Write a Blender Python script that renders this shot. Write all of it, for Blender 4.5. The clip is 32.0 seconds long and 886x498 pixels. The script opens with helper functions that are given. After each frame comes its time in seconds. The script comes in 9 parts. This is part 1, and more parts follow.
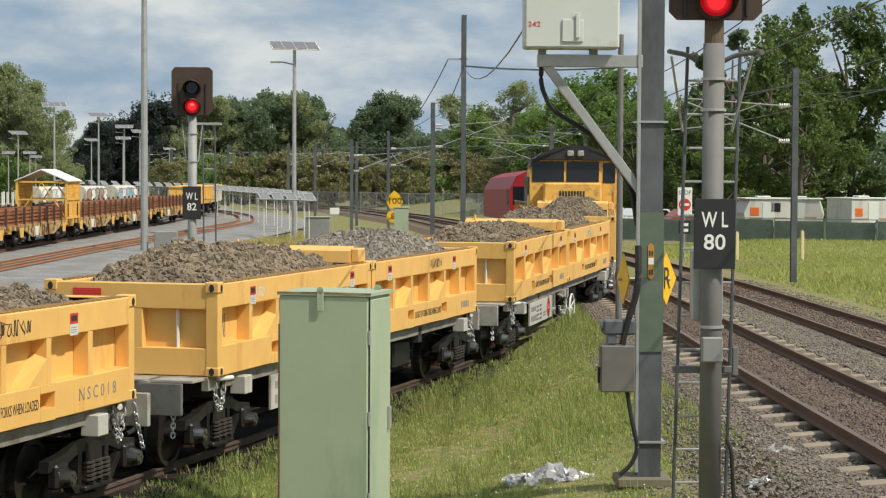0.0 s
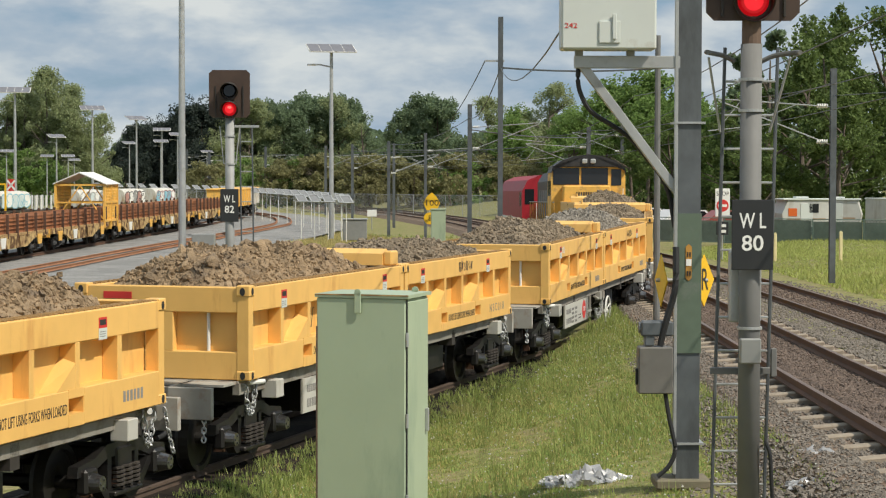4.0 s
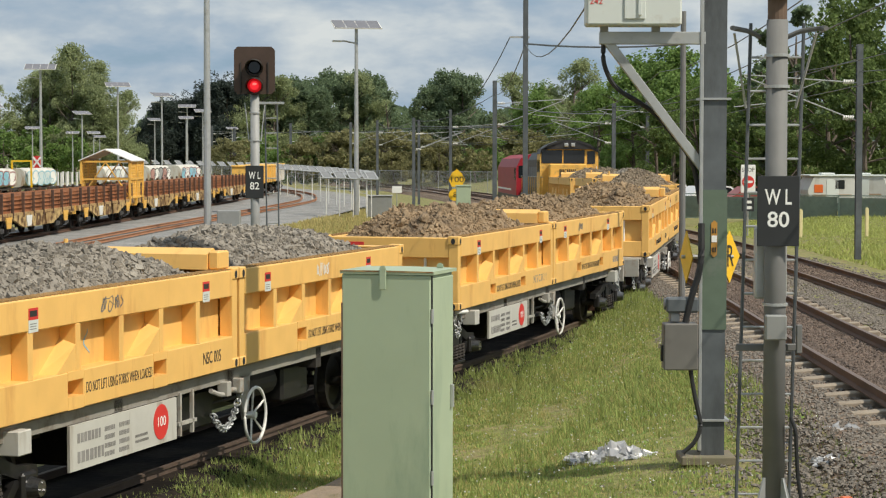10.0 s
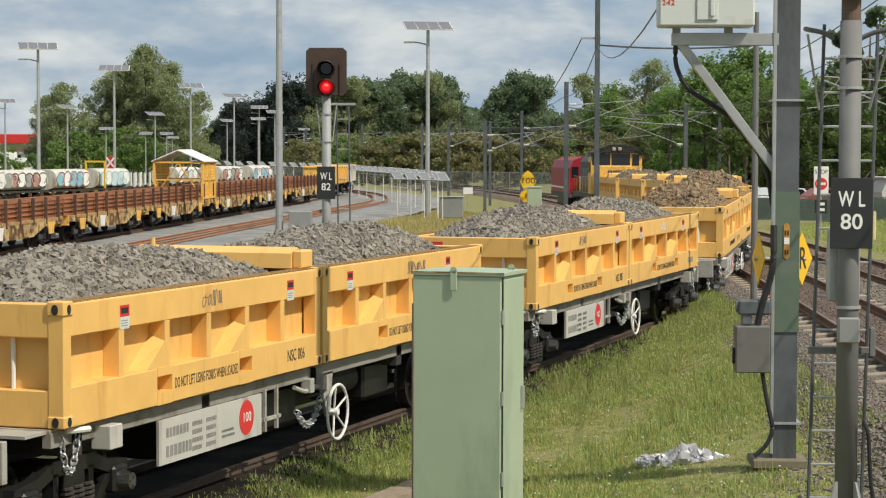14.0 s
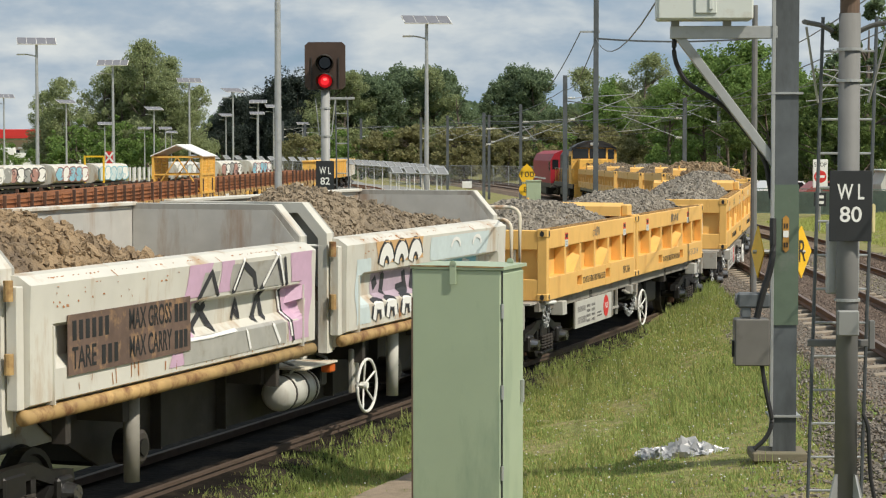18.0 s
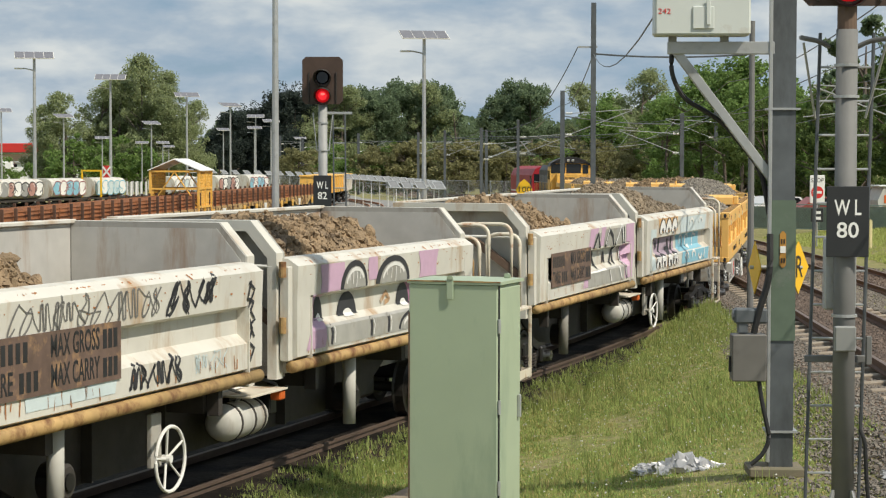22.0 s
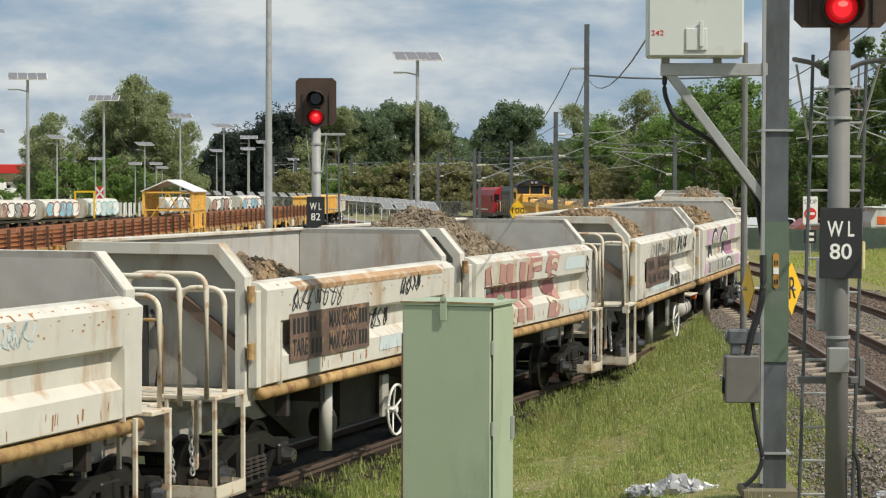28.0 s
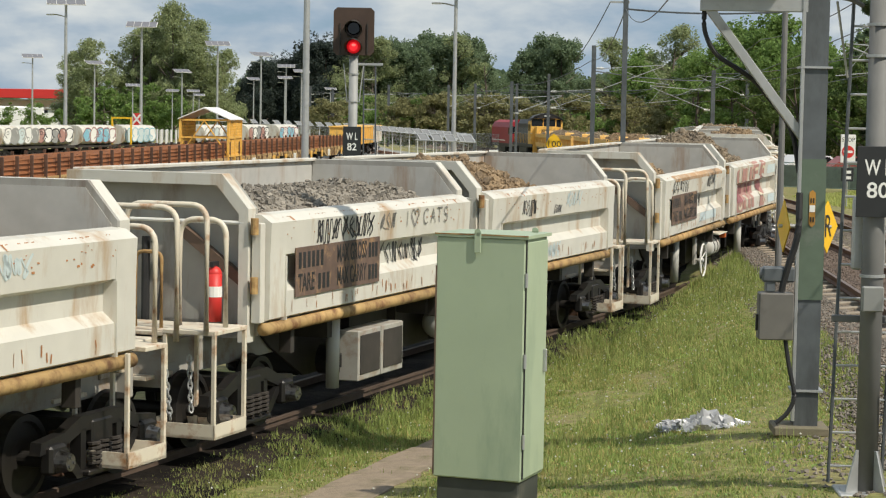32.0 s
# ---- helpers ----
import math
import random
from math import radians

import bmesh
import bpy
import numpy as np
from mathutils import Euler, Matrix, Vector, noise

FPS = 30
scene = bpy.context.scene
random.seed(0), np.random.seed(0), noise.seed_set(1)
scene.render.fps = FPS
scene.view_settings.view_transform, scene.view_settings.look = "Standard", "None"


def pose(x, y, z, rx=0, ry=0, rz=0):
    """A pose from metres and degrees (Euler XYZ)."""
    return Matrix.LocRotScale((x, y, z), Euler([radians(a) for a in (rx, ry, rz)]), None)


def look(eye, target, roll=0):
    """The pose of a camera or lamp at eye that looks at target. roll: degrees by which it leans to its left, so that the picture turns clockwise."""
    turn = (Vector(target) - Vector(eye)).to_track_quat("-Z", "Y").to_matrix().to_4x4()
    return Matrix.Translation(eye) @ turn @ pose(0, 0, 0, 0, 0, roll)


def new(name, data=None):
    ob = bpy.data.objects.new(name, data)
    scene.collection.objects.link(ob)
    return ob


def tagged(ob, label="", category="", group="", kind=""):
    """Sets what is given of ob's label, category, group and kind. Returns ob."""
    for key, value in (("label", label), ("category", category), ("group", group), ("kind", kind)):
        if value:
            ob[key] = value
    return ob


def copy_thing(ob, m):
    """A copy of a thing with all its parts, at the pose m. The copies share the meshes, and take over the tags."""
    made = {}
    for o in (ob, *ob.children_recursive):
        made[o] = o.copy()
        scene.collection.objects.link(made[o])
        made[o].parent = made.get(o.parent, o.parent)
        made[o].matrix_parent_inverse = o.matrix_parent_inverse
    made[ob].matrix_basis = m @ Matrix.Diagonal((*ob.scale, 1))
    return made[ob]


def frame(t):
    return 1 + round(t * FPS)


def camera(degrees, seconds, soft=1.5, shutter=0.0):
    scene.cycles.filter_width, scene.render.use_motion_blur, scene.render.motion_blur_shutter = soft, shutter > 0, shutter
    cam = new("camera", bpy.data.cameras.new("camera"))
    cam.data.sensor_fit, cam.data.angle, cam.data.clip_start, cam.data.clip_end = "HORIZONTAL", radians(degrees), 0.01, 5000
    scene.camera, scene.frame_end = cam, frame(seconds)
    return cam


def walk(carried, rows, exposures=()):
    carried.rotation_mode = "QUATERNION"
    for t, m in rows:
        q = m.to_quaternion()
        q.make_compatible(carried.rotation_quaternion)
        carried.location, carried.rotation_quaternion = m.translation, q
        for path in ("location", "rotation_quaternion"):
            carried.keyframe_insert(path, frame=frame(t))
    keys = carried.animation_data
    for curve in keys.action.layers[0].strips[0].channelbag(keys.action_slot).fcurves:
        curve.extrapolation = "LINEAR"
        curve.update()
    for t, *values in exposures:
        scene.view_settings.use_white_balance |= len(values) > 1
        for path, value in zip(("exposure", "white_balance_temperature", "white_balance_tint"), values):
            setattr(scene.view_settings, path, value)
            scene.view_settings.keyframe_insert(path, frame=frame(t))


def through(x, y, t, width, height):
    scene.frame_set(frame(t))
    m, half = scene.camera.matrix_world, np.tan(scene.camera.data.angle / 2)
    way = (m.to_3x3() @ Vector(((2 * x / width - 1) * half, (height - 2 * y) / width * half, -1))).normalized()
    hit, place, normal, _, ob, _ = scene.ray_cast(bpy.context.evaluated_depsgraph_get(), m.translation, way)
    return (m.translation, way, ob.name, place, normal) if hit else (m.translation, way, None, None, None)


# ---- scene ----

# camera: it stands on one spot and pans, tilts and leans a little
EYE = (0.0, 0.0, 3.8)
AIM = [  # seconds, turn to the left, tilt down, lean (degrees)
    (0, -1.756, 2.163, 0.305),
    (0.5, -1.717, 1.943, 0.278),
    (1, -1.624, 1.898, 0.086),
    (1.5, -1.362, 1.736, 0.034),
    (2, -1.224, 1.721, -0.029),
    (2.5, -1.142, 1.676, -0.017),
    (3, -1.017, 1.876, -0.132),
    (3.5, -0.883, 2.050, -0.028),
    (5.5, -0.344, 2.443, 0.163),
    (6, -0.196, 2.841, 0.098),
    (6.5, -0.038, 3.023, 0.187),
    (7, 0.066, 3.086, 0.043),
    (7.5, 0.069, 3.030, -0.050),
    (8, 0.032, 2.955, -0.064),
    (8.5, 0.011, 2.898, 0.003),
    (9, -0.000, 2.833, 0.000),
    (9.5, -0.028, 2.802, 0.045),
    (10, -0.043, 2.764, 0.064),
    (10.5, -0.094, 2.726, 0.086),
    (11, -0.074, 2.674, 0.111),
    (11.5, 0.375, 2.814, 0.074),
    (12, 1.215, 3.149, 0.118),
    (12.5, 1.864, 3.197, 0.156),
    (13, 2.124, 3.068, 0.137),
    (13.5, 1.916, 2.783, 0.117),
    (14, 1.909, 2.735, 0.149),
    (14.5, 1.913, 2.946, 0.196),
    (16.5, 1.938, 3.123, 0.146),
    (17, 1.904, 3.026, 0.119),
    (17.5, 1.894, 2.993, 0.064),
    (18, 1.888, 2.901, -0.015),
    (18.5, 1.883, 2.844, 0.055),
    (19, 1.848, 2.803, 0.066),
    (19.5, 1.848, 2.758, 0.049),
    (20, 1.831, 2.705, 0.055),
    (20.5, 1.810, 2.619, 0.054),
    (21, 1.776, 2.526, 0.138),
    (21.5, 1.823, 2.486, 0.148),
    (22, 1.809, 2.492, 0.108),
    (22.5, 1.753, 2.442, 0.122),
    (23, 1.752, 2.370, 0.186),
    (23.5, 1.750, 2.313, 0.131),
    (24, 1.754, 2.264, 0.111),
    (24.5, 1.726, 2.213, 0.024),
    (25, 1.740, 2.193, 0.037),
    (25.5, 1.778, 2.180, 0.064),
    (27.5, 1.652, 1.952, 0.028),
    (28, 1.625, 1.909, 0.137),
    (28.5, 1.610, 1.890, 0.159),
    (29, 1.584, 1.854, 0.102),
    (29.5, 1.548, 1.801, 0.209),
    (30, 1.496, 1.735, 0.211),
    (30.5, 1.485, 2.074, 0.454),
    (31, 1.448, 2.690, 0.696),
    (31.5, 1.993, 3.361, 0.804),
    (32, 2.569, 3.792, 1.060),
]
cam = camera(24.0, 32.0, soft=1.2)
walk(cam, [(t, pose(*EYE, 90 - down, 0, turn) @ pose(0, 0, 0, 0, 0, lean)) for t, turn, down, lean in AIM],
     exposures=[(0, 0.01, 6630, 10), (32, 0.01, 6630, 10)])

# ---- world, sun, exposure ----
SUN_AZ = radians(-36)     # from +X towards +Y
SUN_EL = radians(49)
world = bpy.data.worlds.new("sky")
scene.world = world
world.use_nodes = True


def sky_nodes():
    nt = world.node_tree
    nt.nodes.clear()
    out = nt.nodes.new("ShaderNodeOutputWorld")
    bg = nt.nodes.new("ShaderNodeBackground")
    sky = nt.nodes.new("ShaderNodeTexSky")
    sky.sky_type, sky.sun_disc = "NISHITA", False
    sky.sun_elevation = SUN_EL
    sky.sun_rotation = radians(90) - SUN_AZ
    sky.air_density, sky.dust_density, sky.ozone_density = 1.0, 0.4, 2.0
    co = nt.nodes.new("ShaderNodeTexCoord")
    def layer(scale, offset, detail, rough):
        mp = nt.nodes.new("ShaderNodeMapping")
        mp.inputs["Scale"].default_value, mp.inputs["Location"].default_value = scale, offset
        nt.links.new(co.outputs["Generated"], mp.inputs["Vector"])
        n = nt.nodes.new("ShaderNodeTexNoise")
        n.inputs["Scale"].default_value, n.inputs["Detail"].default_value = 1.0, detail
        n.inputs["Roughness"].default_value, n.inputs["Distortion"].default_value = rough, 0.15
        nt.links.new(mp.outputs["Vector"], n.inputs["Vector"])
        return n.outputs["Fac"]
    big = layer((11.0, 11.0, 30.0), (0.3, 0.0, 1.1), 5, 0.5)
    fine = layer((30.0, 30.0, 74.0), (2.7, 1.3, 0.4), 6, 0.55)
    both = nt.nodes.new("ShaderNodeMath")
    both.operation = "MULTIPLY_ADD"
    nt.links.new(fine, both.inputs[0])
    both.inputs[1].default_value = 0.45
    nt.links.new(big, both.inputs[2])
    shade = nt.nodes.new("ShaderNodeValToRGB")
    e = shade.color_ramp.elements
    e[0].position, e[0].color = 0.54, (3.3, 4.9, 6.6, 1)
    e[1].position, e[1].color = 0.90, (8.5, 9.1, 9.2, 1)
    mid = e.new(0.70)
    mid.color = (5.1, 6.25, 7.4, 1)
    nt.links.new(both.outputs[0], shade.inputs["Fac"])
    cover = nt.nodes.new("ShaderNodeMapRange")
    cover.inputs["From Min"].default_value, cover.inputs["From Max"].default_value = 0.42, 0.62
    cover.inputs["To Min"].default_value, cover.inputs["To Max"].default_value = 0.72, 1.0
    nt.links.new(both.outputs[0], cover.inputs["Value"])
    mix = nt.nodes.new("ShaderNodeMix")
    mix.data_type = "RGBA"
    nt.links.new(cover.outputs["Result"], mix.inputs[0])
    nt.links.new(sky.outputs["Color"], mix.inputs[6])
    nt.links.new(shade.outputs["Color"], mix.inputs[7])
    nt.links.new(mix.outputs[2], bg.inputs["Color"])
    bg.inputs["Strength"].default_value = 0.078
    nt.links.new(bg.outputs["Background"], out.inputs["Surface"])


sky_nodes()
sun_data = bpy.data.lights.new("sun", "SUN")
sun_data.energy, sun_data.angle, sun_data.color = 4.3, radians(0.6), (1.0, 0.94, 0.82)
sun = new("sun", sun_data)
sun_dir = Vector((math.cos(SUN_AZ) * math.cos(SUN_EL), math.sin(SUN_AZ) * math.cos(SUN_EL), math.sin(SUN_EL)))
sun.matrix_world = look(sun_dir * 60, (0, 0, 0))

# ---- materials ----
def material(name, color, rough=0.6, metal=0.0, vary=0.12, grain=8.0, stain=None, stain_amount=0.4, stain_scale=1.2,
             bump=0.0, bump_scale=40.0, streak=0.0, per_object=0.0, clear=0.0, island=0.0):
    """A painted, metal, earth or plant surface: base colour with grain at two scales, stains, relief."""
    m = bpy.data.materials.new(name)
    m.use_nodes = True
    nt = m.node_tree
    bsdf = nt.nodes["Principled BSDF"]
    bsdf.inputs["Roughness"].default_value = rough
    bsdf.inputs["Metallic"].default_value = metal
    co = nt.nodes.new("ShaderNodeTexCoord")
    vec = co.outputs["Object"]
    n1 = nt.nodes.new("ShaderNodeTexNoise")
    n1.inputs["Scale"].default_value, n1.inputs["Detail"].default_value = grain, 6
    n2 = nt.nodes.new("ShaderNodeTexNoise")
    n2.inputs["Scale"].default_value, n2.inputs["Detail"].default_value = grain * 0.17, 3
    for n in (n1, n2):
        nt.links.new(vec, n.inputs["Vector"])
    add = nt.nodes.new("ShaderNodeMath")
    add.operation = "ADD"
    nt.links.new(n1.outputs["Fac"], add.inputs[0])
    nt.links.new(n2.outputs["Fac"], add.inputs[1])
    last = add.outputs[0]
    for flag, node_type, socket in ((per_object, "ShaderNodeObjectInfo", "Random"), (island, "ShaderNodeNewGeometry", "Random Per Island")):
        if flag:
            info = nt.nodes.new(node_type)
            mul = nt.nodes.new("ShaderNodeMath")
            mul.operation = "MULTIPLY_ADD"
            nt.links.new(info.outputs[socket], mul.inputs[0])
            mul.inputs[1].default_value = flag
            nt.links.new(last, mul.inputs[2])
            last = mul.outputs[0]
    rng = nt.nodes.new("ShaderNodeMapRange")
    top = 1.4 + per_object + island
    rng.inputs["From Min"].default_value, rng.inputs["From Max"].default_value = 0.6, top
    rng.inputs["To Min"].default_value, rng.inputs["To Max"].default_value = 1 - vary, 1 + vary
    nt.links.new(last, rng.inputs["Value"])
    base = nt.nodes.new("ShaderNodeMix")
    base.data_type, base.blend_type = "RGBA", "MULTIPLY"
    base.inputs[0].default_value = 1.0
    base.inputs[6].default_value = (*color, 1)
    nt.links.new(rng.outputs["Result"], base.inputs[7])
    col = base.outputs[2]
    if stain:
        n3 = nt.nodes.new("ShaderNodeTexNoise")
        n3.inputs["Scale"].default_value, n3.inputs["Detail"].default_value = stain_scale, 8
        n3.inputs["Roughness"].default_value = 0.65
        mp = nt.nodes.new("ShaderNodeMapping")
        if streak:
            mp.inputs["Scale"].default_value = (1, 1, 1 / (1 + streak))
        nt.links.new(vec, mp.inputs["Vector"])
        nt.links.new(mp.outputs["Vector"], n3.inputs["Vector"])
        ramp = nt.nodes.new("ShaderNodeMapRange")
        ramp.inputs["From Min"].default_value, ramp.inputs["From Max"].default_value = 0.64 - 0.3 * stain_amount, 0.80 - 0.25 * stain_amount
        nt.links.new(n3.outputs["Fac"], ramp.inputs["Value"])
        mx = nt.nodes.new("ShaderNodeMix")
        mx.data_type = "RGBA"
        nt.links.new(ramp.outputs["Result"], mx.inputs[0])
        nt.links.new(col, mx.inputs[6])
        mx.inputs[7].default_value = (*stain, 1)
        col = mx.outputs[2]
    nt.links.new(col, bsdf.inputs["Base Color"])
    if bump:
        n4 = nt.nodes.new("ShaderNodeTexNoise")
        n4.inputs["Scale"].default_value, n4.inputs["Detail"].default_value = bump_scale, 5
        nt.links.new(vec, n4.inputs["Vector"])
        b = nt.nodes.new("ShaderNodeBump")
        b.inputs["Strength"].default_value, b.inputs["Distance"].default_value = bump, 0.02
        nt.links.new(n4.outputs["Fac"], b.inputs["Height"])
        nt.links.new(b.outputs["Normal"], bsdf.inputs["Normal"])
    return m


def foliage(name, color, vary, spots=None, through=0.42):
    """Leaves and blades: each piece its own shade, light comes through."""
    m = material(name, color, 0.55, vary=vary, grain=0.35, island=1.3, stain=spots, stain_amount=0.32, stain_scale=0.45)
    nt = m.node_tree
    bsdf = nt.nodes["Principled BSDF"]
    bsdf.inputs["Specular IOR Level"].default_value = 0.15
    out = nt.nodes["Material Output"]
    tr = nt.nodes.new("ShaderNodeBsdfTranslucent")
    mix = nt.nodes.new("ShaderNodeMixShader")
    mix.inputs[0].default_value = through
    col = bsdf.inputs["Base Color"].links[0].from_socket
    nt.links.new(col, tr.inputs["Color"])
    nt.links.new(bsdf.outputs[0], mix.inputs[1])
    nt.links.new(tr.outputs[0], mix.inputs[2])
    nt.links.new(mix.outputs[0], out.inputs["Surface"])
    return m


def glowing(name, color, strength):
    m = bpy.data.materials.new(name)
    m.use_nodes = True
    b = m.node_tree.nodes["Principled BSDF"]
    b.inputs["Base Color"].default_value = (*color, 1)
    b.inputs["Emission Color"].default_value = (*color, 1)
    b.inputs["Emission Strength"].default_value = strength
    return m


def two_tone(name, a, b, scale, detail=6, lo=0.42, hi=0.58, rough=0.9, bump=0.3, bump_scale=30, stretch=(1, 1, 1)):
    """Ground: two colours mixed by noise in world metres, with fine grain."""
    m = bpy.data.materials.new(name)
    m.use_nodes = True
    nt = m.node_tree
    bsdf = nt.nodes["Principled BSDF"]
    bsdf.inputs["Roughness"].default_value = rough
    bsdf.inputs["Specular IOR Level"].default_value = 0.12
    co = nt.nodes.new("ShaderNodeTexCoord")
    mp = nt.nodes.new("ShaderNodeMapping")
    mp.inputs["Scale"].default_value = stretch
    nt.links.new(co.outputs["Object"], mp.inputs["Vector"])
    n = nt.nodes.new("ShaderNodeTexNoise")
    n.inputs["Scale"].default_value, n.inputs["Detail"].default_value = scale, detail
    nt.links.new(mp.outputs["Vector"], n.inputs["Vector"])
    r = nt.nodes.new("ShaderNodeMapRange")
    r.inputs["From Min"].default_value, r.inputs["From Max"].default_value = lo, hi
    nt.links.new(n.outputs["Fac"], r.inputs["Value"])
    mx = nt.nodes.new("ShaderNodeMix")
    mx.data_type = "RGBA"
    mx.inputs[6].default_value, mx.inputs[7].default_value = (*a, 1), (*b, 1)
    nt.links.new(r.outputs["Result"], mx.inputs[0])
    g = nt.nodes.new("ShaderNodeTexNoise")
    g.inputs["Scale"].default_value, g.inputs["Detail"].default_value = bump_scale, 4
    nt.links.new(co.outputs["Object"], g.inputs["Vector"])
    gr = nt.nodes.new("ShaderNodeMapRange")
    gr.inputs["From Min"].default_value, gr.inputs["From Max"].default_value = 0.3, 0.7
    gr.inputs["To Min"].default_value, gr.inputs["To Max"].default_value = 0.65, 1.35
    nt.links.new(g.outputs["Fac"], gr.inputs["Value"])
    m2 = nt.nodes.new("ShaderNodeMix")
    m2.data_type, m2.blend_type = "RGBA", "MULTIPLY"
    m2.inputs[0].default_value = 1
    nt.links.new(mx.outputs[2], m2.inputs[6])
    nt.links.new(gr.outputs["Result"], m2.inputs[7])
    nt.links.new(m2.outputs[2], bsdf.inputs["Base Color"])
    if bump:
        b2 = nt.nodes.new("ShaderNodeBump")
        b2.inputs["Strength"].default_value, b2.inputs["Distance"].default_value = bump, 0.03
        nt.links.new(g.outputs["Fac"], b2.inputs["Height"])
        nt.links.new(b2.outputs["Normal"], bsdf.inputs["Normal"])
    return m


YELLOW = material("yellow_paint", (0.78, 0.462, 0.138), 0.45, vary=0.09, grain=3, stain=(0.60, 0.30, 0.085), stain_amount=0.24, stain_scale=2.6, streak=4, bump=0.05, bump_scale=18)
YELLOW_WORN = material("worn_yellow_paint", (0.78, 0.44, 0.09), 0.55, vary=0.15, grain=5, stain=(0.30, 0.20, 0.10), stain_amount=0.35, stain_scale=3, bump=0.1)
# brown for the tread bars, standing in for shaded gaps between raised yellow
TREAD_BROWN = material("tread_shade_brown", (0.30, 0.185, 0.07), 0.8, vary=0.3, grain=6)
WHITE_HOPPER = material("hopper_white_paint", (0.60, 0.58, 0.52), 0.5, vary=0.10, grain=3, stain=(0.40, 0.26, 0.14), stain_amount=0.42, stain_scale=1.9, streak=3, bump=0.06, bump_scale=14)
GREY_INSIDE = material("worn_grey_steel", (0.45, 0.44, 0.41), 0.6, vary=0.15, grain=4, stain=(0.30, 0.19, 0.115), stain_amount=0.34, stain_scale=2, streak=5)
# dirty end wall, base darkened for the shade inside its flange
END_GREY = material("shaded_dirty_end_wall", (0.33, 0.32, 0.29), 0.6, vary=0.18, grain=3, stain=(0.19, 0.15, 0.12), stain_amount=0.4, stain_scale=2, streak=3)
RUST_TUBE = material("rusty_cream_steel", (0.43, 0.28, 0.115), 0.75, vary=0.25, grain=6, stain=(0.17, 0.075, 0.03), stain_amount=0.6, stain_scale=4)
RUST_DARK = material("dark_rusty_steel", (0.10, 0.05, 0.03), 0.8, vary=0.3, grain=6, stain=(0.05, 0.03, 0.022), stain_amount=0.4)
RAIL_CREAM = material("handrail_cream_paint", (0.66, 0.60, 0.49), 0.5, vary=0.1, grain=4, stain=(0.36, 0.17, 0.07), stain_amount=0.4, stain_scale=4)
WAGON_GREY = material("wagon_grey_paint", (0.36, 0.345, 0.31), 0.6, vary=0.15, grain=5, stain=(0.25, 0.17, 0.11), stain_amount=0.4, stain_scale=3)
WAGON_WHITE = material("panel_white_paint", (0.72, 0.71, 0.67), 0.55, vary=0.08, grain=4, stain=(0.4, 0.33, 0.25), stain_amount=0.18, stain_scale=4, streak=3)
# dirty pale girder paint taken near-black: underside shade put into the colour
GIRDER_SHADE = material("shaded_grimy_girder", (0.042, 0.036, 0.031), 0.7, vary=0.3, grain=4, stain=(0.025, 0.02, 0.016), stain_amount=0.5, stain_scale=1.6)
# grimy grey, base darkened to carry the shade below the bin overhang
SILL_GREY = material("shaded_grimy_sill", (0.25, 0.235, 0.205), 0.65, vary=0.2, grain=5, stain=(0.13, 0.10, 0.075), stain_amount=0.42, stain_scale=2.5)
PANEL_GREY = material("dirty_panel_grey", (0.47, 0.46, 0.42), 0.6, vary=0.12, grain=4, stain=(0.30, 0.26, 0.21), stain_amount=0.35, stain_scale=3, streak=4)
# running gear: grease and grime, with underside shade put into near-black colours
UNDER_DARK = material("shaded_grimy_underframe", (0.042, 0.035, 0.030), 0.7, vary=0.3, grain=6, stain=(0.03, 0.026, 0.022), stain_amount=0.5)
BOGIE = material("shaded_greasy_steel", (0.0095, 0.0085, 0.008), 0.5, 0.0, vary=0.4, grain=9, stain=(0.026, 0.019, 0.014), stain_amount=0.3, stain_scale=6)
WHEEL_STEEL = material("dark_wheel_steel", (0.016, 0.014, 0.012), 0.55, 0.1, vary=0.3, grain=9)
CAP_STEEL = material("bearing_cap_steel", (0.22, 0.22, 0.225), 0.28, 0.9, vary=0.3, grain=14, stain=(0.03, 0.027, 0.025), stain_amount=0.45, stain_scale=9)
CHROME = material("galvanised_steel", (0.46, 0.47, 0.47), 0.45, 0.55, vary=0.14, grain=6, stain=(0.33, 0.33, 0.32), stain_amount=0.35, stain_scale=3)
MAST_GREY = material("mast_dark_galvanised", (0.125, 0.138, 0.148), 0.5, 0.35, vary=0.3, grain=4, stain=(0.07, 0.075, 0.078), stain_amount=0.55, stain_scale=2, streak=3)
POLE_GREY = material("weathered_pole_grey", (0.165, 0.165, 0.16), 0.7, 0.0, vary=0.15, grain=5, stain=(0.12, 0.12, 0.112), stain_amount=0.35, stain_scale=3, streak=4)
FAR_POLE = material("dull_galvanised_post", (0.30, 0.305, 0.30), 0.6, 0.1, vary=0.2, grain=5, stain=(0.20, 0.20, 0.19), stain_amount=0.45, stain_scale=3, streak=4)
CABINET_GREEN = material("cabinet_pale_green", (0.375, 0.45, 0.315), 0.45, vary=0.07, grain=2.5, stain=(0.26, 0.335, 0.24), stain_amount=0.4, stain_scale=2.2, streak=3)
DARK_PLINTH = material("dark_plinth_paint", (0.05, 0.055, 0.05), 0.6, vary=0.3, grain=6, stain=(0.18, 0.17, 0.14), stain_amount=0.35)
BOX_WHITE = material("equipment_box_white", (0.58, 0.615, 0.585), 0.5, vary=0.05, grain=3, stain=(0.45, 0.42, 0.36), stain_amount=0.2, stain_scale=3)
BOX_GREY = material("steel_case_grey", (0.27, 0.275, 0.265), 0.5, 0.2, vary=0.1, grain=6)
BLACK = material("black_rubber", (0.02, 0.02, 0.021), 0.6, vary=0.3, grain=9)
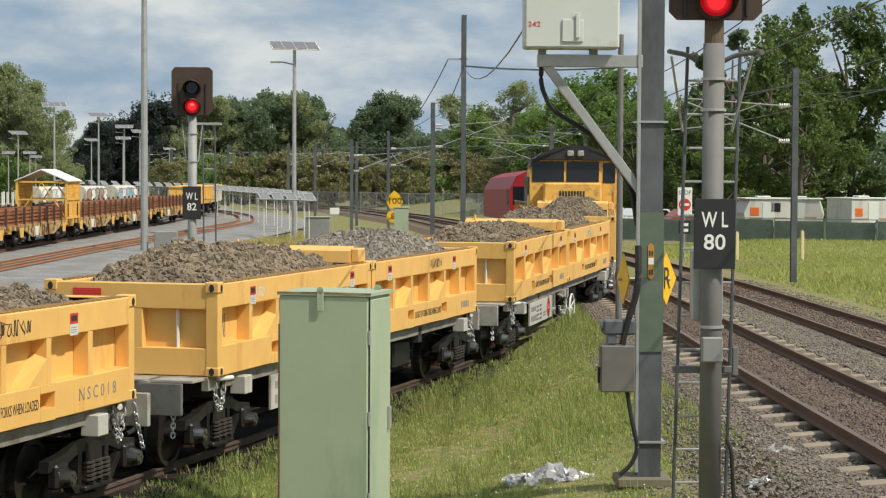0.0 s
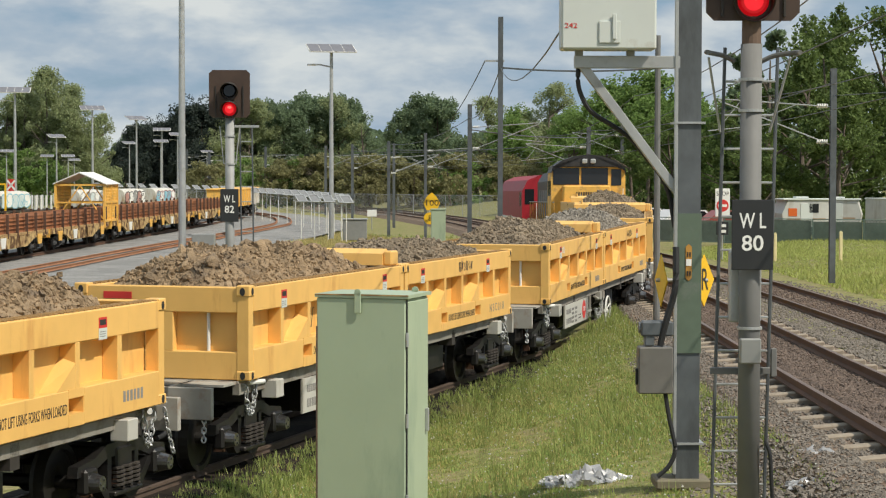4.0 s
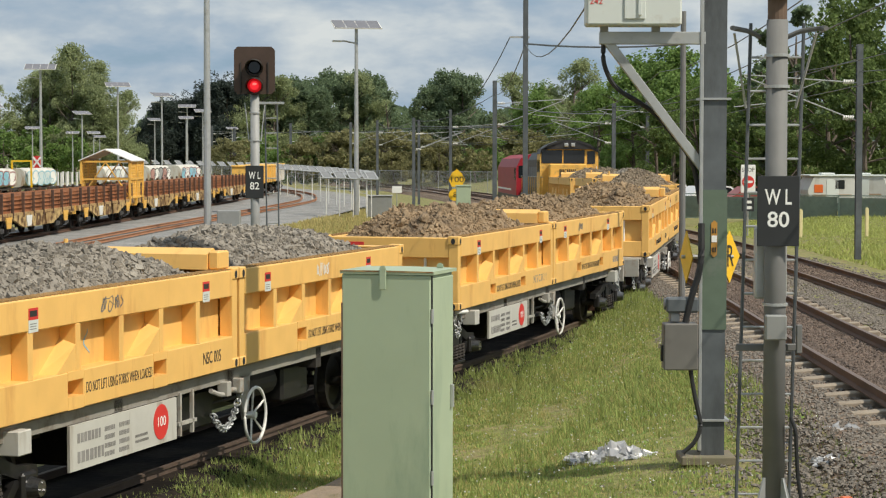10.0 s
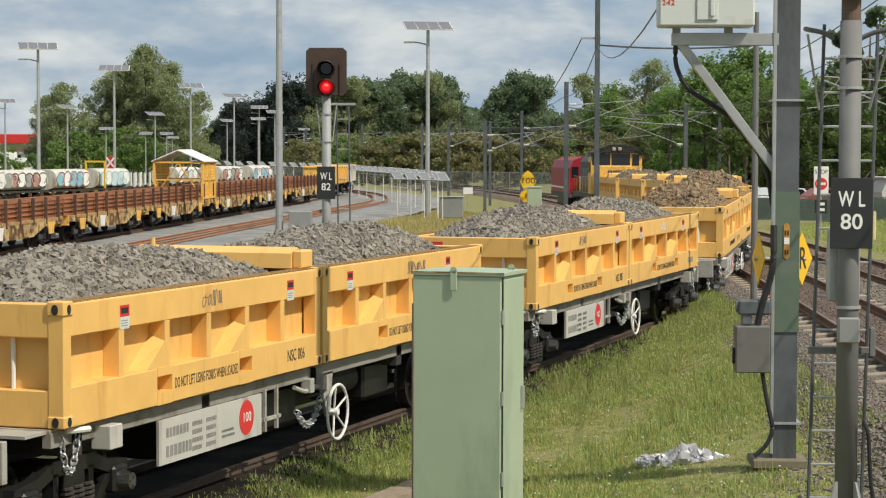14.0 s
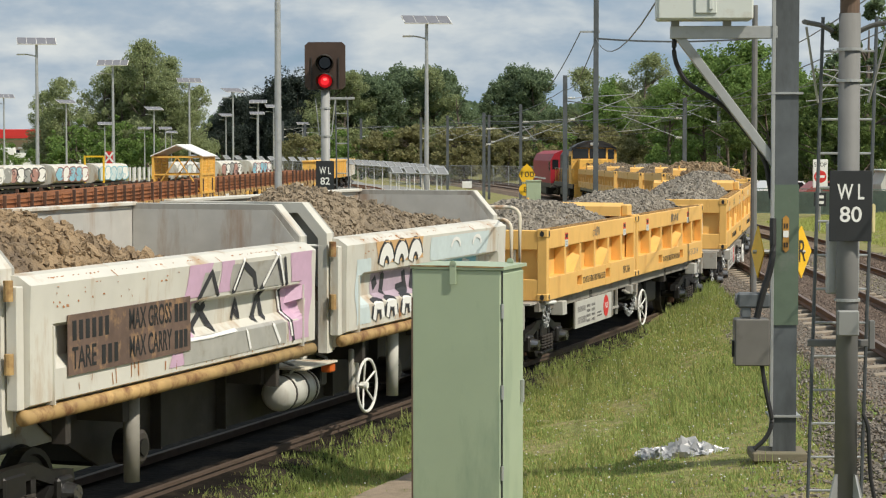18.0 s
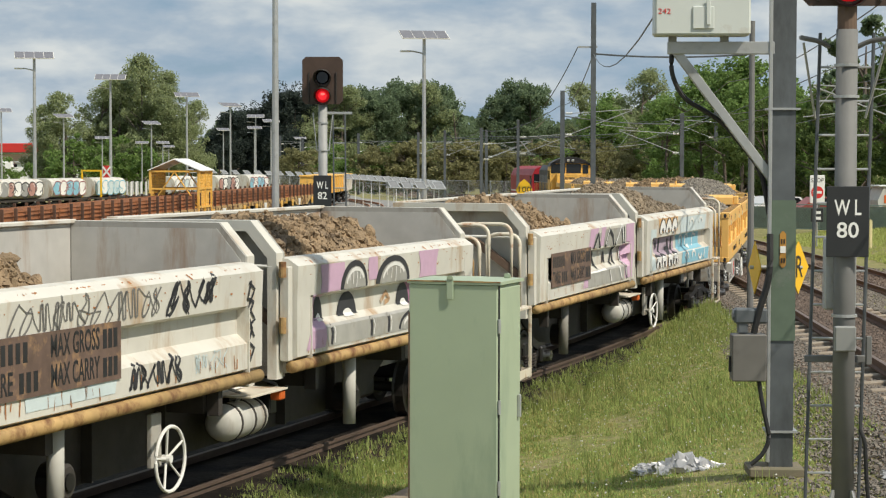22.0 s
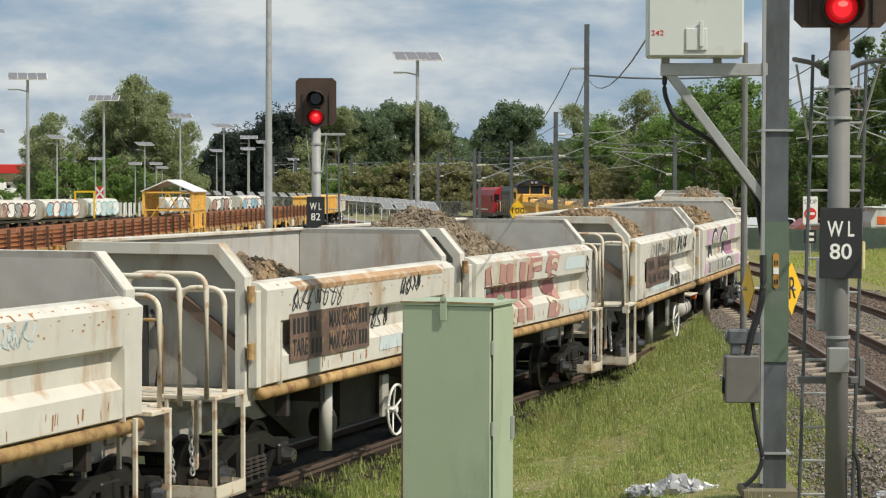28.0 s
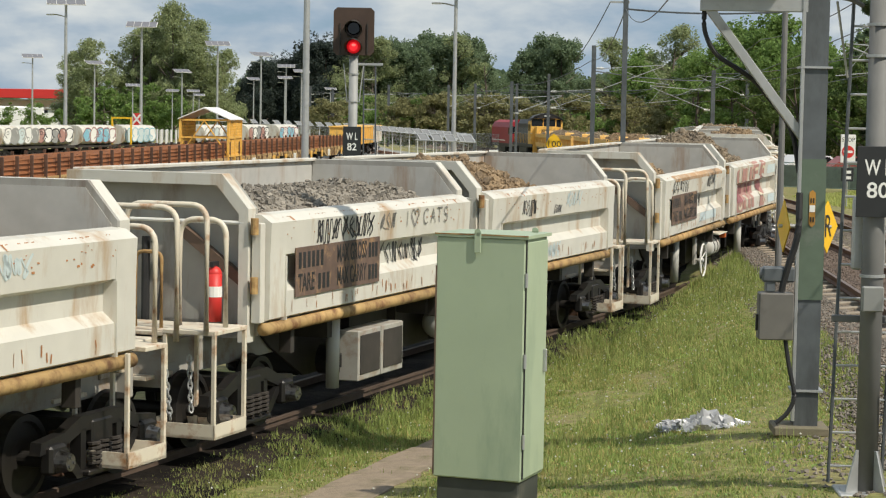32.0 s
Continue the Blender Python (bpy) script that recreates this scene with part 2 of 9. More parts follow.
SIGNAL_BLACK = material("signal_head_black", (0.030, 0.026, 0.022), 0.55, vary=0.25, grain=6, stain=(0.075, 0.045, 0.028), stain_amount=0.35)
SIGNAL_BROWN = material("signal_board_brown", (0.060, 0.036, 0.026), 0.6, vary=0.25, grain=6, stain=(0.03, 0.022, 0.018), stain_amount=0.35)
PLATE_BLACK = material("plate_black", (0.022, 0.024, 0.026), 0.5, vary=0.2, grain=5)
LETTER_FADED = material("faded_lettering", (0.22, 0.21, 0.20), 0.6, vary=0.3)
NECK_BROWN = material("rust_brown_paint", (0.13, 0.085, 0.06), 0.7, vary=0.25, stain=(0.07, 0.05, 0.04), stain_amount=0.4)
LETTER_WHITE = material("letter_white", (0.80, 0.80, 0.77), 0.5, vary=0.04)
LETTER_BLACK = material("letter_black", (0.03, 0.027, 0.024), 0.6, vary=0.2)
RED_LAMP = glowing("red_signal_light", (0.70, 0.006, 0.012), 0.45)
RED_MID = glowing("lit_red_lens", (1.0, 0.022, 0.035), 0.85)
RED_CORE = glowing("bright_red_lens", (1.0, 0.16, 0.14), 1.3)
GLASS_DARK = material("dark_glass", (0.015, 0.017, 0.02), 0.08, vary=0.1)
RED_PAINT = material("locomotive_red", (0.33, 0.010, 0.020), 0.5, vary=0.12, grain=3, stain=(0.17, 0.03, 0.03), stain_amount=0.25)
RED_DARK = material("locomotive_dark_red", (0.22, 0.012, 0.02), 0.6, vary=0.15)
SIGN_RED = material("sign_red", (0.62, 0.035, 0.03), 0.5, vary=0.06)
MARKER_ORANGE = material("marker_orange_lens", (0.60, 0.12, 0.02), 0.35, vary=0.1)
SIGN_YELLOW = material("sign_yellow", (0.85, 0.50, 0.02), 0.5, vary=0.06)
LOCO_BLACK = material("locomotive_black", (0.022, 0.021, 0.022), 0.5, vary=0.25, grain=5, stain=(0.08, 0.07, 0.06), stain_amount=0.3)
RAIL_RUST = material("rusty_rail", (0.115, 0.060, 0.036), 0.75, 0.1, vary=0.25, grain=6)
RAIL_SHINE = material("worn_rail_head", (0.17, 0.115, 0.085), 0.45, 0.35, vary=0.2, grain=9)
RAIL_STACK = material("rust_orange_rail", (0.30, 0.115, 0.045), 0.8, vary=0.3, grain=4, stain=(0.13, 0.06, 0.035), stain_amount=0.35, per_object=0.3)
SLEEPER = material("concrete_sleeper", (0.32, 0.27, 0.21), 0.9, vary=0.2, grain=6, stain=(0.20, 0.14, 0.095), stain_amount=0.45, bump=0.3, per_object=0.4)
SLEEPER_RUSTY = material("rust_stained_sleeper", (0.155, 0.105, 0.075), 0.9, vary=0.25, grain=7, stain=(0.10, 0.065, 0.045), stain_amount=0.45, bump=0.3, per_object=0.4)
STONE = material("ballast_stone", (0.175, 0.152, 0.128), 0.9, vary=0.45, grain=10, island=1.2)
STONE_BROWN = material("rusty_ballast_stone", (0.135, 0.100, 0.080), 0.9, vary=0.4, grain=10, island=1.2)
SOIL = [
    material("grey_brown_spoil", (0.235, 0.186, 0.130), 0.95, vary=0.5, grain=6, stain=(0.12, 0.098, 0.078), stain_amount=0.4, stain_scale=0.9, bump=1.0, bump_scale=45, island=0.9),
    material("tan_clay_spoil", (0.275, 0.196, 0.118), 0.95, vary=0.5, grain=6, stain=(0.13, 0.098, 0.072), stain_amount=0.42, stain_scale=1.2, bump=1.0, bump_scale=45, island=0.8),
    material("grey_stone_spoil", (0.245, 0.220, 0.185), 0.95, vary=0.55, grain=6, stain=(0.15, 0.135, 0.115), stain_amount=0.3, stain_scale=1.5, bump=0.8, bump_scale=45, island=1.2),
]
PANEL_BLUE = material("solar_panel", (0.165, 0.165, 0.185), 0.55, 0.0, vary=0.1)
WHITE_ROOF = material("white_sheet_roof", (0.80, 0.80, 0.78), 0.5, vary=0.05, stain=(0.6, 0.58, 0.54), stain_amount=0.2)
SILVER = material("silver_foil_bag", (0.46, 0.46, 0.47), 0.35, 0.3, vary=0.15, grain=12)
BARK = material("grey_brown_bark", (0.13, 0.105, 0.085), 0.95, vary=0.3, grain=6, bump=0.5)
LEAF = [
    foliage("eucalypt_leaves", (0.325, 0.37, 0.195), 0.4, None, 0.55),
    # dark green lightened and cooled: distance haze put into the leaf colour
    foliage("hazed_dark_leaves", (0.175, 0.235, 0.135), 0.35, None, 0.5),
    foliage("bright_leaves", (0.20, 0.30, 0.09), 0.4, None, 0.5),
    foliage("olive_leaves", (0.285, 0.275, 0.135), 0.4, None, 0.5),
]
LEAF.append(foliage("deep_green_leaves", (0.135, 0.19, 0.06), 0.45, None, 0.45))
# shade put into a near-black leaf colour, lifted slightly for haze
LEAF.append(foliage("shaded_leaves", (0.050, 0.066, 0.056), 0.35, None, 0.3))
GRASS = foliage("grass_blades", (0.315, 0.37, 0.12), 0.5, (0.46, 0.43, 0.19), 0.5)
WEED = foliage("weed_leaves", (0.23, 0.35, 0.10), 0.55, (0.36, 0.38, 0.16), 0.4)
FIELD_GRASS = foliage("field_grass_blades", (0.40, 0.44, 0.14), 0.35, (0.50, 0.46, 0.20), 0.5)
DRY_GRASS = foliage("dry_grass_blades", (0.52, 0.44, 0.19), 0.35, None, 0.5)
GRASS_SOIL = two_tone("grassy_earth", (0.195, 0.200, 0.075), (0.245, 0.215, 0.105), 1.6, bump_scale=9)
FLOWER = material("white_flower_heads", (0.60, 0.60, 0.54), 0.8, vary=0.1)


# ---- building helpers ----
def part(name, bm, mat, parent=None, label="", smooth=False):
    """One mesh object from a bmesh, under a thing or a part."""
    me = bpy.data.meshes.new(name)
    bm.to_mesh(me)
    bm.free()
    for p in me.polygons:
        p.use_smooth = smooth
    for mm in (mat if isinstance(mat, (list, tuple)) else [mat]):
        me.materials.append(mm)
    ob = new(name, me)
    ob.parent = parent
    if label:
        ob["label"] = label
    return ob


def raw(name, verts, faces, mat, parent=None, label="", smooth=False):
    me = bpy.data.meshes.new(name)
    me.from_pydata([tuple(v) for v in verts], [], [tuple(f) for f in faces])
    me.materials.append(mat)
    if smooth:
        me.polygons.foreach_set("use_smooth", [True] * len(me.polygons))
    ob = new(name, me)
    ob.parent = parent
    if label:
        ob["label"] = label
    return ob


def thing(name, m, label, category, group="", kind=""):
    ob = new(name)
    ob.empty_display_size = 0.2
    ob.matrix_basis = m
    return tagged(ob, label, category, group, kind)


def box(bm, x0, x1, y0, y1, z0, z1, bev=0.0, m=None):
    """An axis-aligned block, bevelled by bev, moved by m."""
    vs = [bm.verts.new((x, y, z)) for z in (z0, z1) for y in (y0, y1) for x in (x0, x1)]
    fs = [bm.faces.new([vs[i] for i in q]) for q in ((0, 2, 3, 1), (4, 5, 7, 6), (0, 1, 5, 4), (2, 6, 7, 3), (0, 4, 6, 2), (1, 3, 7, 5))]
    geo = vs
    if bev:
        es = list({e for f in fs for e in f.edges})
        r = bmesh.ops.bevel(bm, geom=es, offset=bev, segments=1, affect="EDGES", profile=0.5)
        geo = list({v for f in r["faces"] for v in f.verts} | {v for v in vs if v.is_valid})
    if m is not None:
        bmesh.ops.transform(bm, matrix=m, verts=geo)
    return bm


def rod(bm, p0, p1, r0, r1=None, seg=10):
    """A closed tapered round bar between two points."""
    p0, p1 = Vector(p0), Vector(p1)
    d = p1 - p0
    m = Matrix.Translation((p0 + p1) / 2) @ d.to_track_quat("Z", "Y").to_matrix().to_4x4()
    bmesh.ops.create_cone(bm, cap_ends=True, segments=seg, radius1=r0, radius2=r0 if r1 is None else r1, depth=d.length, matrix=m)
    return bm


def tube(bm, pts, r, seg=8):
    """A round bar bent along points."""
    pts = [Vector(p) for p in pts]
    rings = []
    for i, p in enumerate(pts):
        d = (pts[min(i + 1, len(pts) - 1)] - pts[max(i - 1, 0)]).normalized()
        q = d.to_track_quat("Z", "Y")
        rings.append([bm.verts.new(p + q @ Vector((r * math.cos(a), r * math.sin(a), 0))) for a in [k * math.tau / seg for k in range(seg)]])
    for a, b in zip(rings, rings[1:]):
        for k in range(seg):
            bm.faces.new((a[k], a[(k + 1) % seg], b[(k + 1) % seg], b[k]))
    bm.faces.new(rings[0][::-1])
    bm.faces.new(rings[-1])
    return bm


def arc(points, radius=0.12, steps=5):
    """Rounds the corners of a bent line."""
    pts = [Vector(p) for p in points]
    out = [pts[0]]
    for a, b, c in zip(pts, pts[1:], pts[2:]):
        u, v = (a - b), (c - b)
        r = min(radius, u.length * 0.49, v.length * 0.49)
        s, e = b + u.normalized() * r, b + v.normalized() * r
        for k in range(steps + 1):
            t = k / steps
            out.append(s * (1 - t) ** 2 + b * 2 * t * (1 - t) + e * t * t)
    out.append(pts[-1])
    return out


def prism(bm, outline, x0, x1, axis="x"):
    """A flat outline pushed from x0 to x1 along an axis."""
    def put(p, q, d):
        return (d, p, q) if axis == "x" else (p, d, q) if axis == "y" else (p, q, d)
    a = [bm.verts.new(put(p, q, x0)) for p, q in outline]
    b = [bm.verts.new(put(p, q, x1)) for p, q in outline]
    n = len(a)
    bm.faces.new(a[::-1])
    bm.faces.new(b)
    for i in range(n):
        bm.faces.new((a[i], a[(i + 1) % n], b[(i + 1) % n], b[i]))
    bmesh.ops.recalc_face_normals(bm, faces=bm.faces[:])
    return bm


def lettering(name, text, size, mat, parent, m, width=None, label="", bold=0.0):
    """Raised painted letters from the built-in font, as one mesh part."""
    cu = bpy.data.curves.new(name, "FONT")
    cu.body, cu.size, cu.extrude = text, size, 0.001
    cu.align_x, cu.align_y = "CENTER", "CENTER"
    cu.resolution_u = 3
    cu.offset = bold
    tmp = bpy.data.objects.new("tmp", cu)
    scene.collection.objects.link(tmp)
    dg = bpy.context.evaluated_depsgraph_get()
    me = bpy.data.meshes.new_from_object(tmp.evaluated_get(dg))
    w = max(v.co.x for v in me.vertices) - min(v.co.x for v in me.vertices)
    bpy.data.objects.remove(tmp)
    bpy.data.curves.remove(cu)
    k = width / w if width else 1.0
    me.transform(m @ Matrix.Diagonal((k, 1, 1, 1)))
    me.materials.clear()
    me.materials.append(mat)
    ob = new(name, me)
    ob.parent = parent
    if label:
        ob["label"] = label
    return ob


def B():
    return bmesh.new()


# text on a wall that faces +x, -y
FACE_X = pose(0, 0, 0, 90, 0, 90)
FACE_Y = pose(0, 0, 0, 90, 0, 0)

# ---- lines of the tracks ----
def smooth_line(knots, step=0.5):
    """Points every step metres on a smooth line through knots (x, y, z)."""
    k = [Vector(p) for p in knots]
    k = [k[0] * 2 - k[1]] + k + [k[-1] * 2 - k[-2]]
    dense = []
    for a, b, c, d in zip(k, k[1:], k[2:], k[3:]):
        n = max(2, int((c - b).length / 0.25))
        for i in range(n):
            t = i / n
            dense.append(0.5 * (2 * b + (c - a) * t + (2 * a - 5 * b + 4 * c - d) * t * t + (3 * b - a - 3 * c + d) * t ** 3))
    dense.append(k[-2])
    dist = np.concatenate([[0], np.cumsum([(q - p).length for p, q in zip(dense, dense[1:])])])
    arr = np.array([p[:] for p in dense])
    s = np.arange(0, dist[-1], step)
    return s, np.stack([np.interp(s, dist, arr[:, i]) for i in range(3)], 1)


SIDING_S, SIDING = smooth_line([(-30.5, -60, 0), (-18.2, -20, 0), (-11.8, 0, 0), (-6.56, 16.2, 0), (-2.2, 30.4, 0), (2.2, 44.5, 0.05),
                                (5.0, 56, 0.2), (6.6, 70, 0.36), (7.1, 85, 0.25), (7.05, 100, 0.06), (5.8, 139, -0.26), (3.8, 172, -0.42),
                                (2.1, 190, -0.5), (-4.5, 240, -0.7), (-16, 300, -0.9)])
ZERO = float(np.interp(16.2, SIDING[:, 1], SIDING_S))


def on_siding(s):
    return Vector([float(np.interp(s + ZERO, SIDING_S, SIDING[:, i])) for i in range(3)])


def siding_x(y):
    return np.interp(y, SIDING[:, 1], SIDING[:, 0])


MAIN_A_S, MAIN_A = smooth_line([(4.5, -30, 1.65), (5.05, 0, 1.29), (5.6, 20.8, 1.04), (5.92, 31.4, 0.91), (6.3, 42, 0.79), (6.7, 55, 0.63), (7.0, 70, 0.44), (7.15, 85, 0.25), (7.05, 100, 0.06), (5.8, 139, -0.26), (3.8, 172, -0.42), (2.1, 190, -0.5), (-4.5, 240, -0.7), (-16, 300, -0.9)])
MAIN_B_S, MAIN_B = smooth_line([(7.9, -30, 1.3), (8.75, 0, 1.03), (9.25, 20, 0.85), (9.62, 37, 0.70), (10.1, 57, 0.52), (10.4, 75, 0.33), (10.5, 90, 0.15), (10.1, 110, -0.05), (8.4, 145, -0.30), (5.8, 180, -0.47), (2.6, 210, -0.6), (-5, 260, -0.8), (-17, 320, -1.0)])


def ground_z(x, y):
    d = np.asarray(x) - siding_x(y)
    t = np.clip((d - 1.6) / 8.0, 0, 1)
    rise = 0.85 * t * t * (3 - 2 * t)
    fade = np.clip((np.asarray(y) - 26) / 30, 0, 1)
    base = -0.27 + rise * (1 - 0.3 * fade)
    edge = np.interp(y, MAIN_A[:, 1], MAIN_A[:, 0]) - 1.5
    top = np.interp(y, MAIN_B[:, 1], MAIN_B[:, 2]) - 0.24
    bank = top - 0.28 * np.maximum(0, edge - x) + 0.1 * np.clip(edge + 5 - x, 0, 1)
    bank = np.where(np.asarray(y) > 150, -9, bank)
    dip = np.interp(y, (76, 100, 139, 190, 300), (0, 0.30, 0.55, 0.75, 1.15)) * np.clip(1 - (np.abs(d) - 8) / 6, 0, 1)
    return np.maximum(base - dip, bank)


def spaced(lo, hi, fine_lo, fine_hi, fine, grow=1.25):
    mid = list(np.arange(fine_lo, fine_hi + 1e-6, fine))
    up, st = [fine_hi], fine
    while up[-1] < hi:
        st *= grow
        up.append(up[-1] + st)
    dn, st = [fine_lo], fine
    while dn[-1] > lo:
        st *= grow
        dn.append(dn[-1] - st)
    return np.array(dn[:0:-1] + mid + up[1:])


def build_ground():
    xs, ys = spaced(-3500, 3500, -24, 16, 0.5), spaced(-300, 4000, 2, 64, 0.5)
    gx, gy = np.meshgrid(xs, ys)
    z = ground_z(gx, gy)
    near = (np.abs(gx) < 40) & (gy < 90)
    z = z + np.where(near, 0.012 * np.sin(gx * 2.1 + gy * 0.7) * np.sin(gy * 1.3 - gx), 0)
    nx, ny = len(xs), len(ys)
    verts = np.stack([gx, gy, z], -1).reshape(-1, 3)
    i = np.arange((nx - 1) * (ny - 1))
    a = i // (nx - 1) * nx + i % (nx - 1)
    ob = raw("ground", verts, np.stack([a, a + 1, a + nx + 1, a + nx], 1).tolist(), GRASS_SOIL, smooth=True)
    tagged(ob, "green and drying grass over brown earth beside the railway", "ground", kind="structure")


def strip(name, line, half, z_off, mat, label, category, edge=0.0, edge_drop=0.0, y0=-1e9, y1=1e9, kind="structure"):
    """A ribbon along a line, with sloping shoulders."""
    verts, faces, n = [], [], 0
    for i in range(0, len(line), 2):
        p = line[i]
        if not y0 < p[1] < y1:
            continue
        q = line[min(i + 1, len(line) - 1)] - line[max(i - 1, 0)]
        side = Vector((q[1], -q[0], 0)).normalized()
        for w, dz in ((-half - edge, -edge_drop), (-half, 0), (half, 0), (half + edge, -edge_drop)):
            verts.append((p[0] + side.x * w, p[1] + side.y * w, p[2] + z_off + dz))
        n += 1
    for i in range(n - 1):
        for k in range(3):
            a = i * 4 + k
            faces.append((a, a + 1, a + 5, a + 4))
    ob = raw(name, verts, faces, mat)
    return tagged(ob, label, category, kind=kind)


RAIL_PROFILE = [(-0.065, -0.14), (0.065, -0.14), (0.065, -0.125), (0.012, -0.10), (0.012, -0.04), (0.035, -0.03), (0.035, 0.0), (-0.035, 0.0), (-0.035, -0.03), (-0.012, -0.04), (-0.012, -0.10), (-0.065, -0.125)]


def rails(line, label, cant=0.0, y0=-1e9, y1=1e9, step=2, shiny=True, steel=None):
    """Two rails on the line, as one track thing; rails are its parts."""
    track = thing("track", Matrix.Identity(4), label, "railway track", kind="structure")
    for sgn in (-1, 1):
        verts, faces, n = [], [], 0
        for i in range(0, len(line), step):
            p = line[i]
            if not y0 < p[1] < y1:
                continue
            q = line[min(i + 1, len(line) - 1)] - line[max(i - 1, 0)]
            side = Vector((q[1], -q[0], 0)).normalized()
            for a, b in RAIL_PROFILE:
                w = sgn * 0.57 + a
                verts.append((p[0] + side.x * w, p[1] + side.y * w, p[2] + b + (cant if sgn > 0 else 0)))
            n += 1
        m = len(RAIL_PROFILE)
        for i in range(n - 1):
            for k in range(m):
                a, b = i * m + k, i * m + (k + 1) % m
                faces.append((a, b, b + m, a + m))
        ob = raw("rail", verts, faces, steel or RAIL_RUST, track)
        if shiny:
            ob.data.materials.append(RAIL_SHINE)
            for f in ob.data.polygons:
                if f.index % m == 6:
                    f.material_index = 1
    return track


YARD_A_S, YARD_A = smooth_line([(-22.5, 20, 0), (-20.5, 55, 0), (-19.3, 77, 0), (-17.3, 120, 0), (-15.6, 163, 0), (-16, 195, 0), (-22, 235, 0), (-36, 280, 0)])
YARD_B_S, YARD_B = smooth_line([(-18.5, 30, 0), (-16.5, 60, 0), (-14.7, 87, 0), (-13.7, 103, 0), (-10.6, 143, 0), (-10.2, 160, 0), (-12.5, 182, 0), (-19, 206, 0), (-32, 235, 0)])

BALLAST_BROWN = two_tone("rust_brown_ballast", (0.14, 0.098, 0.072), (0.225, 0.175, 0.135), 7, bump=0.9, bump_scale=22)
YARD_GRAVEL = two_tone("pale_yard_gravel", (0.215, 0.212, 0.205), (0.275, 0.27, 0.26), 0.6, bump=0.3, bump_scale=14)
# oily earth, with the shade of the bogies put into its near-black colour
DARK_EARTH = two_tone("shaded_oily_earth", (0.011, 0.009, 0.0075), (0.032, 0.025, 0.019), 1.6, bump=0.5, bump_scale=12)


def build_tracks():
    strip("ballast", MAIN_A, 1.5, -0.225, BALLAST_BROWN, "rust-brown crushed stone ballast under the main line", "ballast", 0.8, 0.45)
    strip("ballast", MAIN_B, 1.5, -0.17, BALLAST_BROWN, "brown crushed stone ballast under the far main line", "ballast", 1.1, 0.40)
    rails(MAIN_A, "main line track with rusty rails on concrete sleepers", 0.10)
    rails(MAIN_B, "second main line track with rusty rails", 0.06)
    strip("ballast", MAIN_A, 0.50, -0.058, BALLAST_BROWN, "rust-brown stone filled in between the near main rails", "ballast", 0.03, 0.03, y0=10, y1=110)
    strip("ballast", MAIN_B, 0.50, -0.083, BALLAST_BROWN, "rust-brown stone filled in between the far main rails", "ballast", 0.03, 0.03, y0=16, y1=110)
    strip("ballast", SIDING, 1.15, -0.10, DARK_EARTH, "oily earth and stone under the siding, darkened for train shade", "ballast", 0.55, 0.22, y1=66)
    rails(SIDING, "siding track with dark rails beneath the spoil train", 0.0, y1=70, shiny=False, steel=material("dark_siding_rail", (0.10, 0.068, 0.05), 0.7, 0.1, vary=0.25))
    strip("ballast", YARD_A, 2.6, -0.16, YARD_GRAVEL, "pale gravel along the yard track", "ballast", 0.6, 0.2)
    strip("pavement", YARD_B, 4.4, -0.18, YARD_GRAVEL, "pale grey gravel apron in the stabling yard", "gravel", 0.6, 0.12)
    rails(YARD_A, "yard track that carries the rail wagons", step=4)
    rails(YARD_B, "empty rusty yard track curving away", step=4, shiny=False, steel=material("orange_rust_rail", (0.30, 0.14, 0.07), 0.8, 0.0, vary=0.25))


build_ground()
build_tracks()

# ---- things beside the line ----
def h_section(bm, hx, hy, flange, web, z0, z1):
    """A rolled H column, upright."""
    i = hy - flange
    prism(bm, [(-hx, -hy), (hx, -hy), (hx, -i), (web, -i), (web, i), (hx, i), (hx, hy), (-hx, hy), (-hx, i), (-web, i), (-web, -i), (-hx, -i)], z0, z1, "z")


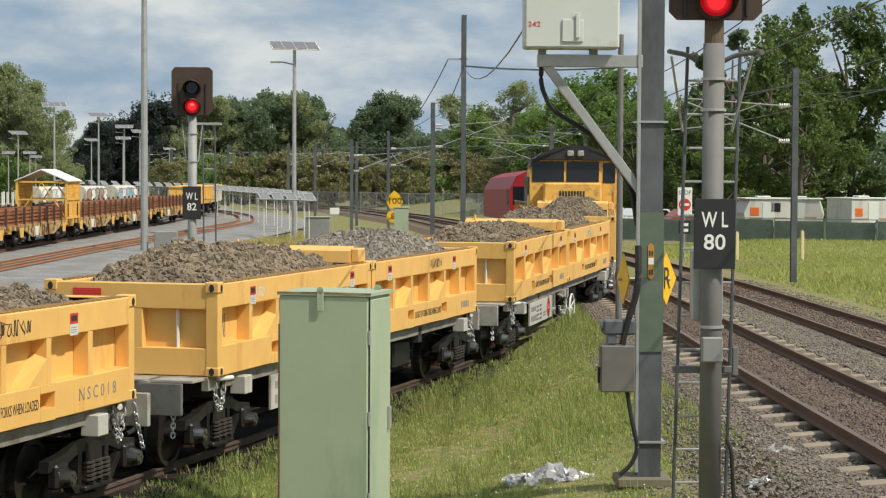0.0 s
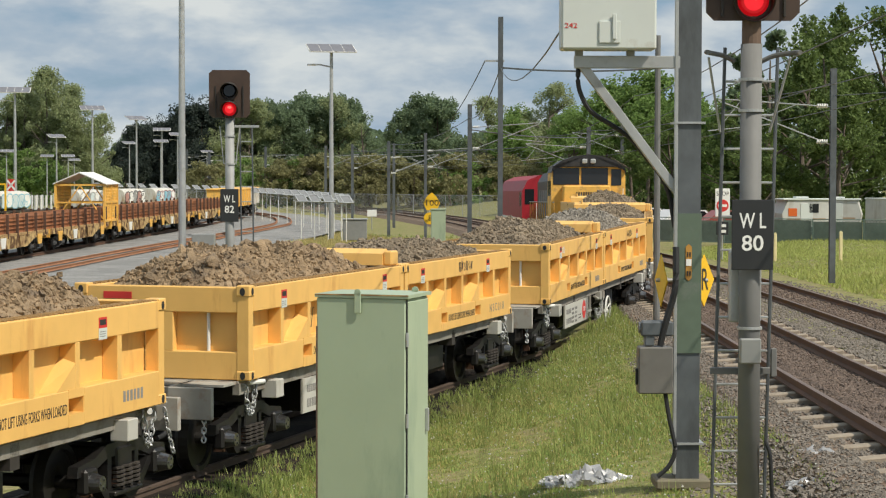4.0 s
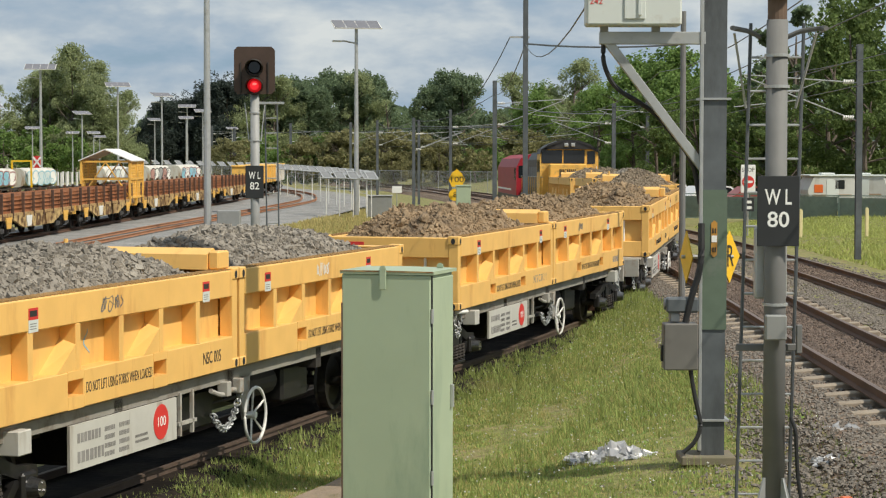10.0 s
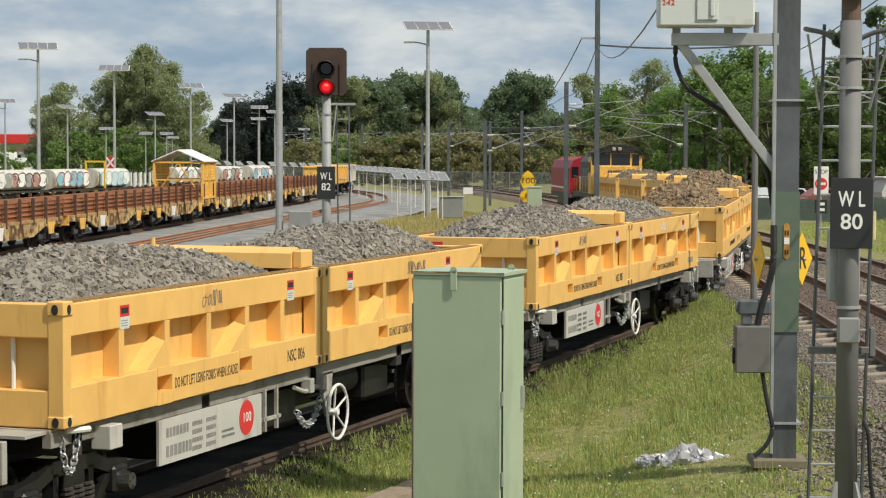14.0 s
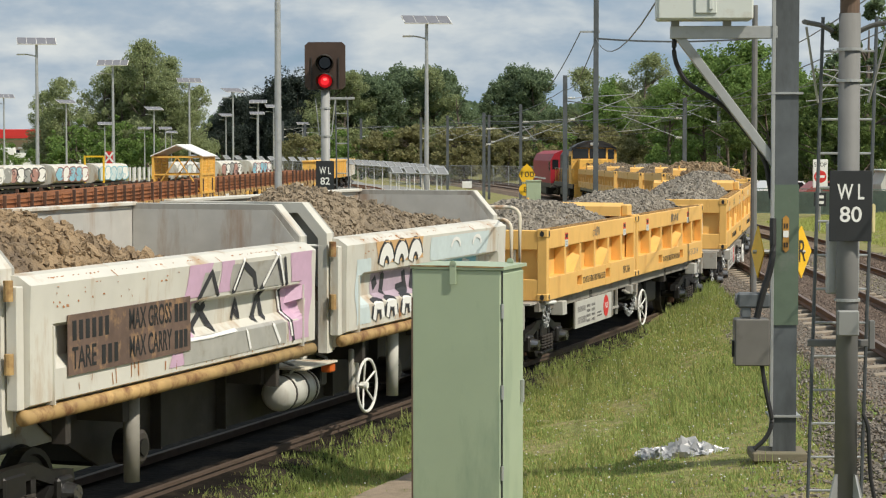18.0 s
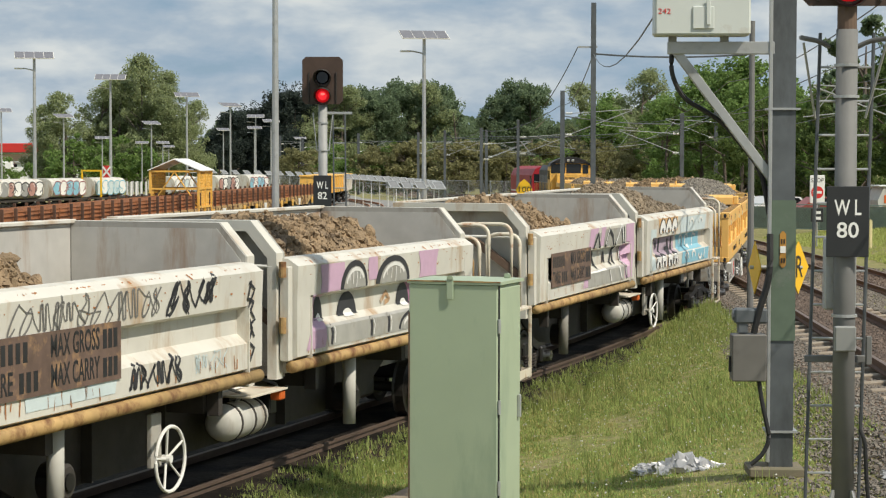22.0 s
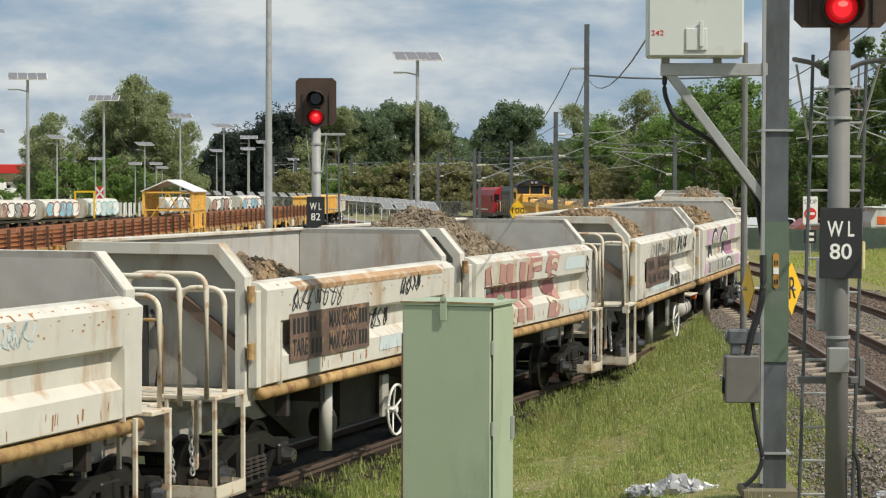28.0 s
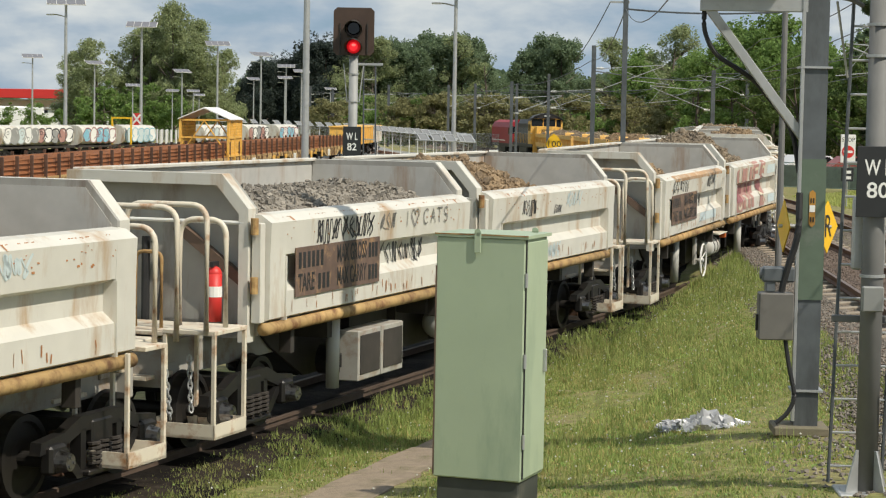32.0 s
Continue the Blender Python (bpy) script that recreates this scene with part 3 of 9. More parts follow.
def signal_head(parent, z, y=-0.06):
    """Brown backboard with two long-hooded lenses, the lower one lit red."""
    bm = B()
    w, h = 0.405, 0.47
    c = 0.07
    prism(bm, [(-w + c, -h), (w - c, -h), (w, -h + c), (w, h - c), (w - c, h), (-w + c, h), (-w, h - c), (-w, -h + c)], -0.02, 0.03, "y")
    bmesh.ops.translate(bm, verts=bm.verts[:], vec=(0, y, z))
    head = part("backboard", bm, SIGNAL_BROWN, parent)
    bm = B()
    box(bm, -0.24, 0.24, y + 0.03, y + 0.26, z - 0.42, z + 0.42, 0.02)
    part("lamp_case", bm, SIGNAL_BLACK, head)
    for sx in (-1, 1):
        bm = B()
        box(bm, sx * 0.27 - 0.012, sx * 0.27 + 0.012, y - 0.045, y - 0.02, z - 0.44, z + 0.16, 0.004)
        part("guide_bar", bm, SIGNAL_BLACK, head)
    for dz, lit in ((0.06, False), (-0.30, True)):
        bm = B()
        n = 22
        ring = []
        for k in range(n + 1):
            a = radians(-90 + 360 * k / n)
            ca, sa = math.cos(a), math.sin(a)
            ln = 0.07 + 0.30 * max(0.0, 0.25 + 0.75 * sa) ** 1.2
            row = [bm.verts.new((r * ca, y - d, z + dz + r * sa - 0.10 * d)) for r, d in ((0.172, 0.02), (0.180, 0.02 + ln), (0.170, 0.02 + ln), (0.160, 0.02))]
            ring.append(row)
        for a, b in zip(ring, ring[1:]):
            for k in range(4):
                bm.faces.new((a[k], a[(k + 1) % 4], b[(k + 1) % 4], b[k]))
        bmesh.ops.remove_doubles(bm, verts=bm.verts[:], dist=0.0005)
        part("hood", bm, SIGNAL_BLACK, head, smooth=True)
        bm = B()
        bmesh.ops.create_cone(bm, cap_ends=True, segments=24, radius1=0.138, radius2=0.112, depth=0.03, matrix=pose(0, y - 0.035, z + dz, 90, 0, 0))
        lens = part("lens", bm, RED_LAMP if lit else GLASS_DARK, head, "glowing red lens" if lit else "dark unlit lens")
        if lit:
            bm = B()
            bmesh.ops.create_uvsphere(bm, u_segments=18, v_segments=8, radius=0.092, matrix=pose(0, y - 0.045, z + dz) @ Matrix.Diagonal((1, 0.2, 1, 1)))
            part("inner_lens", bm, RED_MID, lens)
            bm = B()
            bmesh.ops.create_uvsphere(bm, u_segments=14, v_segments=8, radius=0.034, matrix=pose(0.005, y - 0.060, z + dz + 0.03) @ Matrix.Diagonal((1.3, 0.3, 0.8, 1)))
            part("lamp_core", bm, RED_CORE, lens)


def ladder(parent, x, y, z0, z1, lean, half=0.235, step=0.3):
    bm = B()
    for sgn in (-1, 1):
        bm = B()
        dx = lean
        box(bm, -0.02, 0.02, -0.008, 0.008, 0, 1, 0.0)
        a, b = Vector((x + sgn * half, y, z0)), Vector((x + sgn * half + dx, y, z1))
        bmesh.ops.delete(bm, geom=bm.verts[:], context="VERTS")
        rod(bm, a, b, 0.016, seg=6)
        part("stile", bm, MAST_GREY, parent)
    n = int((z1 - z0) / step)
    for i in range(n):
        z = z0 + 0.15 + i * step
        k = (z - z0) / (z1 - z0)
        bm = B()
        rod(bm, (x - half + lean * k, y, z), (x + half + lean * k, y, z), 0.011, seg=6)
        part("rung", bm, CHROME, parent)


def number_plate(parent, z, w, h, top, bottom, y):
    bm = B()
    box(bm, -w / 2, w / 2, y - 0.006, y + 0.006, z - h / 2, z + h / 2, 0.004)
    p = part("plate", bm, PLATE_BLACK, parent, "black plate with white letters")
    for txt, dz in ((top, 0.19), (bottom, -0.13)):
        lettering("lettering", txt, h * 0.31, LETTER_WHITE, p, Matrix.Translation((0, y - 0.008, z + h * dz)) @ FACE_Y, width=w * (0.64 if dz > 0 else 0.52), bold=h * 0.004)


def near_signal():
    x, y, z0 = 2.92, 18.2, 0.56
    s = thing("railway_signal", pose(x, y, z0), "grey steel post with black signal head showing red light", "signal", "railway signals")
    bm = B()
    rod(bm, (0, 0, 0), (0, 0, 4.36), 0.098, 0.094, seg=20)
    part("post", bm, POLE_GREY, s, smooth=True)
    bm = B()
    rod(bm, (0, 0, 4.3), (0, 0, 4.6), 0.085, seg=16)
    part("neck", bm, NECK_BROWN, s)
    for z in (3.78, 4.05, 1.88):
        bm = B()
        rod(bm, (0, 0, z - 0.012), (0, 0, z + 0.012), 0.112, seg=20)
        part("band", bm, CHROME, s)
    for k in range(4):
        bm = B()
        a = k * math.pi / 2 + 0.6
        prism(bm, [(0.1, 0.0), (0.24, 0.0), (0.125, 0.36), (0.1, 0.36)], -0.008, 0.008, "y")
        bmesh.ops.rotate(bm, verts=bm.verts[:], cent=(0, 0, 0), matrix=Matrix.Rotation(a, 3, "Z"))
        part("gusset", bm, CHROME, s)
    bm = B()
    box(bm, -0.26, 0.26, -0.26, 0.26, -0.05, 0.0, 0.01)
    part("base_plate", bm, CHROME, s)
    number_plate(s, 2.70, 0.365, 0.61, "W L", "80", -0.135)
    signal_head(s, 5.03)
    # case behind the plate, small box, clamp
    bm = B()
    box(bm, -0.16, 0.12, 0.10, 0.22, 1.92, 2.55, 0.015)
    part("relay_case", bm, CHROME, s)
    bm = B()
    box(bm, -0.11, 0.075, -0.20, -0.12, 1.58, 1.80, 0.012)
    part("terminal_box", bm, BOX_GREY, s)
    bm = B()
    box(bm, -0.32, 0.26, 0.10, 0.16, 1.46, 1.52, 0.006)
    part("clamp", bm, POLE_GREY, s)
    bm = B()
    box(bm, 0.19, 0.24, -0.02, 0.03, 1.45, 1.7, 0.006)
    part("bracket", bm, POLE_GREY, s)
    bm = B()
    tube(bm, arc([(0.13, -0.1, 0.9), (0.17, -0.12, 0.8), (0.2, -0.1, 0.3), (0.28, -0.1, -0.02)], 0.2), 0.018)
    part("cable", bm, BLACK, s)
    ladder(s, -0.045, 0.34, 0.0, 4.35, 0.10)
    # platform hoops near the head
    for sx in (-1, 1):
        bm = B()
        tube(bm, arc([(sx * 0.12, 0.2, 4.22), (sx * 0.22, 0.16, 4.27), (sx * 0.40, 0.0, 4.29), (sx * 0.40, -0.14, 4.28)], 0.1), 0.022)
        part("hoop", bm, POLE_GREY, s)
        bm = B()
        tube(bm, [(sx * 0.36, 0.1, 4.25), (sx * 0.22, 0.33, 3.6)], 0.012, 6)
        part("stay", bm, CHROME, s)


def far_signal():
    x, y, z0 = -3.71, 41.5, -0.25
    s = thing("railway_signal", pose(x, y, z0), "galvanised post with black signal head showing red light", "signal", "railway signals")
    bm = B()
    rod(bm, (0, 0, 0), (0, 0, 5.13), 0.095, 0.09, seg=18)
    part("post", bm, FAR_POLE, s, smooth=True)
    number_plate(s, 3.38, 0.36, 0.65, "W L", "82", -0.11)
    signal_head(s, 5.59)
    for z in (4.2, 4.75):
        bm = B()
        rod(bm, (0, 0, z - 0.015), (0, 0, z + 0.015), 0.108, seg=18)
        part("band", bm, CHROME, s)
    ladder(s, 0.36, 0.25, 0.0, 4.95, -0.06, half=0.12)
    bm = B()
    box(bm, 0.02, 0.58, -0.02, 0.05, 4.92, 4.97, 0.005)
    part("platform", bm, CHROME, s)
    for sx in (-1, 1):
        bm = B()
        tube(bm, [(sx * 0.2, 0.0, 4.95), (sx * 0.12, 0.0, 4.2)], 0.012, 6)
        part("stay", bm, CHROME, s)
    bm = B()
    box(bm, -0.9, -0.2, -0.3, 0.25, 0.0, 0.55, 0.02)
    t = part("case", bm, BOX_GREY, s)


def cabinet():
    """Pale green trackside equipment cabinet on a dark plinth."""
    c = thing("equipment_cabinet", pose(-0.38, 18.0, 0.2, 0, 0, -17.5), "tall pale green steel cabinet on a dark plinth in grass", "cabinet")
    w, d, z0, z1 = 0.80, 0.62, 0.45, 2.53
    bm = B()
    box(bm, -w / 2, w / 2, -d / 2, d / 2, z0, z1, 0.012)
    part("body", bm, CABINET_GREEN, c)
    bm = B()
    box(bm, -w / 2 + 0.03, w / 2 - 0.03, -d / 2 + 0.03, d / 2 - 0.03, 0.0, z0, 0.01)
    part("plinth", bm, DARK_PLINTH, c, "dark painted plinth")
    bm = B()
    prism(bm, [(-w / 2 - 0.012, z1), (w / 2 + 0.03, z1), (w / 2 + 0.03, z1 + 0.028), (0.0, z1 + 0.034), (-w / 2 - 0.012, z1 + 0.028)], -d / 2 - 0.012, d / 2 + 0.03, "y")
    roof = part("roof", bm, CABINET_GREEN, c)
    bm = B()
    box(bm, -w / 2 - 0.012, w / 2 + 0.03, -d / 2 - 0.0155, -d / 2 - 0.0125, z1 + 0.018, z1 + 0.029)
    part("rusted_edge", bm, RUST_TUBE, roof, "rusty brown roof edge")
    bm = B()
    box(bm, -w / 2 - 0.004, -w / 2 + 0.010, -d / 2 - 0.004, -d / 2 - 0.001, z0 + 0.02, z1 - 0.25)
    part("rusted_seam", bm, NECK_BROWN, c, "brown rusted seam down the edge")
    bm = B()
    box(bm, w / 2 + 0.001, w / 2 + 0.012, -d / 2 + 0.012, -d / 2 + 0.028, z0 + 0.03, z1 - 0.01)
    part("door_gap", bm, BLACK, c, "dark gap beside the door")
    bm = B()
    box(bm, w / 2 - 0.004, w / 2 + 0.018, -d / 2 + 0.03, d / 2 - 0.03, z0 + 0.03, z1 - 0.03, 0.006)
    door = part("door", bm, CABINET_GREEN, c)
    for z in (z0 + 0.35, (z0 + z1) / 2, z1 - 0.35):
        bm = B()
        rod(bm, (w / 2 + 0.012, -d / 2 + 0.012, z - 0.06), (w / 2 + 0.012, -d / 2 + 0.012, z + 0.06), 0.014, seg=8)
        part("hinge", bm, CHROME, door)
    bm = B()
    box(bm, w / 2 + 0.018, w / 2 + 0.05, d / 2 - 0.12, d / 2 - 0.09, z0 + 0.9, z0 + 1.1, 0.005)
    part("handle", bm, CHROME, door)
    for x, y in ((-0.02, -d / 2 - 0.022), (0.32, d / 2 - 0.1)):
        bm = B()
        box(bm, x - 0.03, x + 0.03, y - 0.006, y + 0.006, z1 - 0.13 if y < 0 else z1 + 0.02, z1 + 0.045, 0.004)
        bmesh.ops.create_cone(bm, cap_ends=True, segments=12, radius1=0.03, radius2=0.03, depth=0.012, matrix=pose(x, y, z1 + 0.045, 90, 0, 0))
        part("lifting_lug", bm, CABINET_GREEN, c)


def overhead_mast_near():
    """Dark galvanised mast with an equipment box on a bracket, a junction box and cables."""
    x, y, z0 = 2.86, 22.0, 0.62
    s = thing("power_mast", pose(x, y, z0), "dark galvanised steel mast with a white box on a bracket", "mast")
    bm = B()
    h_section(bm, 0.125, 0.14, 0.025, 0.012, -0.05, 11.2)
    part("column", bm, MAST_GREY, s)
    bm = B()
    box(bm, -0.155, -0.12, -0.165, -0.1, 0.0, 11.0, 0.004)
    part("cable_duct", bm, CHROME, s)
    bm = B()
    box(bm, -0.135, 0.135, -0.158, -0.151, 1.28, 2.75)
    part("paint_band", bm, material("mast_green_paint", (0.105, 0.145, 0.105), 0.6, vary=0.15, stain=(0.2, 0.21, 0.19), stain_amount=0.3), s, "faded green painted band")
    bm = B()
    box(bm, -0.34, 0.24, -0.26, 0.26, -0.15, -0.05, 0.015)
    part("footing", bm, material("mossy_concrete", (0.20, 0.17, 0.12), 0.95, vary=0.2, grain=6, stain=(0.15, 0.14, 0.09), stain_amount=0.5, bump=0.2), s, "weathered concrete footing")
    for z in (0.32, 3.70):
        bm = B()
        box(bm, -0.16, 0.17, -0.17, 0.17, z - 0.01, z + 0.012)
        part("strap", bm, CHROME, s)
    # bracket arm, strut, top box
    bm = B()
    box(bm, -1.21, -0.10, -0.15, -0.05, 4.27, 4.40, 0.006)
    arm = part("bracket_arm", bm, CHROME, s)
    bm = B()
    a, b = Vector((-1.15, -0.075, 4.34)), Vector((-0.07, -0.075, 2.92))
    d = (b - a)
    m = Matrix.Translation((a + b) / 2) @ d.to_track_quat("Z", "Y").to_matrix().to_4x4()
    box(bm, -0.047, 0.047, -0.047, 0.047, -d.length / 2, d.length / 2, 0.005, m)
    part("bracket_strut", bm, CHROME, arm)
    bm = B()
    box(bm, -1.36, -0.37, -0.33, 0.05, 4.455, 5.36, 0.02)
    b1 = part("equipment_box", bm, BOX_WHITE, s, "white steel equipment box")
    bm = B()
    box(bm, -1.375, -0.375, -0.345, 0.065, 5.36, 5.40, 0.01)
    part("box_lid", bm, BOX_WHITE, b1)
    for xx in (-1.16, -0.62):
        bm = B()
        box(bm, xx - 0.04, xx + 0.04, -0.16, -0.04, 4.395, 4.457)
        part("box_foot", bm, BOX_GREY, b1)
    bm = B()
    box(bm, -0.97, -0.75, -0.350, -0.33, 4.52, 4.75, 0.006)
    box(bm, -0.83, -0.79, -0.37, -0.345, 4.56, 4.82, 0.004)
    part("latch", bm, BOX_WHITE, b1)
    lettering("lettering", "242", 0.075, SIGN_RED, b1, Matrix.Translation((-1.26, -0.334, 4.70)) @ FACE_Y, width=0.13)
    bm = B()
    tube(bm, arc([(-1.16, -0.06, 4.30), (-1.17, -0.06, 4.08), (-1.05, -0.03, 3.82), (-0.80, 0.0, 3.68), (-0.60, 0.02, 3.55), (-0.20, 0.02, 3.06), (-0.13, 0.0, 2.6)], 0.2), 0.026)
    part("cable", bm, BLACK, s)
    # lower boxes
    bm = B()
    box(bm, -0.53, -0.17, -0.27, -0.02, 0.86, 1.35, 0.012)
    jb = part("junction_box", bm, material("junction_box_grey", (0.16, 0.152, 0.138), 0.55, 0.1, vary=0.15, grain=6, stain=(0.10, 0.09, 0.08), stain_amount=0.35), s, "dark grey steel junction box")
    bm = B()
    box(bm, -0.555, -0.53, -0.2, -0.15, 0.95, 1.12, 0.005)
    part("handle", bm, BLACK, jb)
    bm = B()
    box(bm, -0.50, -0.16, -0.22, -0.05, 1.46, 1.62, 0.02)
    box(bm, -0.46, -0.36, -0.20, -0.06, 1.36, 1.5, 0.01)
    rod(bm, (-0.52, -0.14, 1.55), (-0.38, -0.14, 1.55), 0.06, seg=10)
    part("switch_unit", bm, MAST_GREY, s)
    bm = B()
    tube(bm, arc([(-0.3, -0.2, 1.36), (-0.25, -0.22, 1.6), (-0.14, -0.24, 1.95), (-0.14, -0.2, 2.4)], 0.2), 0.035)
    part("cable", bm, BLACK, s)
    bm = B()
    tube(bm, arc([(-0.24, -0.16, 0.87), (-0.2, -0.18, 0.6), (-0.12, -0.2, 0.25), (-0.2, -0.2, 0.08), (-0.32, -0.2, -0.02)], 0.2), 0.024)
    part("cable", bm, BLACK, s)
    bm = B()
    prism(bm, [(-0.032, 2.07), (0.0, 2.04), (0.032, 2.07), (0.032, 2.40), (0.0, 2.43), (-0.032, 2.40)], -0.166, -0.160, "y")
    tagp = part("warning_label", bm, material("faded_ochre_label", (0.44, 0.22, 0.04), 0.7, vary=0.25, stain=(0.2, 0.12, 0.06), stain_amount=0.4), s, "small yellow label")
    bm = B()
    box(bm, -0.028, 0.028, -0.170, -0.167, 2.20, 2.27)
    part("bar", bm, LETTER_WHITE, tagp)
    for z in (2.12, 2.32):
        for sx in (-1, 1):
            bm = B()
            box(bm, sx * 0.013 - 0.007, sx * 0.013 + 0.007, -0.170, -0.167, z - 0.025, z + 0.025)
            part("bar", bm, LETTER_BLACK, tagp)
    # speed signs fixed behind the mast: two turned yellow diamonds
    for sx, turn, txt in ((1, 60, "R"), (-1, -83, "")):
        m = Matrix.Translation((sx * 0.23, 0.34, 2.02)) @ pose(0, 0, 0, 0, 0, turn if sx > 0 else turn)
        bm = B()
        q = 0.28
        prism(bm, [(0, -q), (q, 0), (0, q), (-q, 0)], -0.006, 0.006, "y")
        bmesh.ops.transform(bm, matrix=m, verts=bm.verts[:])
        sg = part("speed_sign", bm, SIGN_YELLOW, s, "yellow diamond sign")
        if txt:
            lettering("lettering", txt, 0.34, LETTER_BLACK, sg, m @ Matrix.Translation((0, -0.009, 0)) @ FACE_Y)
    bm = B()
    rod(bm, (-0.28, 0.38, 2.02), (0.28, 0.38, 2.02), 0.02, seg=8)
    rod(bm, (0.0, 0.38, 2.02), (0.0, 0.1, 2.02), 0.02, seg=8)
    part("sign_bracket", bm, CHROME, s)


def plain_mast(x, y, z0, top, half, label, mat=None, lean=0.0):
    s = thing("power_mast", pose(x, y, z0, 0, lean, 0), label, "mast", "overhead line masts")
    bm = B()
    h = half
    h_section(bm, h, h, h * 0.2, h * 0.1, 0, top - z0)
    part("column", bm, mat or MAST_GREY, s)
    return s


near_signal()
far_signal()
cabinet()
overhead_mast_near()

# ---- the train ----


def travelled(t):
    """Metres that the train has gone t seconds after the start."""
    return 3.8208 * t + 0.00782 * t * t


def on_track_pose(s, wheelbase=9.0):
    """Pose of a vehicle whose middle is at s on the siding."""
    a, b = on_siding(s - wheelbase / 2), on_siding(s + wheelbase / 2)
    d = b - a
    return Matrix.Translation((a + b) / 2) @ d.to_track_quat("Y", "Z").to_matrix().to_4x4()


WHEELS = {"front": [], "rear": []}


def wheelset(parent, y, end):
    """Two flanged wheels on an axle, with bearing caps."""
    bm = B()
    r = 0.42
    prof = [(0.0, 0.04), (0.07, 0.04), (0.09, 0.20), (0.09, 0.34), (0.13, 0.36), (0.13, r), (0.005, r + 0.005), (-0.025, r + 0.028), (-0.035, r + 0.02), (-0.03, 0.35), (-0.0, 0.33), (-0.0, 0.2)]
    for sgn in (-1, 1):
        seg = 28
        rings = [[bm.verts.new((sgn * (0.535 + a), b * math.cos(k * math.tau / seg), b * math.sin(k * math.tau / seg))) for a, b in prof] for k in range(seg)]
        n = len(prof)
        for k in range(seg):
            p, q = rings[k], rings[(k + 1) % seg]
            for j in range(n):
                f = (p[j], p[(j + 1) % n], q[(j + 1) % n], q[j])
                bm.faces.new(f if sgn > 0 else f[::-1])
    rod(bm, (-1.0, 0, 0), (1.0, 0, 0), 0.075, seg=14)
    ws = part("wheelset", bm, WHEEL_STEEL, parent, smooth=False)
    ws.location = (0, y, 0.42)
    WHEELS[end].append(ws)
    # bearing cap with bolts, turning with the axle
    for sgn in (-1, 1):
        rod(bm2 := B(), (sgn * 0.98, 0, 0), (sgn * 1.16, 0, 0), 0.125, 0.085, seg=16)
        for k in range(3):
            a = k * math.tau / 3
            rod(bm2, (sgn * 1.15, 0.05 * math.cos(a), 0.05 * math.sin(a)), (sgn * 1.175, 0.05 * math.cos(a), 0.05 * math.sin(a)), 0.016, seg=6)
        me = bpy.data.meshes.new("bearing_cap")
        bm2.to_mesh(me)
        bm2.free()
        me.materials.append(CAP_STEEL)
        bmj = bmesh.new()
        bmj.from_mesh(ws.data)
        nf = len(bmj.faces)
        bmj.from_mesh(me)
        bmj.faces.ensure_lookup_table()
        for f in bmj.faces[nf:]:
            f.material_index = 1
        bmj.to_mesh(ws.data)
        bmj.free()
    if len(ws.data.materials) < 2:
        ws.data.materials.append(CAP_STEEL)
    return ws


def bogie(parent, y):
    """Three-piece freight bogie: cast side frames, springs, bolster, two wheelsets."""
    bm = B()
    upper = [(-1.15, 0.50), (-1.12, 0.62), (-0.72, 0.66), (-0.40, 0.78), (0.40, 0.78), (0.72, 0.66), (1.12, 0.62), (1.15, 0.50), (0.70, 0.53), (0.38, 0.63), (-0.38, 0.63), (-0.70, 0.53)]
    lower = [(-0.80, 0.50), (-0.46, 0.18), (0.46, 0.18), (0.80, 0.50), (0.66, 0.52), (0.40, 0.27), (-0.40, 0.27), (-0.66, 0.52)]

    def side_frame(bm, a, b):
        prism(bm, upper, a, b, "x")
        prism(bm, lower, a, b, "x")
        for y0 in (-0.40, 0.30):
            box(bm, a, b, y0, y0 + 0.10, 0.26, 0.66)
    side_frame(bm, 0.86, 0.98)
    bg = part("bogie", bm, BOGIE, parent)
    bg.location = (0, y, 0)
    bm = B()
    side_frame(bm, -0.98, -0.86)
    part("side_frame", bm, BOGIE, bg)
    bm = B()
    box(bm, -1.0, 1.0, -0.2, 0.2, 0.48, 0.72, 0.02)
    part("bolster", bm, BOGIE, bg)
    for dy in (-0.2, 0.0, 0.2):
        bm = B()
        pts = [(1.02 + 0.06 * math.cos(a), dy + 0.06 * math.sin(a), 0.27 + 0.24 * a / (math.tau * 5)) for a in np.linspace(0, math.tau * 5, 46)]
        tube(bm, pts, 0.018, 5)
        part("spring", bm, UNDER_DARK, bg)
    for dy in (-0.89, 0.89):
        bm = B()
        box(bm, 0.90, 1.04, dy - 0.15, dy + 0.15, 0.30, 0.58, 0.03)
        part("axle_box", bm, BOGIE, bg)
    bm = B()
    box(bm, 0.80, 1.06, -0.36, 0.36, 0.19, 0.25, 0.015)
    part("spring_seat", bm, BOGIE, bg)
    for dy in (-0.38, 0.38):
        bm = B()
        prism(bm, [(dy - 0.04, 0.18), (dy + 0.04, 0.18), (dy + 0.05, 0.62), (dy - 0.05, 0.62)], 0.64, 0.78, "x")
        part("brake_shoe", bm, RUST_DARK, bg)
    wheelset(bg, -0.89, "rear")
    wheelset(bg, 0.89, "front")
    return bg


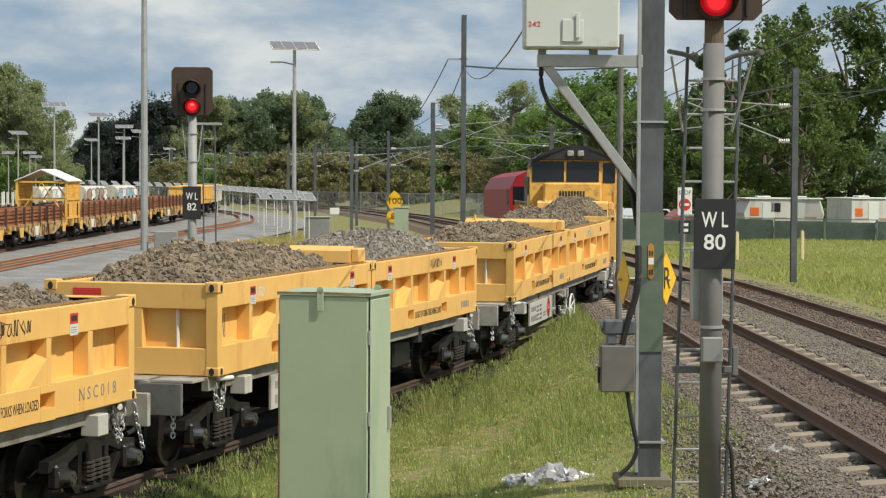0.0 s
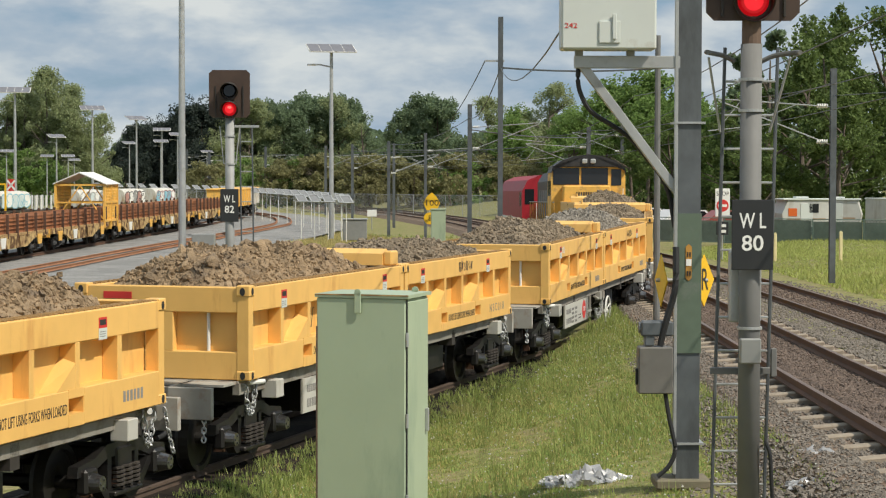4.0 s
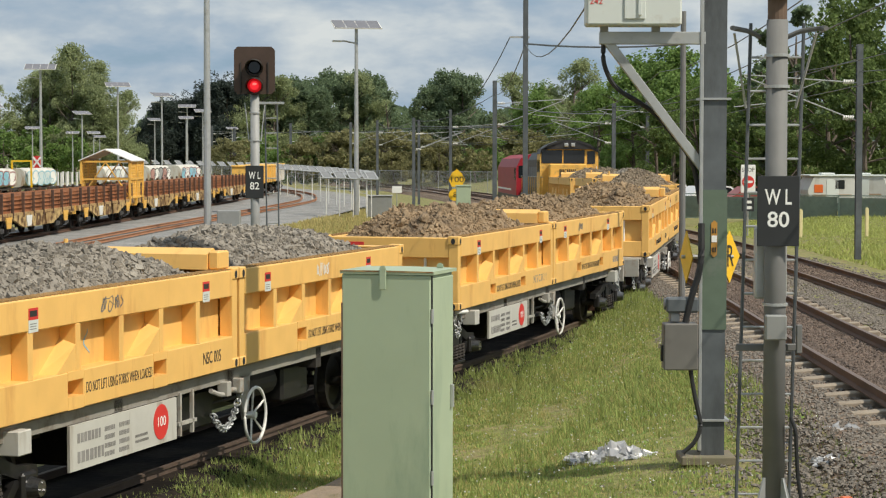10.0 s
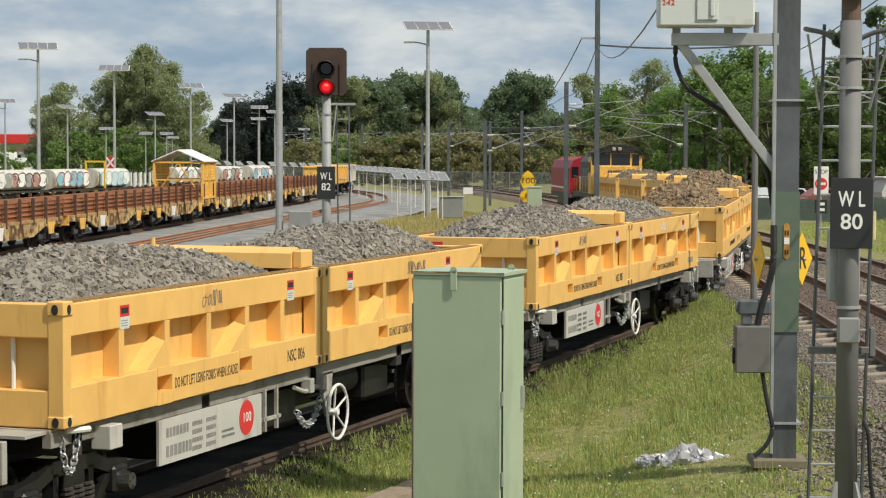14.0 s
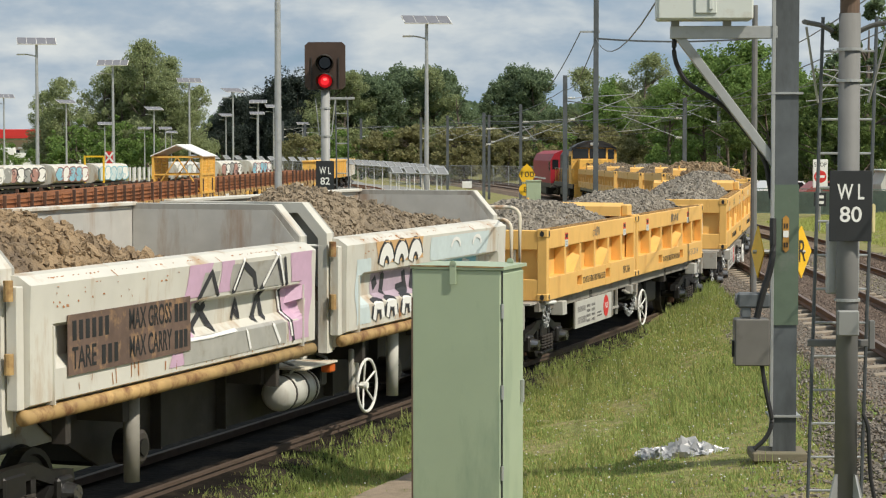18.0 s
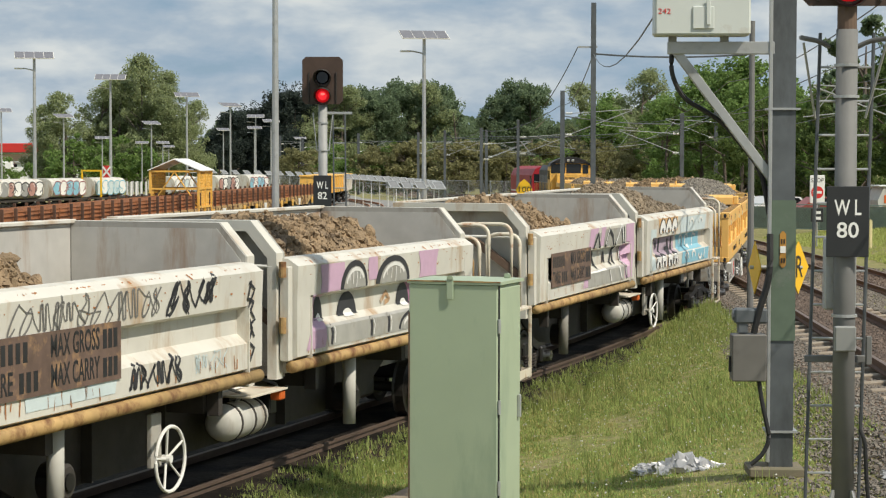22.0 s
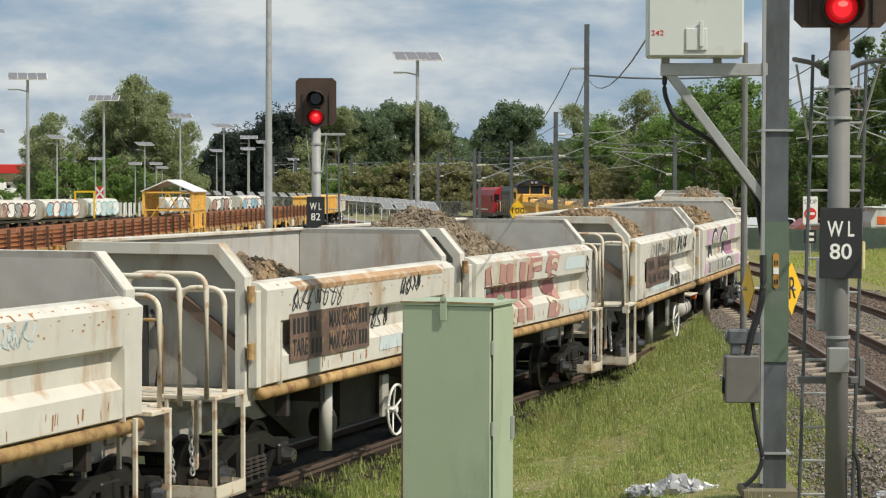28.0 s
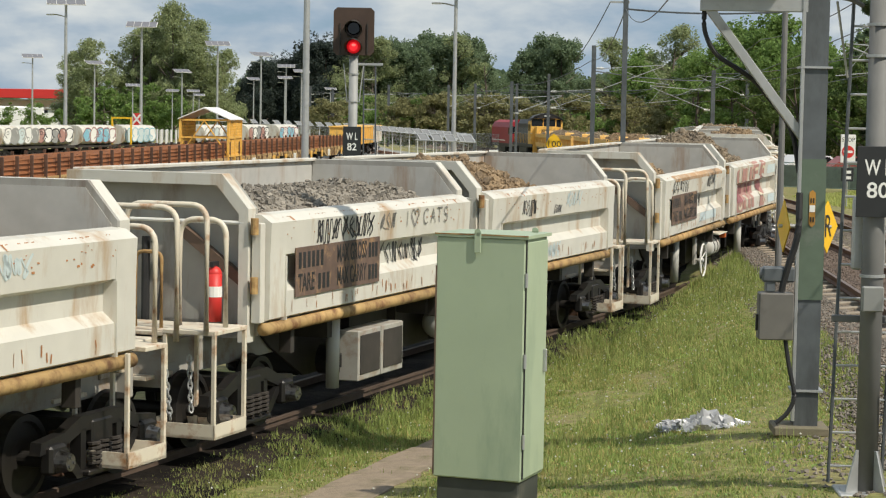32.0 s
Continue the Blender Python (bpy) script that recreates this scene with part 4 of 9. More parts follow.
def spoked_wheel(parent, x, y, z, r=0.345, mat=None):
    """Hand brake wheel facing out, on a bracket."""
    bm = B()
    n = 28
    tube(bm, [(x, y + r * math.cos(a), z + r * math.sin(a)) for a in [k * math.tau / n for k in range(n)]] + [(x, y + r, z)], 0.020, 7)
    for k in range(5):
        a = k * math.tau / 5 + 0.5
        rod(bm, (x - 0.05, y, z), (x, y + r * math.cos(a), z + r * math.sin(a)), 0.014, seg=6)
    rod(bm, (x - 0.09, y, z), (x + 0.01, y, z), 0.045, seg=10)
    return part("handbrake_wheel", bm, mat or WAGON_WHITE, parent, "white spoked handbrake wheel")


def chain(parent, a, b, sag, n=16, r=0.035):
    """A sagging chain of oval links."""
    a, b = Vector(a), Vector(b)
    bm = B()
    for i in range(n):
        t0, t1 = i / n, (i + 1) / n
        p = a.lerp(b, t0) - Vector((0, 0, sag * 4 * t0 * (1 - t0)))
        q = a.lerp(b, t1) - Vector((0, 0, sag * 4 * t1 * (1 - t1)))
        d = (q - p)
        m = Matrix.Translation((p + q) / 2) @ d.to_track_quat("Z", "Y").to_matrix().to_4x4() @ Matrix.Rotation(math.pi / 2 * (i % 2), 4, "Z")
        ln = d.length * 0.72
        pts = [m @ Vector((r * math.cos(k * math.tau / 8), 0, ln * math.sin(k * math.tau / 8))) for k in range(9)]
        tube(bm, pts, 0.011, 5)
    return part("chain", bm, CHROME, parent)


def ribbon(bm, pts, width, surf, across=1):
    """A painted stroke of some width laid on a surface: surf(y, v) gives the place."""
    prev = None
    n = len(pts)
    for i, (y, v) in enumerate(pts):
        y0, v0 = pts[max(i - 1, 0)]
        y1, v1 = pts[min(i + 1, n - 1)]
        d = Vector((y1 - y0, v1 - v0))
        d = d.normalized() if d.length else Vector((1, 0))
        w = width * (0.65 + 0.35 * math.sin(math.pi * (i + 0.5) / n)) if across == 1 else width
        row = [bm.verts.new(surf(y - d.y * w * (0.5 - k / across), v + d.x * w * (0.5 - k / across))) for k in range(across + 1)]
        if prev:
            for k in range(across):
                bm.faces.new((prev[k], prev[k + 1], row[k + 1], row[k]))
        prev = row


def dense(pts, step=0.05):
    """The same bent line with points every few centimetres."""
    out = [pts[0]]
    for (a, b), (c, d) in zip(pts, pts[1:]):
        n = max(1, int(math.hypot(c - a, d - b) / step))
        out += [(a + (c - a) * k / n, b + (d - b) * k / n) for k in range(1, n + 1)]
    return out


def fat_stroke(body, surf, pts, width, paint, edge="", edge_width=0.05, lift=0.0):
    """A broad sprayed stroke, with a darker rim below it where edge is given."""
    pts = dense(pts)

    def raised(d):
        def at(y, v):
            p = surf(y, v)
            return (p[0] + d, p[1], p[2] + d * 0.4)
        return at
    if edge:
        bm = B()
        ribbon(bm, pts, width + 2 * edge_width, raised(lift), 6)
        part("sprayed_outline", bm, GRAFFITI[edge], body)
    bm = B()
    ribbon(bm, pts, width, raised(lift + 0.003), 6)
    return part("sprayed_fill", bm, GRAFFITI[paint], body)


def bow(y, v, ry, rv, a0, a1, n=10):
    """Points on part of an oval."""
    return [(y + ry * math.cos(radians(a0 + (a1 - a0) * k / n)), v + rv * math.sin(radians(a0 + (a1 - a0) * k / n))) for k in range(n + 1)]


def scribble(rng, y, v, h, kind):
    """The line of one freehand letter-like tag stroke."""
    out = []
    k = 15
    ph, sk = rng.uniform(0, 6.28), rng.uniform(-0.3, 0.3)
    for i in range(k + 1):
        t = i / k
        if kind == 0:
            p = (0.45 * math.sin(ph + t * 5.2), 0.5 * math.cos(ph * 0.7 + t * 4.6))
        elif kind == 1:
            p = (t - 0.5, 0.5 * (1 if (i // 4) % 2 else -1) * (0.8 + 0.2 * math.sin(ph)))
        else:
            p = (0.3 * math.sin(t * 6.28 + ph), t - 0.5)
        out.append((y + h * 0.75 * (p[0] + sk * p[1]), v + h * p[1]))
    return out


def tags(name, parent, mat, surf, y0, y1, v, h, width, seed, label=""):
    rng = random.Random(seed)
    bm = B()
    y = y0 + h * 0.4
    last = None
    while y < y1:
        for _ in range(rng.choice((1, 2))):
            pts = scribble(rng, y, v + rng.uniform(-0.06, 0.06) * h, h * rng.uniform(0.8, 1.1), rng.randrange(3))
            if last:
                ribbon(bm, [last, ((last[0] + pts[0][0]) / 2, (last[1] + pts[0][1]) / 2 - 0.1 * h), pts[0]], width * 0.5, surf)
            ribbon(bm, pts, width, surf)
            last = pts[-1]
        y += h * rng.uniform(0.7, 1.0)
    bmesh.ops.remove_doubles(bm, verts=bm.verts[:], dist=0.004)
    return tagged(part(name, bm, mat, parent, label), kind="stuff")


def clod_shape(seed):
    """A rough rounded clod: points on a small ball pushed in and out."""
    bm = bmesh.new()
    bmesh.ops.create_icosphere(bm, subdivisions=2, radius=1.0)
    pts = [v.co * (1 + 0.45 * noise.noise(v.co * 1.4 + Vector((seed * 5.1, 0, 0))) + 0.22 * noise.noise(v.co * 3.6 + Vector((seed * 2.3, 4, 0)))) for v in bm.verts]
    tris = [tuple(v.index for v in f.verts) for f in bm.faces]
    bm.free()
    return pts, tris


CLODS = [clod_shape(k) for k in range(5)]
STONE_FACES = ((0, 2, 3, 1), (4, 5, 7, 6), (0, 1, 5, 4), (2, 6, 7, 3), (0, 4, 6, 2), (1, 3, 7, 5))


def heap(name, label, mat, half_x, half_y, edge, ridge, seed, rough=0.12, lumps=360, lump=0.075, clods=0, clod=0.16):
    """Loose spoil or stone: an uneven ridge (along, height) that falls to edge at the sides, with broken stones and clods on it."""
    rng = random.Random(seed)
    nx, ny = 46, 124
    off = Vector((seed * 3.7, seed * 1.3, 0))
    along, crest = [p[0] for p in ridge], [p[1] for p in ridge]

    def top(x, y):
        u, w = x / half_x, y / half_y
        zc = float(np.interp(w, along, crest))
        z = zc - max(0.0, zc - edge) * abs(u) ** 2.6
        p = Vector((x * 1.5, y * 1.5, 0)) + off
        z += rough * (noise.noise(p) + 0.6 * noise.noise(p * 2.7) + 0.5 * noise.noise(p * 5.3) + 0.35 * noise.noise(p * 9.5)) * (1 - 0.7 * max(abs(u), abs(w)) ** 4)
        return z
    verts, faces = [], []
    for j in range(ny + 1):
        for i in range(nx + 1):
            x, y = half_x * (2 * i / nx - 1), half_y * (2 * j / ny - 1)
            verts.append((x, y, top(x, y)))
    for j in range(ny):
        for i in range(nx):
            a = j * (nx + 1) + i
            faces.append((a, a + 1, a + nx + 2, a + nx + 1))
    for _ in range(clods):
        x, y = rng.uniform(-0.85, 0.85) * half_x, rng.uniform(-0.96, 0.9) * half_y
        if np.interp(y / half_y, along, crest) < edge - 0.1:
            continue
        r = clod * rng.uniform(0.35, 1.0) ** 1.5
        pts, tris = CLODS[rng.randrange(5)]
        q = Euler((rng.uniform(0, 6), rng.uniform(0, 6), rng.uniform(0, 6))).to_matrix()
        sc = Vector((rng.uniform(0.8, 1.4), rng.uniform(0.8, 1.4), rng.uniform(0.55, 0.9)))
        o = Vector((x, y, top(x, y) + r * 0.15))
        k = len(verts)
        verts += [o + r * (q @ Vector((p.x * sc.x, p.y * sc.y, p.z * sc.z))) for p in pts]
        faces += [(k + a, k + b, k + c) for a, b, c in tris]
    for _ in range(lumps):
        x, y = rng.uniform(-0.97, 0.97) * half_x, rng.uniform(-0.97, 0.97) * half_y
        r = lump * rng.choice((0.4, 0.5, 0.5, 0.6, 0.7, 0.8, 1.0, 1.3)) * rng.uniform(0.75, 1.15)
        z = top(x, y) + r * rng.uniform(-0.2, 0.5)
        q = Euler((rng.uniform(0, 6), rng.uniform(0, 6), rng.uniform(0, 6))).to_matrix()
        sc = (rng.uniform(0.6, 1.2), rng.uniform(0.6, 1.2), rng.uniform(0.5, 0.9))
        k = len(verts)
        for cz in (-1, 1):
            for cy in (-1, 1):
                for cx in (-1, 1):
                    e = q @ Vector((cx * sc[0] * rng.uniform(0.5, 1.0), cy * sc[1] * rng.uniform(0.5, 1.0), cz * sc[2] * rng.uniform(0.6, 1.0)))
                    verts.append((x + e.x * r, y + e.y * r, z + e.z * r))
        faces += [tuple(k + a for a in f) for f in STONE_FACES]
    ob = raw(name, verts, faces, mat)
    return tagged(ob, label, "spoil", "loads of the train", "")


def container(gate):
    """Yellow half-height bin: recessed side panels between ribs, corner castings, fork pockets."""
    c = thing("spoil_bin", Matrix.Identity(4), "yellow steel spoil bin with ribbed sides standing on a flat wagon", "skip bin", "spoil bins")
    L, W, H = 3.215, 1.22, 1.19
    bm = B()
    box(bm, -1.0, 1.0, -3.05, 3.05, 0.06, 0.12)
    part("floor", bm, YELLOW_WORN, c)
    n = 6
    y_edge = L - 0.17
    pitch = 2 * y_edge / n
    for sgn in (-1, 1):
        def bx(bm, x0, x1, *rest):
            a, b = sorted((sgn * x0, sgn * x1))
            return box(bm, a, b, *rest)
        bm = B()
        bx(bm, 1.0, 1.03, -3.07, 3.07, 0.12, H - 0.02)
        side = part("side_panel", bm, YELLOW, c)
        bm = B()
        bx(bm, 0.98, W, -L + 0.16, L - 0.16, 0.87, H, 0.012)
        part("top_rail", bm, YELLOW, side)
        # bottom rail with two fork pockets through it
        cuts = [-L + 0.16, -1.25, -0.90, 0.80, 1.15, L - 0.16]
        for a, b in zip(cuts[::2], cuts[1::2]):
            bm = B()
            bx(bm, 0.99, W, a, b, 0.0, 0.39, 0.01)
            part("bottom_rail", bm, YELLOW, side)
        for a, b in ((-1.25, -0.90), (0.80, 1.15)):
            bm = B()
            bx(bm, 0.99, W, a - 0.002, b + 0.002, 0.0, 0.13)
            part("pocket_sill", bm, YELLOW, side)
            bm = B()
            bx(bm, 0.99, W, a - 0.002, b + 0.002, 0.30, 0.39)
            part("pocket_head", bm, YELLOW, side)
        for i in range(n - 1):
            y = -y_edge + pitch * (i + 1)
            bm = B()
            bx(bm, 1.03, W - 0.004, y - 0.055, y + 0.055, 0.385, 0.875, 0.006)
            part("rib", bm, YELLOW, side)
        for i in (1, 3):
            y = -y_edge + pitch * (i + 1) - 0.055
            bm = B()
            v = [bm.verts.new((sgn * x, yy, z)) for x, yy, z in ((1.03, y, 0.39), (W - 0.006, y, 0.39), (W - 0.006, y, 0.66), (1.03, y, 0.72), (1.03, y - 0.46, 0.39), (W - 0.006, y - 0.42, 0.39))]
            for f in ((1, 2, 5), (0, 4, 3), (2, 3, 4, 5), (0, 1, 5, 4), (0, 3, 2, 1)):
                bm.faces.new([v[k] for k in f])
            bmesh.ops.recalc_face_normals(bm, faces=bm.faces[:])
            part("gusset", bm, YELLOW, side)
        bm = B()
        k = 0
        y = -L + 0.2
        while y < L - 0.25:
            v = [bm.verts.new((sgn * x, yy, z)) for x, yy, z in ((1.02, y, H + 0.001), (1.02, y + 0.06, H + 0.001), (1.20, y + 0.11, H + 0.001), (1.20, y + 0.05, H + 0.001), (1.02, y, H + 0.016), (1.02, y + 0.06, H + 0.016), (1.20, y + 0.11, H + 0.016), (1.20, y + 0.05, H + 0.016))]
            for f in ((4, 5, 6, 7), (0, 1, 5, 4), (1, 2, 6, 5), (2, 3, 7, 6), (3, 0, 4, 7)):
                bm.faces.new([v[k] for k in f])
            y += 0.135
        bmesh.ops.recalc_face_normals(bm, faces=bm.faces[:])
        tagged(part("tread_strip", bm, TREAD_BROWN, side), kind="stuff")
    for sy in (-1, 1):
        def by(bm, x0, x1, y0, y1, *rest):
            a, b = sorted((sy * y0, sy * y1))
            return box(bm, x0, x1, a, b, *rest)
        bm = B()
        by(bm, -1.03, 1.03, 3.05, 3.08, 0.1, H - 0.02)
        end = part("end_panel", bm, YELLOW, c)
        for nm, z0, z1 in (("end_top_rail", 0.86, H), ("end_bottom_rail", 0.0, 0.36)):
            bm = B()
            by(bm, -W + 0.16, W - 0.16, 3.05, L - 0.012, z0, z1, 0.012)
            part(nm, bm, YELLOW, end)
        bm = B()
        by(bm, -0.16, 0.16, 3.08, L - 0.016, 0.355, 0.865, 0.008)
        part("centre_post", bm, YELLOW, end)
        bm = B()
        rod(bm, (0.62, sy * 3.115, 0.36), (0.62, sy * 3.115, 0.86), 0.024, seg=8)
        part("pipe", bm, WAGON_WHITE, end)
        bm = B()
        by(bm, -0.82, -0.42, L - 0.014, L - 0.006, 1.02, 1.11)
        part("danger_label", bm, SIGN_RED, end, "red label")
        for sx in (-1, 1):
            bm = B()
            a, b = sorted((sx * (W - 0.17), sx * (W - 0.006)))
            by(bm, a, b, L - 0.16, L - 0.006, 0.10, H - 0.10, 0.006)
            part("corner_post", bm, YELLOW, c)
            for z0 in (0.0, H - 0.115):
                bm = B()
                a, b = sorted((sx * (W - 0.175), sx * (W + 0.012)))
                by(bm, a, b, L - 0.175, L + 0.012, z0, z0 + (0.118 if z0 == 0 else 0.14), 0.012)
                cc = part("corner_casting", bm, YELLOW, c)
                bm = B()
                bmesh.ops.create_cone(bm, cap_ends=True, segments=10, radius1=0.048, radius2=0.048, depth=0.008, matrix=pose(sx * (W + 0.013), sy * (L - 0.085), z0 + 0.06, 0, 90, 0) @ Matrix.Diagonal((1.0, 0.75, 1, 1)))
                part("casting_hole", bm, BLACK, cc)
                bm = B()
                bmesh.ops.create_cone(bm, cap_ends=True, segments=10, radius1=0.052, radius2=0.052, depth=0.008, matrix=pose(sx * (W - 0.085), sy * (L + 0.013), z0 + 0.06, 90, 0, 0) @ Matrix.Diagonal((0.7, 1.0, 1, 1)))
                part("casting_hole", bm, BLACK, cc)
    if gate:
        bm = B()
        v = [(2.73, H + 0.02), (3.08, H + 0.02), (3.08, H + 0.17), (2.95, H + 0.27), (2.75, H + 0.20)]
        prism(bm, v, -1.12, 1.02, "x")
        g = part("tail_gate", bm, YELLOW, c, "raised yellow gate beam")
        bm = B()
        box(bm, 1.022, 1.16, 2.77, 3.10, H + 0.018, H + 0.24, 0.02)
        part("hinge_block", bm, YELLOW, g)
        bm = B()
        rod(bm, (-0.9, 2.85, H + 0.2), (-0.9, 2.85, H + 0.36), 0.03, seg=8)
        part("lug", bm, YELLOW, g)
    # labels and writing on the side
    for y in (-1.98, 2.25) if gate else (-2.3, 1.6):
        bm = B()
        box(bm, W + 0.001, W + 0.003, y - 0.10, y + 0.10, 0.985, 1.10)
        lab = part("danger_label", bm, SIGN_RED, c, "red and white label")
        bm = B()
        box(bm, W + 0.001, W + 0.003, y - 0.10, y + 0.10, 0.86, 0.983)
        part("label_text_panel", bm, BOX_WHITE, lab)
        bm = B()
        box(bm, W + 0.003, W + 0.004, y - 0.075, y + 0.075, 1.015, 1.075)
        part("label_bar", bm, LETTER_BLACK, lab)
        for z in (0.89, 0.915, 0.94):
            bm = B()
            box(bm, W + 0.003, W + 0.004, y - 0.075, y + 0.06, z, z + 0.008)
            part("label_line", bm, LETTER_FADED, lab)
    lettering("lettering", "DO NOT LIFT USING FORKS WHEN LOADED", 0.16, LETTER_BLACK, c, Matrix.Translation((W + 0.002, -0.05, 0.19)) @ FACE_X, width=1.6)
    return c


def flat_wagon():
    """Grey skeletal container wagon with bogies, data panel, hand brake and couplers."""
    w = thing("flat_wagon", Matrix.Identity(4), "grey skeletal flat wagon carrying two yellow spoil bins", "railway wagon", "flat wagons")
    for sgn in (-1, 1):
        bm = B()
        a, b = sorted((sgn * 1.00, sgn * 1.10))
        box(bm, a, b, -6.5, 6.5, 0.95, 1.104, 0.006)
        part("side_sill", bm, SILL_GREY, w)
        bm = B()
        a, b = sorted((sgn * 0.25, sgn * 0.37))
        box(bm, a, b, -7.1, 7.1, 0.70, 1.104)
        part("centre_sill", bm, UNDER_DARK, w)
    bm = B()
    box(bm, -1.08, 1.08, -6.5, 6.5, 1.105, 1.128)
    part("deck_plate", bm, WAGON_GREY, w)
    # added black girder and blocks hide the lit ground, so the underside stays dark
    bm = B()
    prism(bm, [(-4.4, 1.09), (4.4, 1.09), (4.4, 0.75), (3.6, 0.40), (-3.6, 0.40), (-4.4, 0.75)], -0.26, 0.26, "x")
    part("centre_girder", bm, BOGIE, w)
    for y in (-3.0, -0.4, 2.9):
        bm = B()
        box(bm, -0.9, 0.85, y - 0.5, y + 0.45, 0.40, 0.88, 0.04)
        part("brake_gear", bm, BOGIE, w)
    for y in (-6.0, -3.1, 0, 3.1, 6.0):
        bm = B()
        box(bm, -1.1, 1.1, y - 0.1, y + 0.1, 0.82, 1.09)
        part("cross_beam", bm, UNDER_DARK, w)
    for sy in (-1, 1):
        bm = B()
        prism(bm, [(sy * 6.4, 1.12), (sy * 7.3, 1.12), (sy * 7.3, 0.72), (sy * 7.25, 0.62), (sy * 6.4, 0.80)], 0.42, 0.47, "x")
        prism(bm, [(sy * 6.4, 1.12), (sy * 7.3, 1.12), (sy * 7.3, 0.72), (sy * 7.25, 0.62), (sy * 6.4, 0.80)], -0.47, -0.42, "x")
        a, b = sorted((sy * 7.21, sy * 7.3))
        box(bm, -1.05, 1.05, a, b, 0.72, 1.12, 0.008)
        a, b = sorted((sy * 6.4, sy * 6.9))
        box(bm, -1.05, 1.05, a, b, 1.09, 1.12)
        part("headstock", bm, WAGON_GREY, w)
        bm = B()
        rod(bm, (0, sy * 7.25, 0.84), (0, sy * 7.55, 0.84), 0.09, seg=10)
        a, b = sorted((sy * 7.45, sy * 7.70))
        box(bm, -0.14, 0.14, a, b, 0.70, 0.98, 0.04)
        part("coupler", bm, BOGIE, w)
        bm = B()
        tube(bm, arc([(0.45, sy * 7.25, 0.78), (0.5, sy * 7.4, 0.55), (0.48, sy * 7.65, 0.52)], 0.15), 0.03)
        part("air_hose", bm, BLACK, w)
        bm = B()
        box(bm, 1.05, 1.27, sy * 5.5 - 0.13, sy * 5.5 + 0.13, 0.83, 1.07, 0.01)
        part("step_bracket", bm, PANEL_GREY, w)
        chain(w, (1.12, sy * 6.35, 1.05), (1.14, sy * 6.05, 1.08), 0.38, 14)
        chain(w, (0.9, sy * 7.15, 1.0), (0.95, sy * 7.3, 0.45), 0.02, 9, 0.026)
        bm = B()
        rod(bm, (1.12, sy * 6.25, 1.09), (1.24, sy * 6.0, 1.09), 0.03, seg=8)
        part("twist_lock", bm, WAGON_WHITE, w)
        bm = B()
        tube(bm, [(0.7, sy * 3.4, 0.62), (0.7, sy * 0.2, 0.62)], 0.022, 6)
        part("brake_pipe", bm, UNDER_DARK, w)
        bogie(w, sy * 5.85)
    # data panel
    bm = B()
    prism(bm, [(-4.3, 0.948), (-1.65, 0.948), (-1.65, 0.47), (-4.3, 0.47)], 1.10, 1.13, "x")
    pnl = part("data_panel", bm, PANEL_GREY, w, "white data panel with small lettering")
    bm = B()
    bmesh.ops.create_cone(bm, cap_ends=True, segments=24, radius1=0.2, radius2=0.2, depth=0.004, matrix=pose(1.133, -2.08, 0.72, 0, 90, 0))
    dsc = part("red_disc", bm, SIGN_RED, pnl, "red disc with white 100")
    lettering("lettering", "100", 0.16, LETTER_WHITE, dsc, Matrix.Translation((1.138, -2.08, 0.72)) @ FACE_X)
    lines = ((-4.13, 0.80, 0.55, 0.10), (-4.13, 0.60, 0.6, 0.12), (-3.5, 0.82, 0.22, 0.05), (-3.5, 0.73, 0.25, 0.05), (-3.5, 0.64, 0.25, 0.05), (-3.5, 0.55, 0.22, 0.05),
             (-3.15, 0.82, 0.25, 0.05), (-3.15, 0.73, 0.25, 0.05), (-3.15, 0.64, 0.25, 0.05), (-3.15, 0.55, 0.25, 0.05), (-2.75, 0.64, 0.3, 0.03), (-2.75, 0.58, 0.34, 0.03))
    rng = random.Random(5)
    for y, z, ln, hh in lines:
        bm = B()
        yy = y
        while yy < y + ln:
            cw = hh * rng.uniform(0.4, 0.65)
            box(bm, 1.131, 1.133, yy, yy + cw, z - hh / 2, z + hh / 2)
            yy += cw + hh * 0.22
        tagged(part("writing_bars", bm, LETTER_FADED, pnl), kind="stuff")
    # hand brake
    spoked_wheel(w, 1.22, 0.52, 0.48)
    bm = B()
    prism(bm, [(0.25, 0.98), (0.65, 0.98), (0.58, 0.42), (0.46, 0.42)], 1.06, 1.10, "x")
    rod(bm, (1.08, 0.52, 0.48), (1.2, 0.52, 0.48), 0.03, seg=8)
    part("brake_bracket", bm, WAGON_GREY, w)
    chain(w, (1.13, -0.6, 0.62), (1.13, 0.3, 0.9), 0.34, 22, 0.045)
    bm = B()
    for y in (-0.25, 0.15):
        box(bm, 1.06, 1.20, y - 0.06, y + 0.06, 0.80, 0.98, 0.01)
    tube(bm, arc([(1.1, -0.6, 0.9), (1.14, -0.35, 0.82), (1.12, 0.05, 0.86), (1.14, 0.3, 0.78)], 0.1), 0.03)
    part("lever_gear", bm, WAGON_GREY, w)
    bm = B()
    for y in (-1.5, -1.15):
        box(bm, 1.08, 1.12, y - 0.02, y + 0.02, 0.48, 0.98)
    box(bm, 1.08, 1.12, -1.55, -1.05, 0.60, 0.64)
    part("hanger", bm, WAGON_GREY, w)
    bm = B()
    rod(bm, (0.62, 1.2, 0.72), (0.62, 2.3, 0.72), 0.19, seg=16)
    part("air_tank", bm, UNDER_DARK, w)
    bm = B()
    rod(bm, (-0.2, -1.2, 0.6), (-0.2, 0.2, 0.6), 0.16, seg=12)
    box(bm, -0.6, 0.7, -0.6, 0.4, 0.55, 0.8)
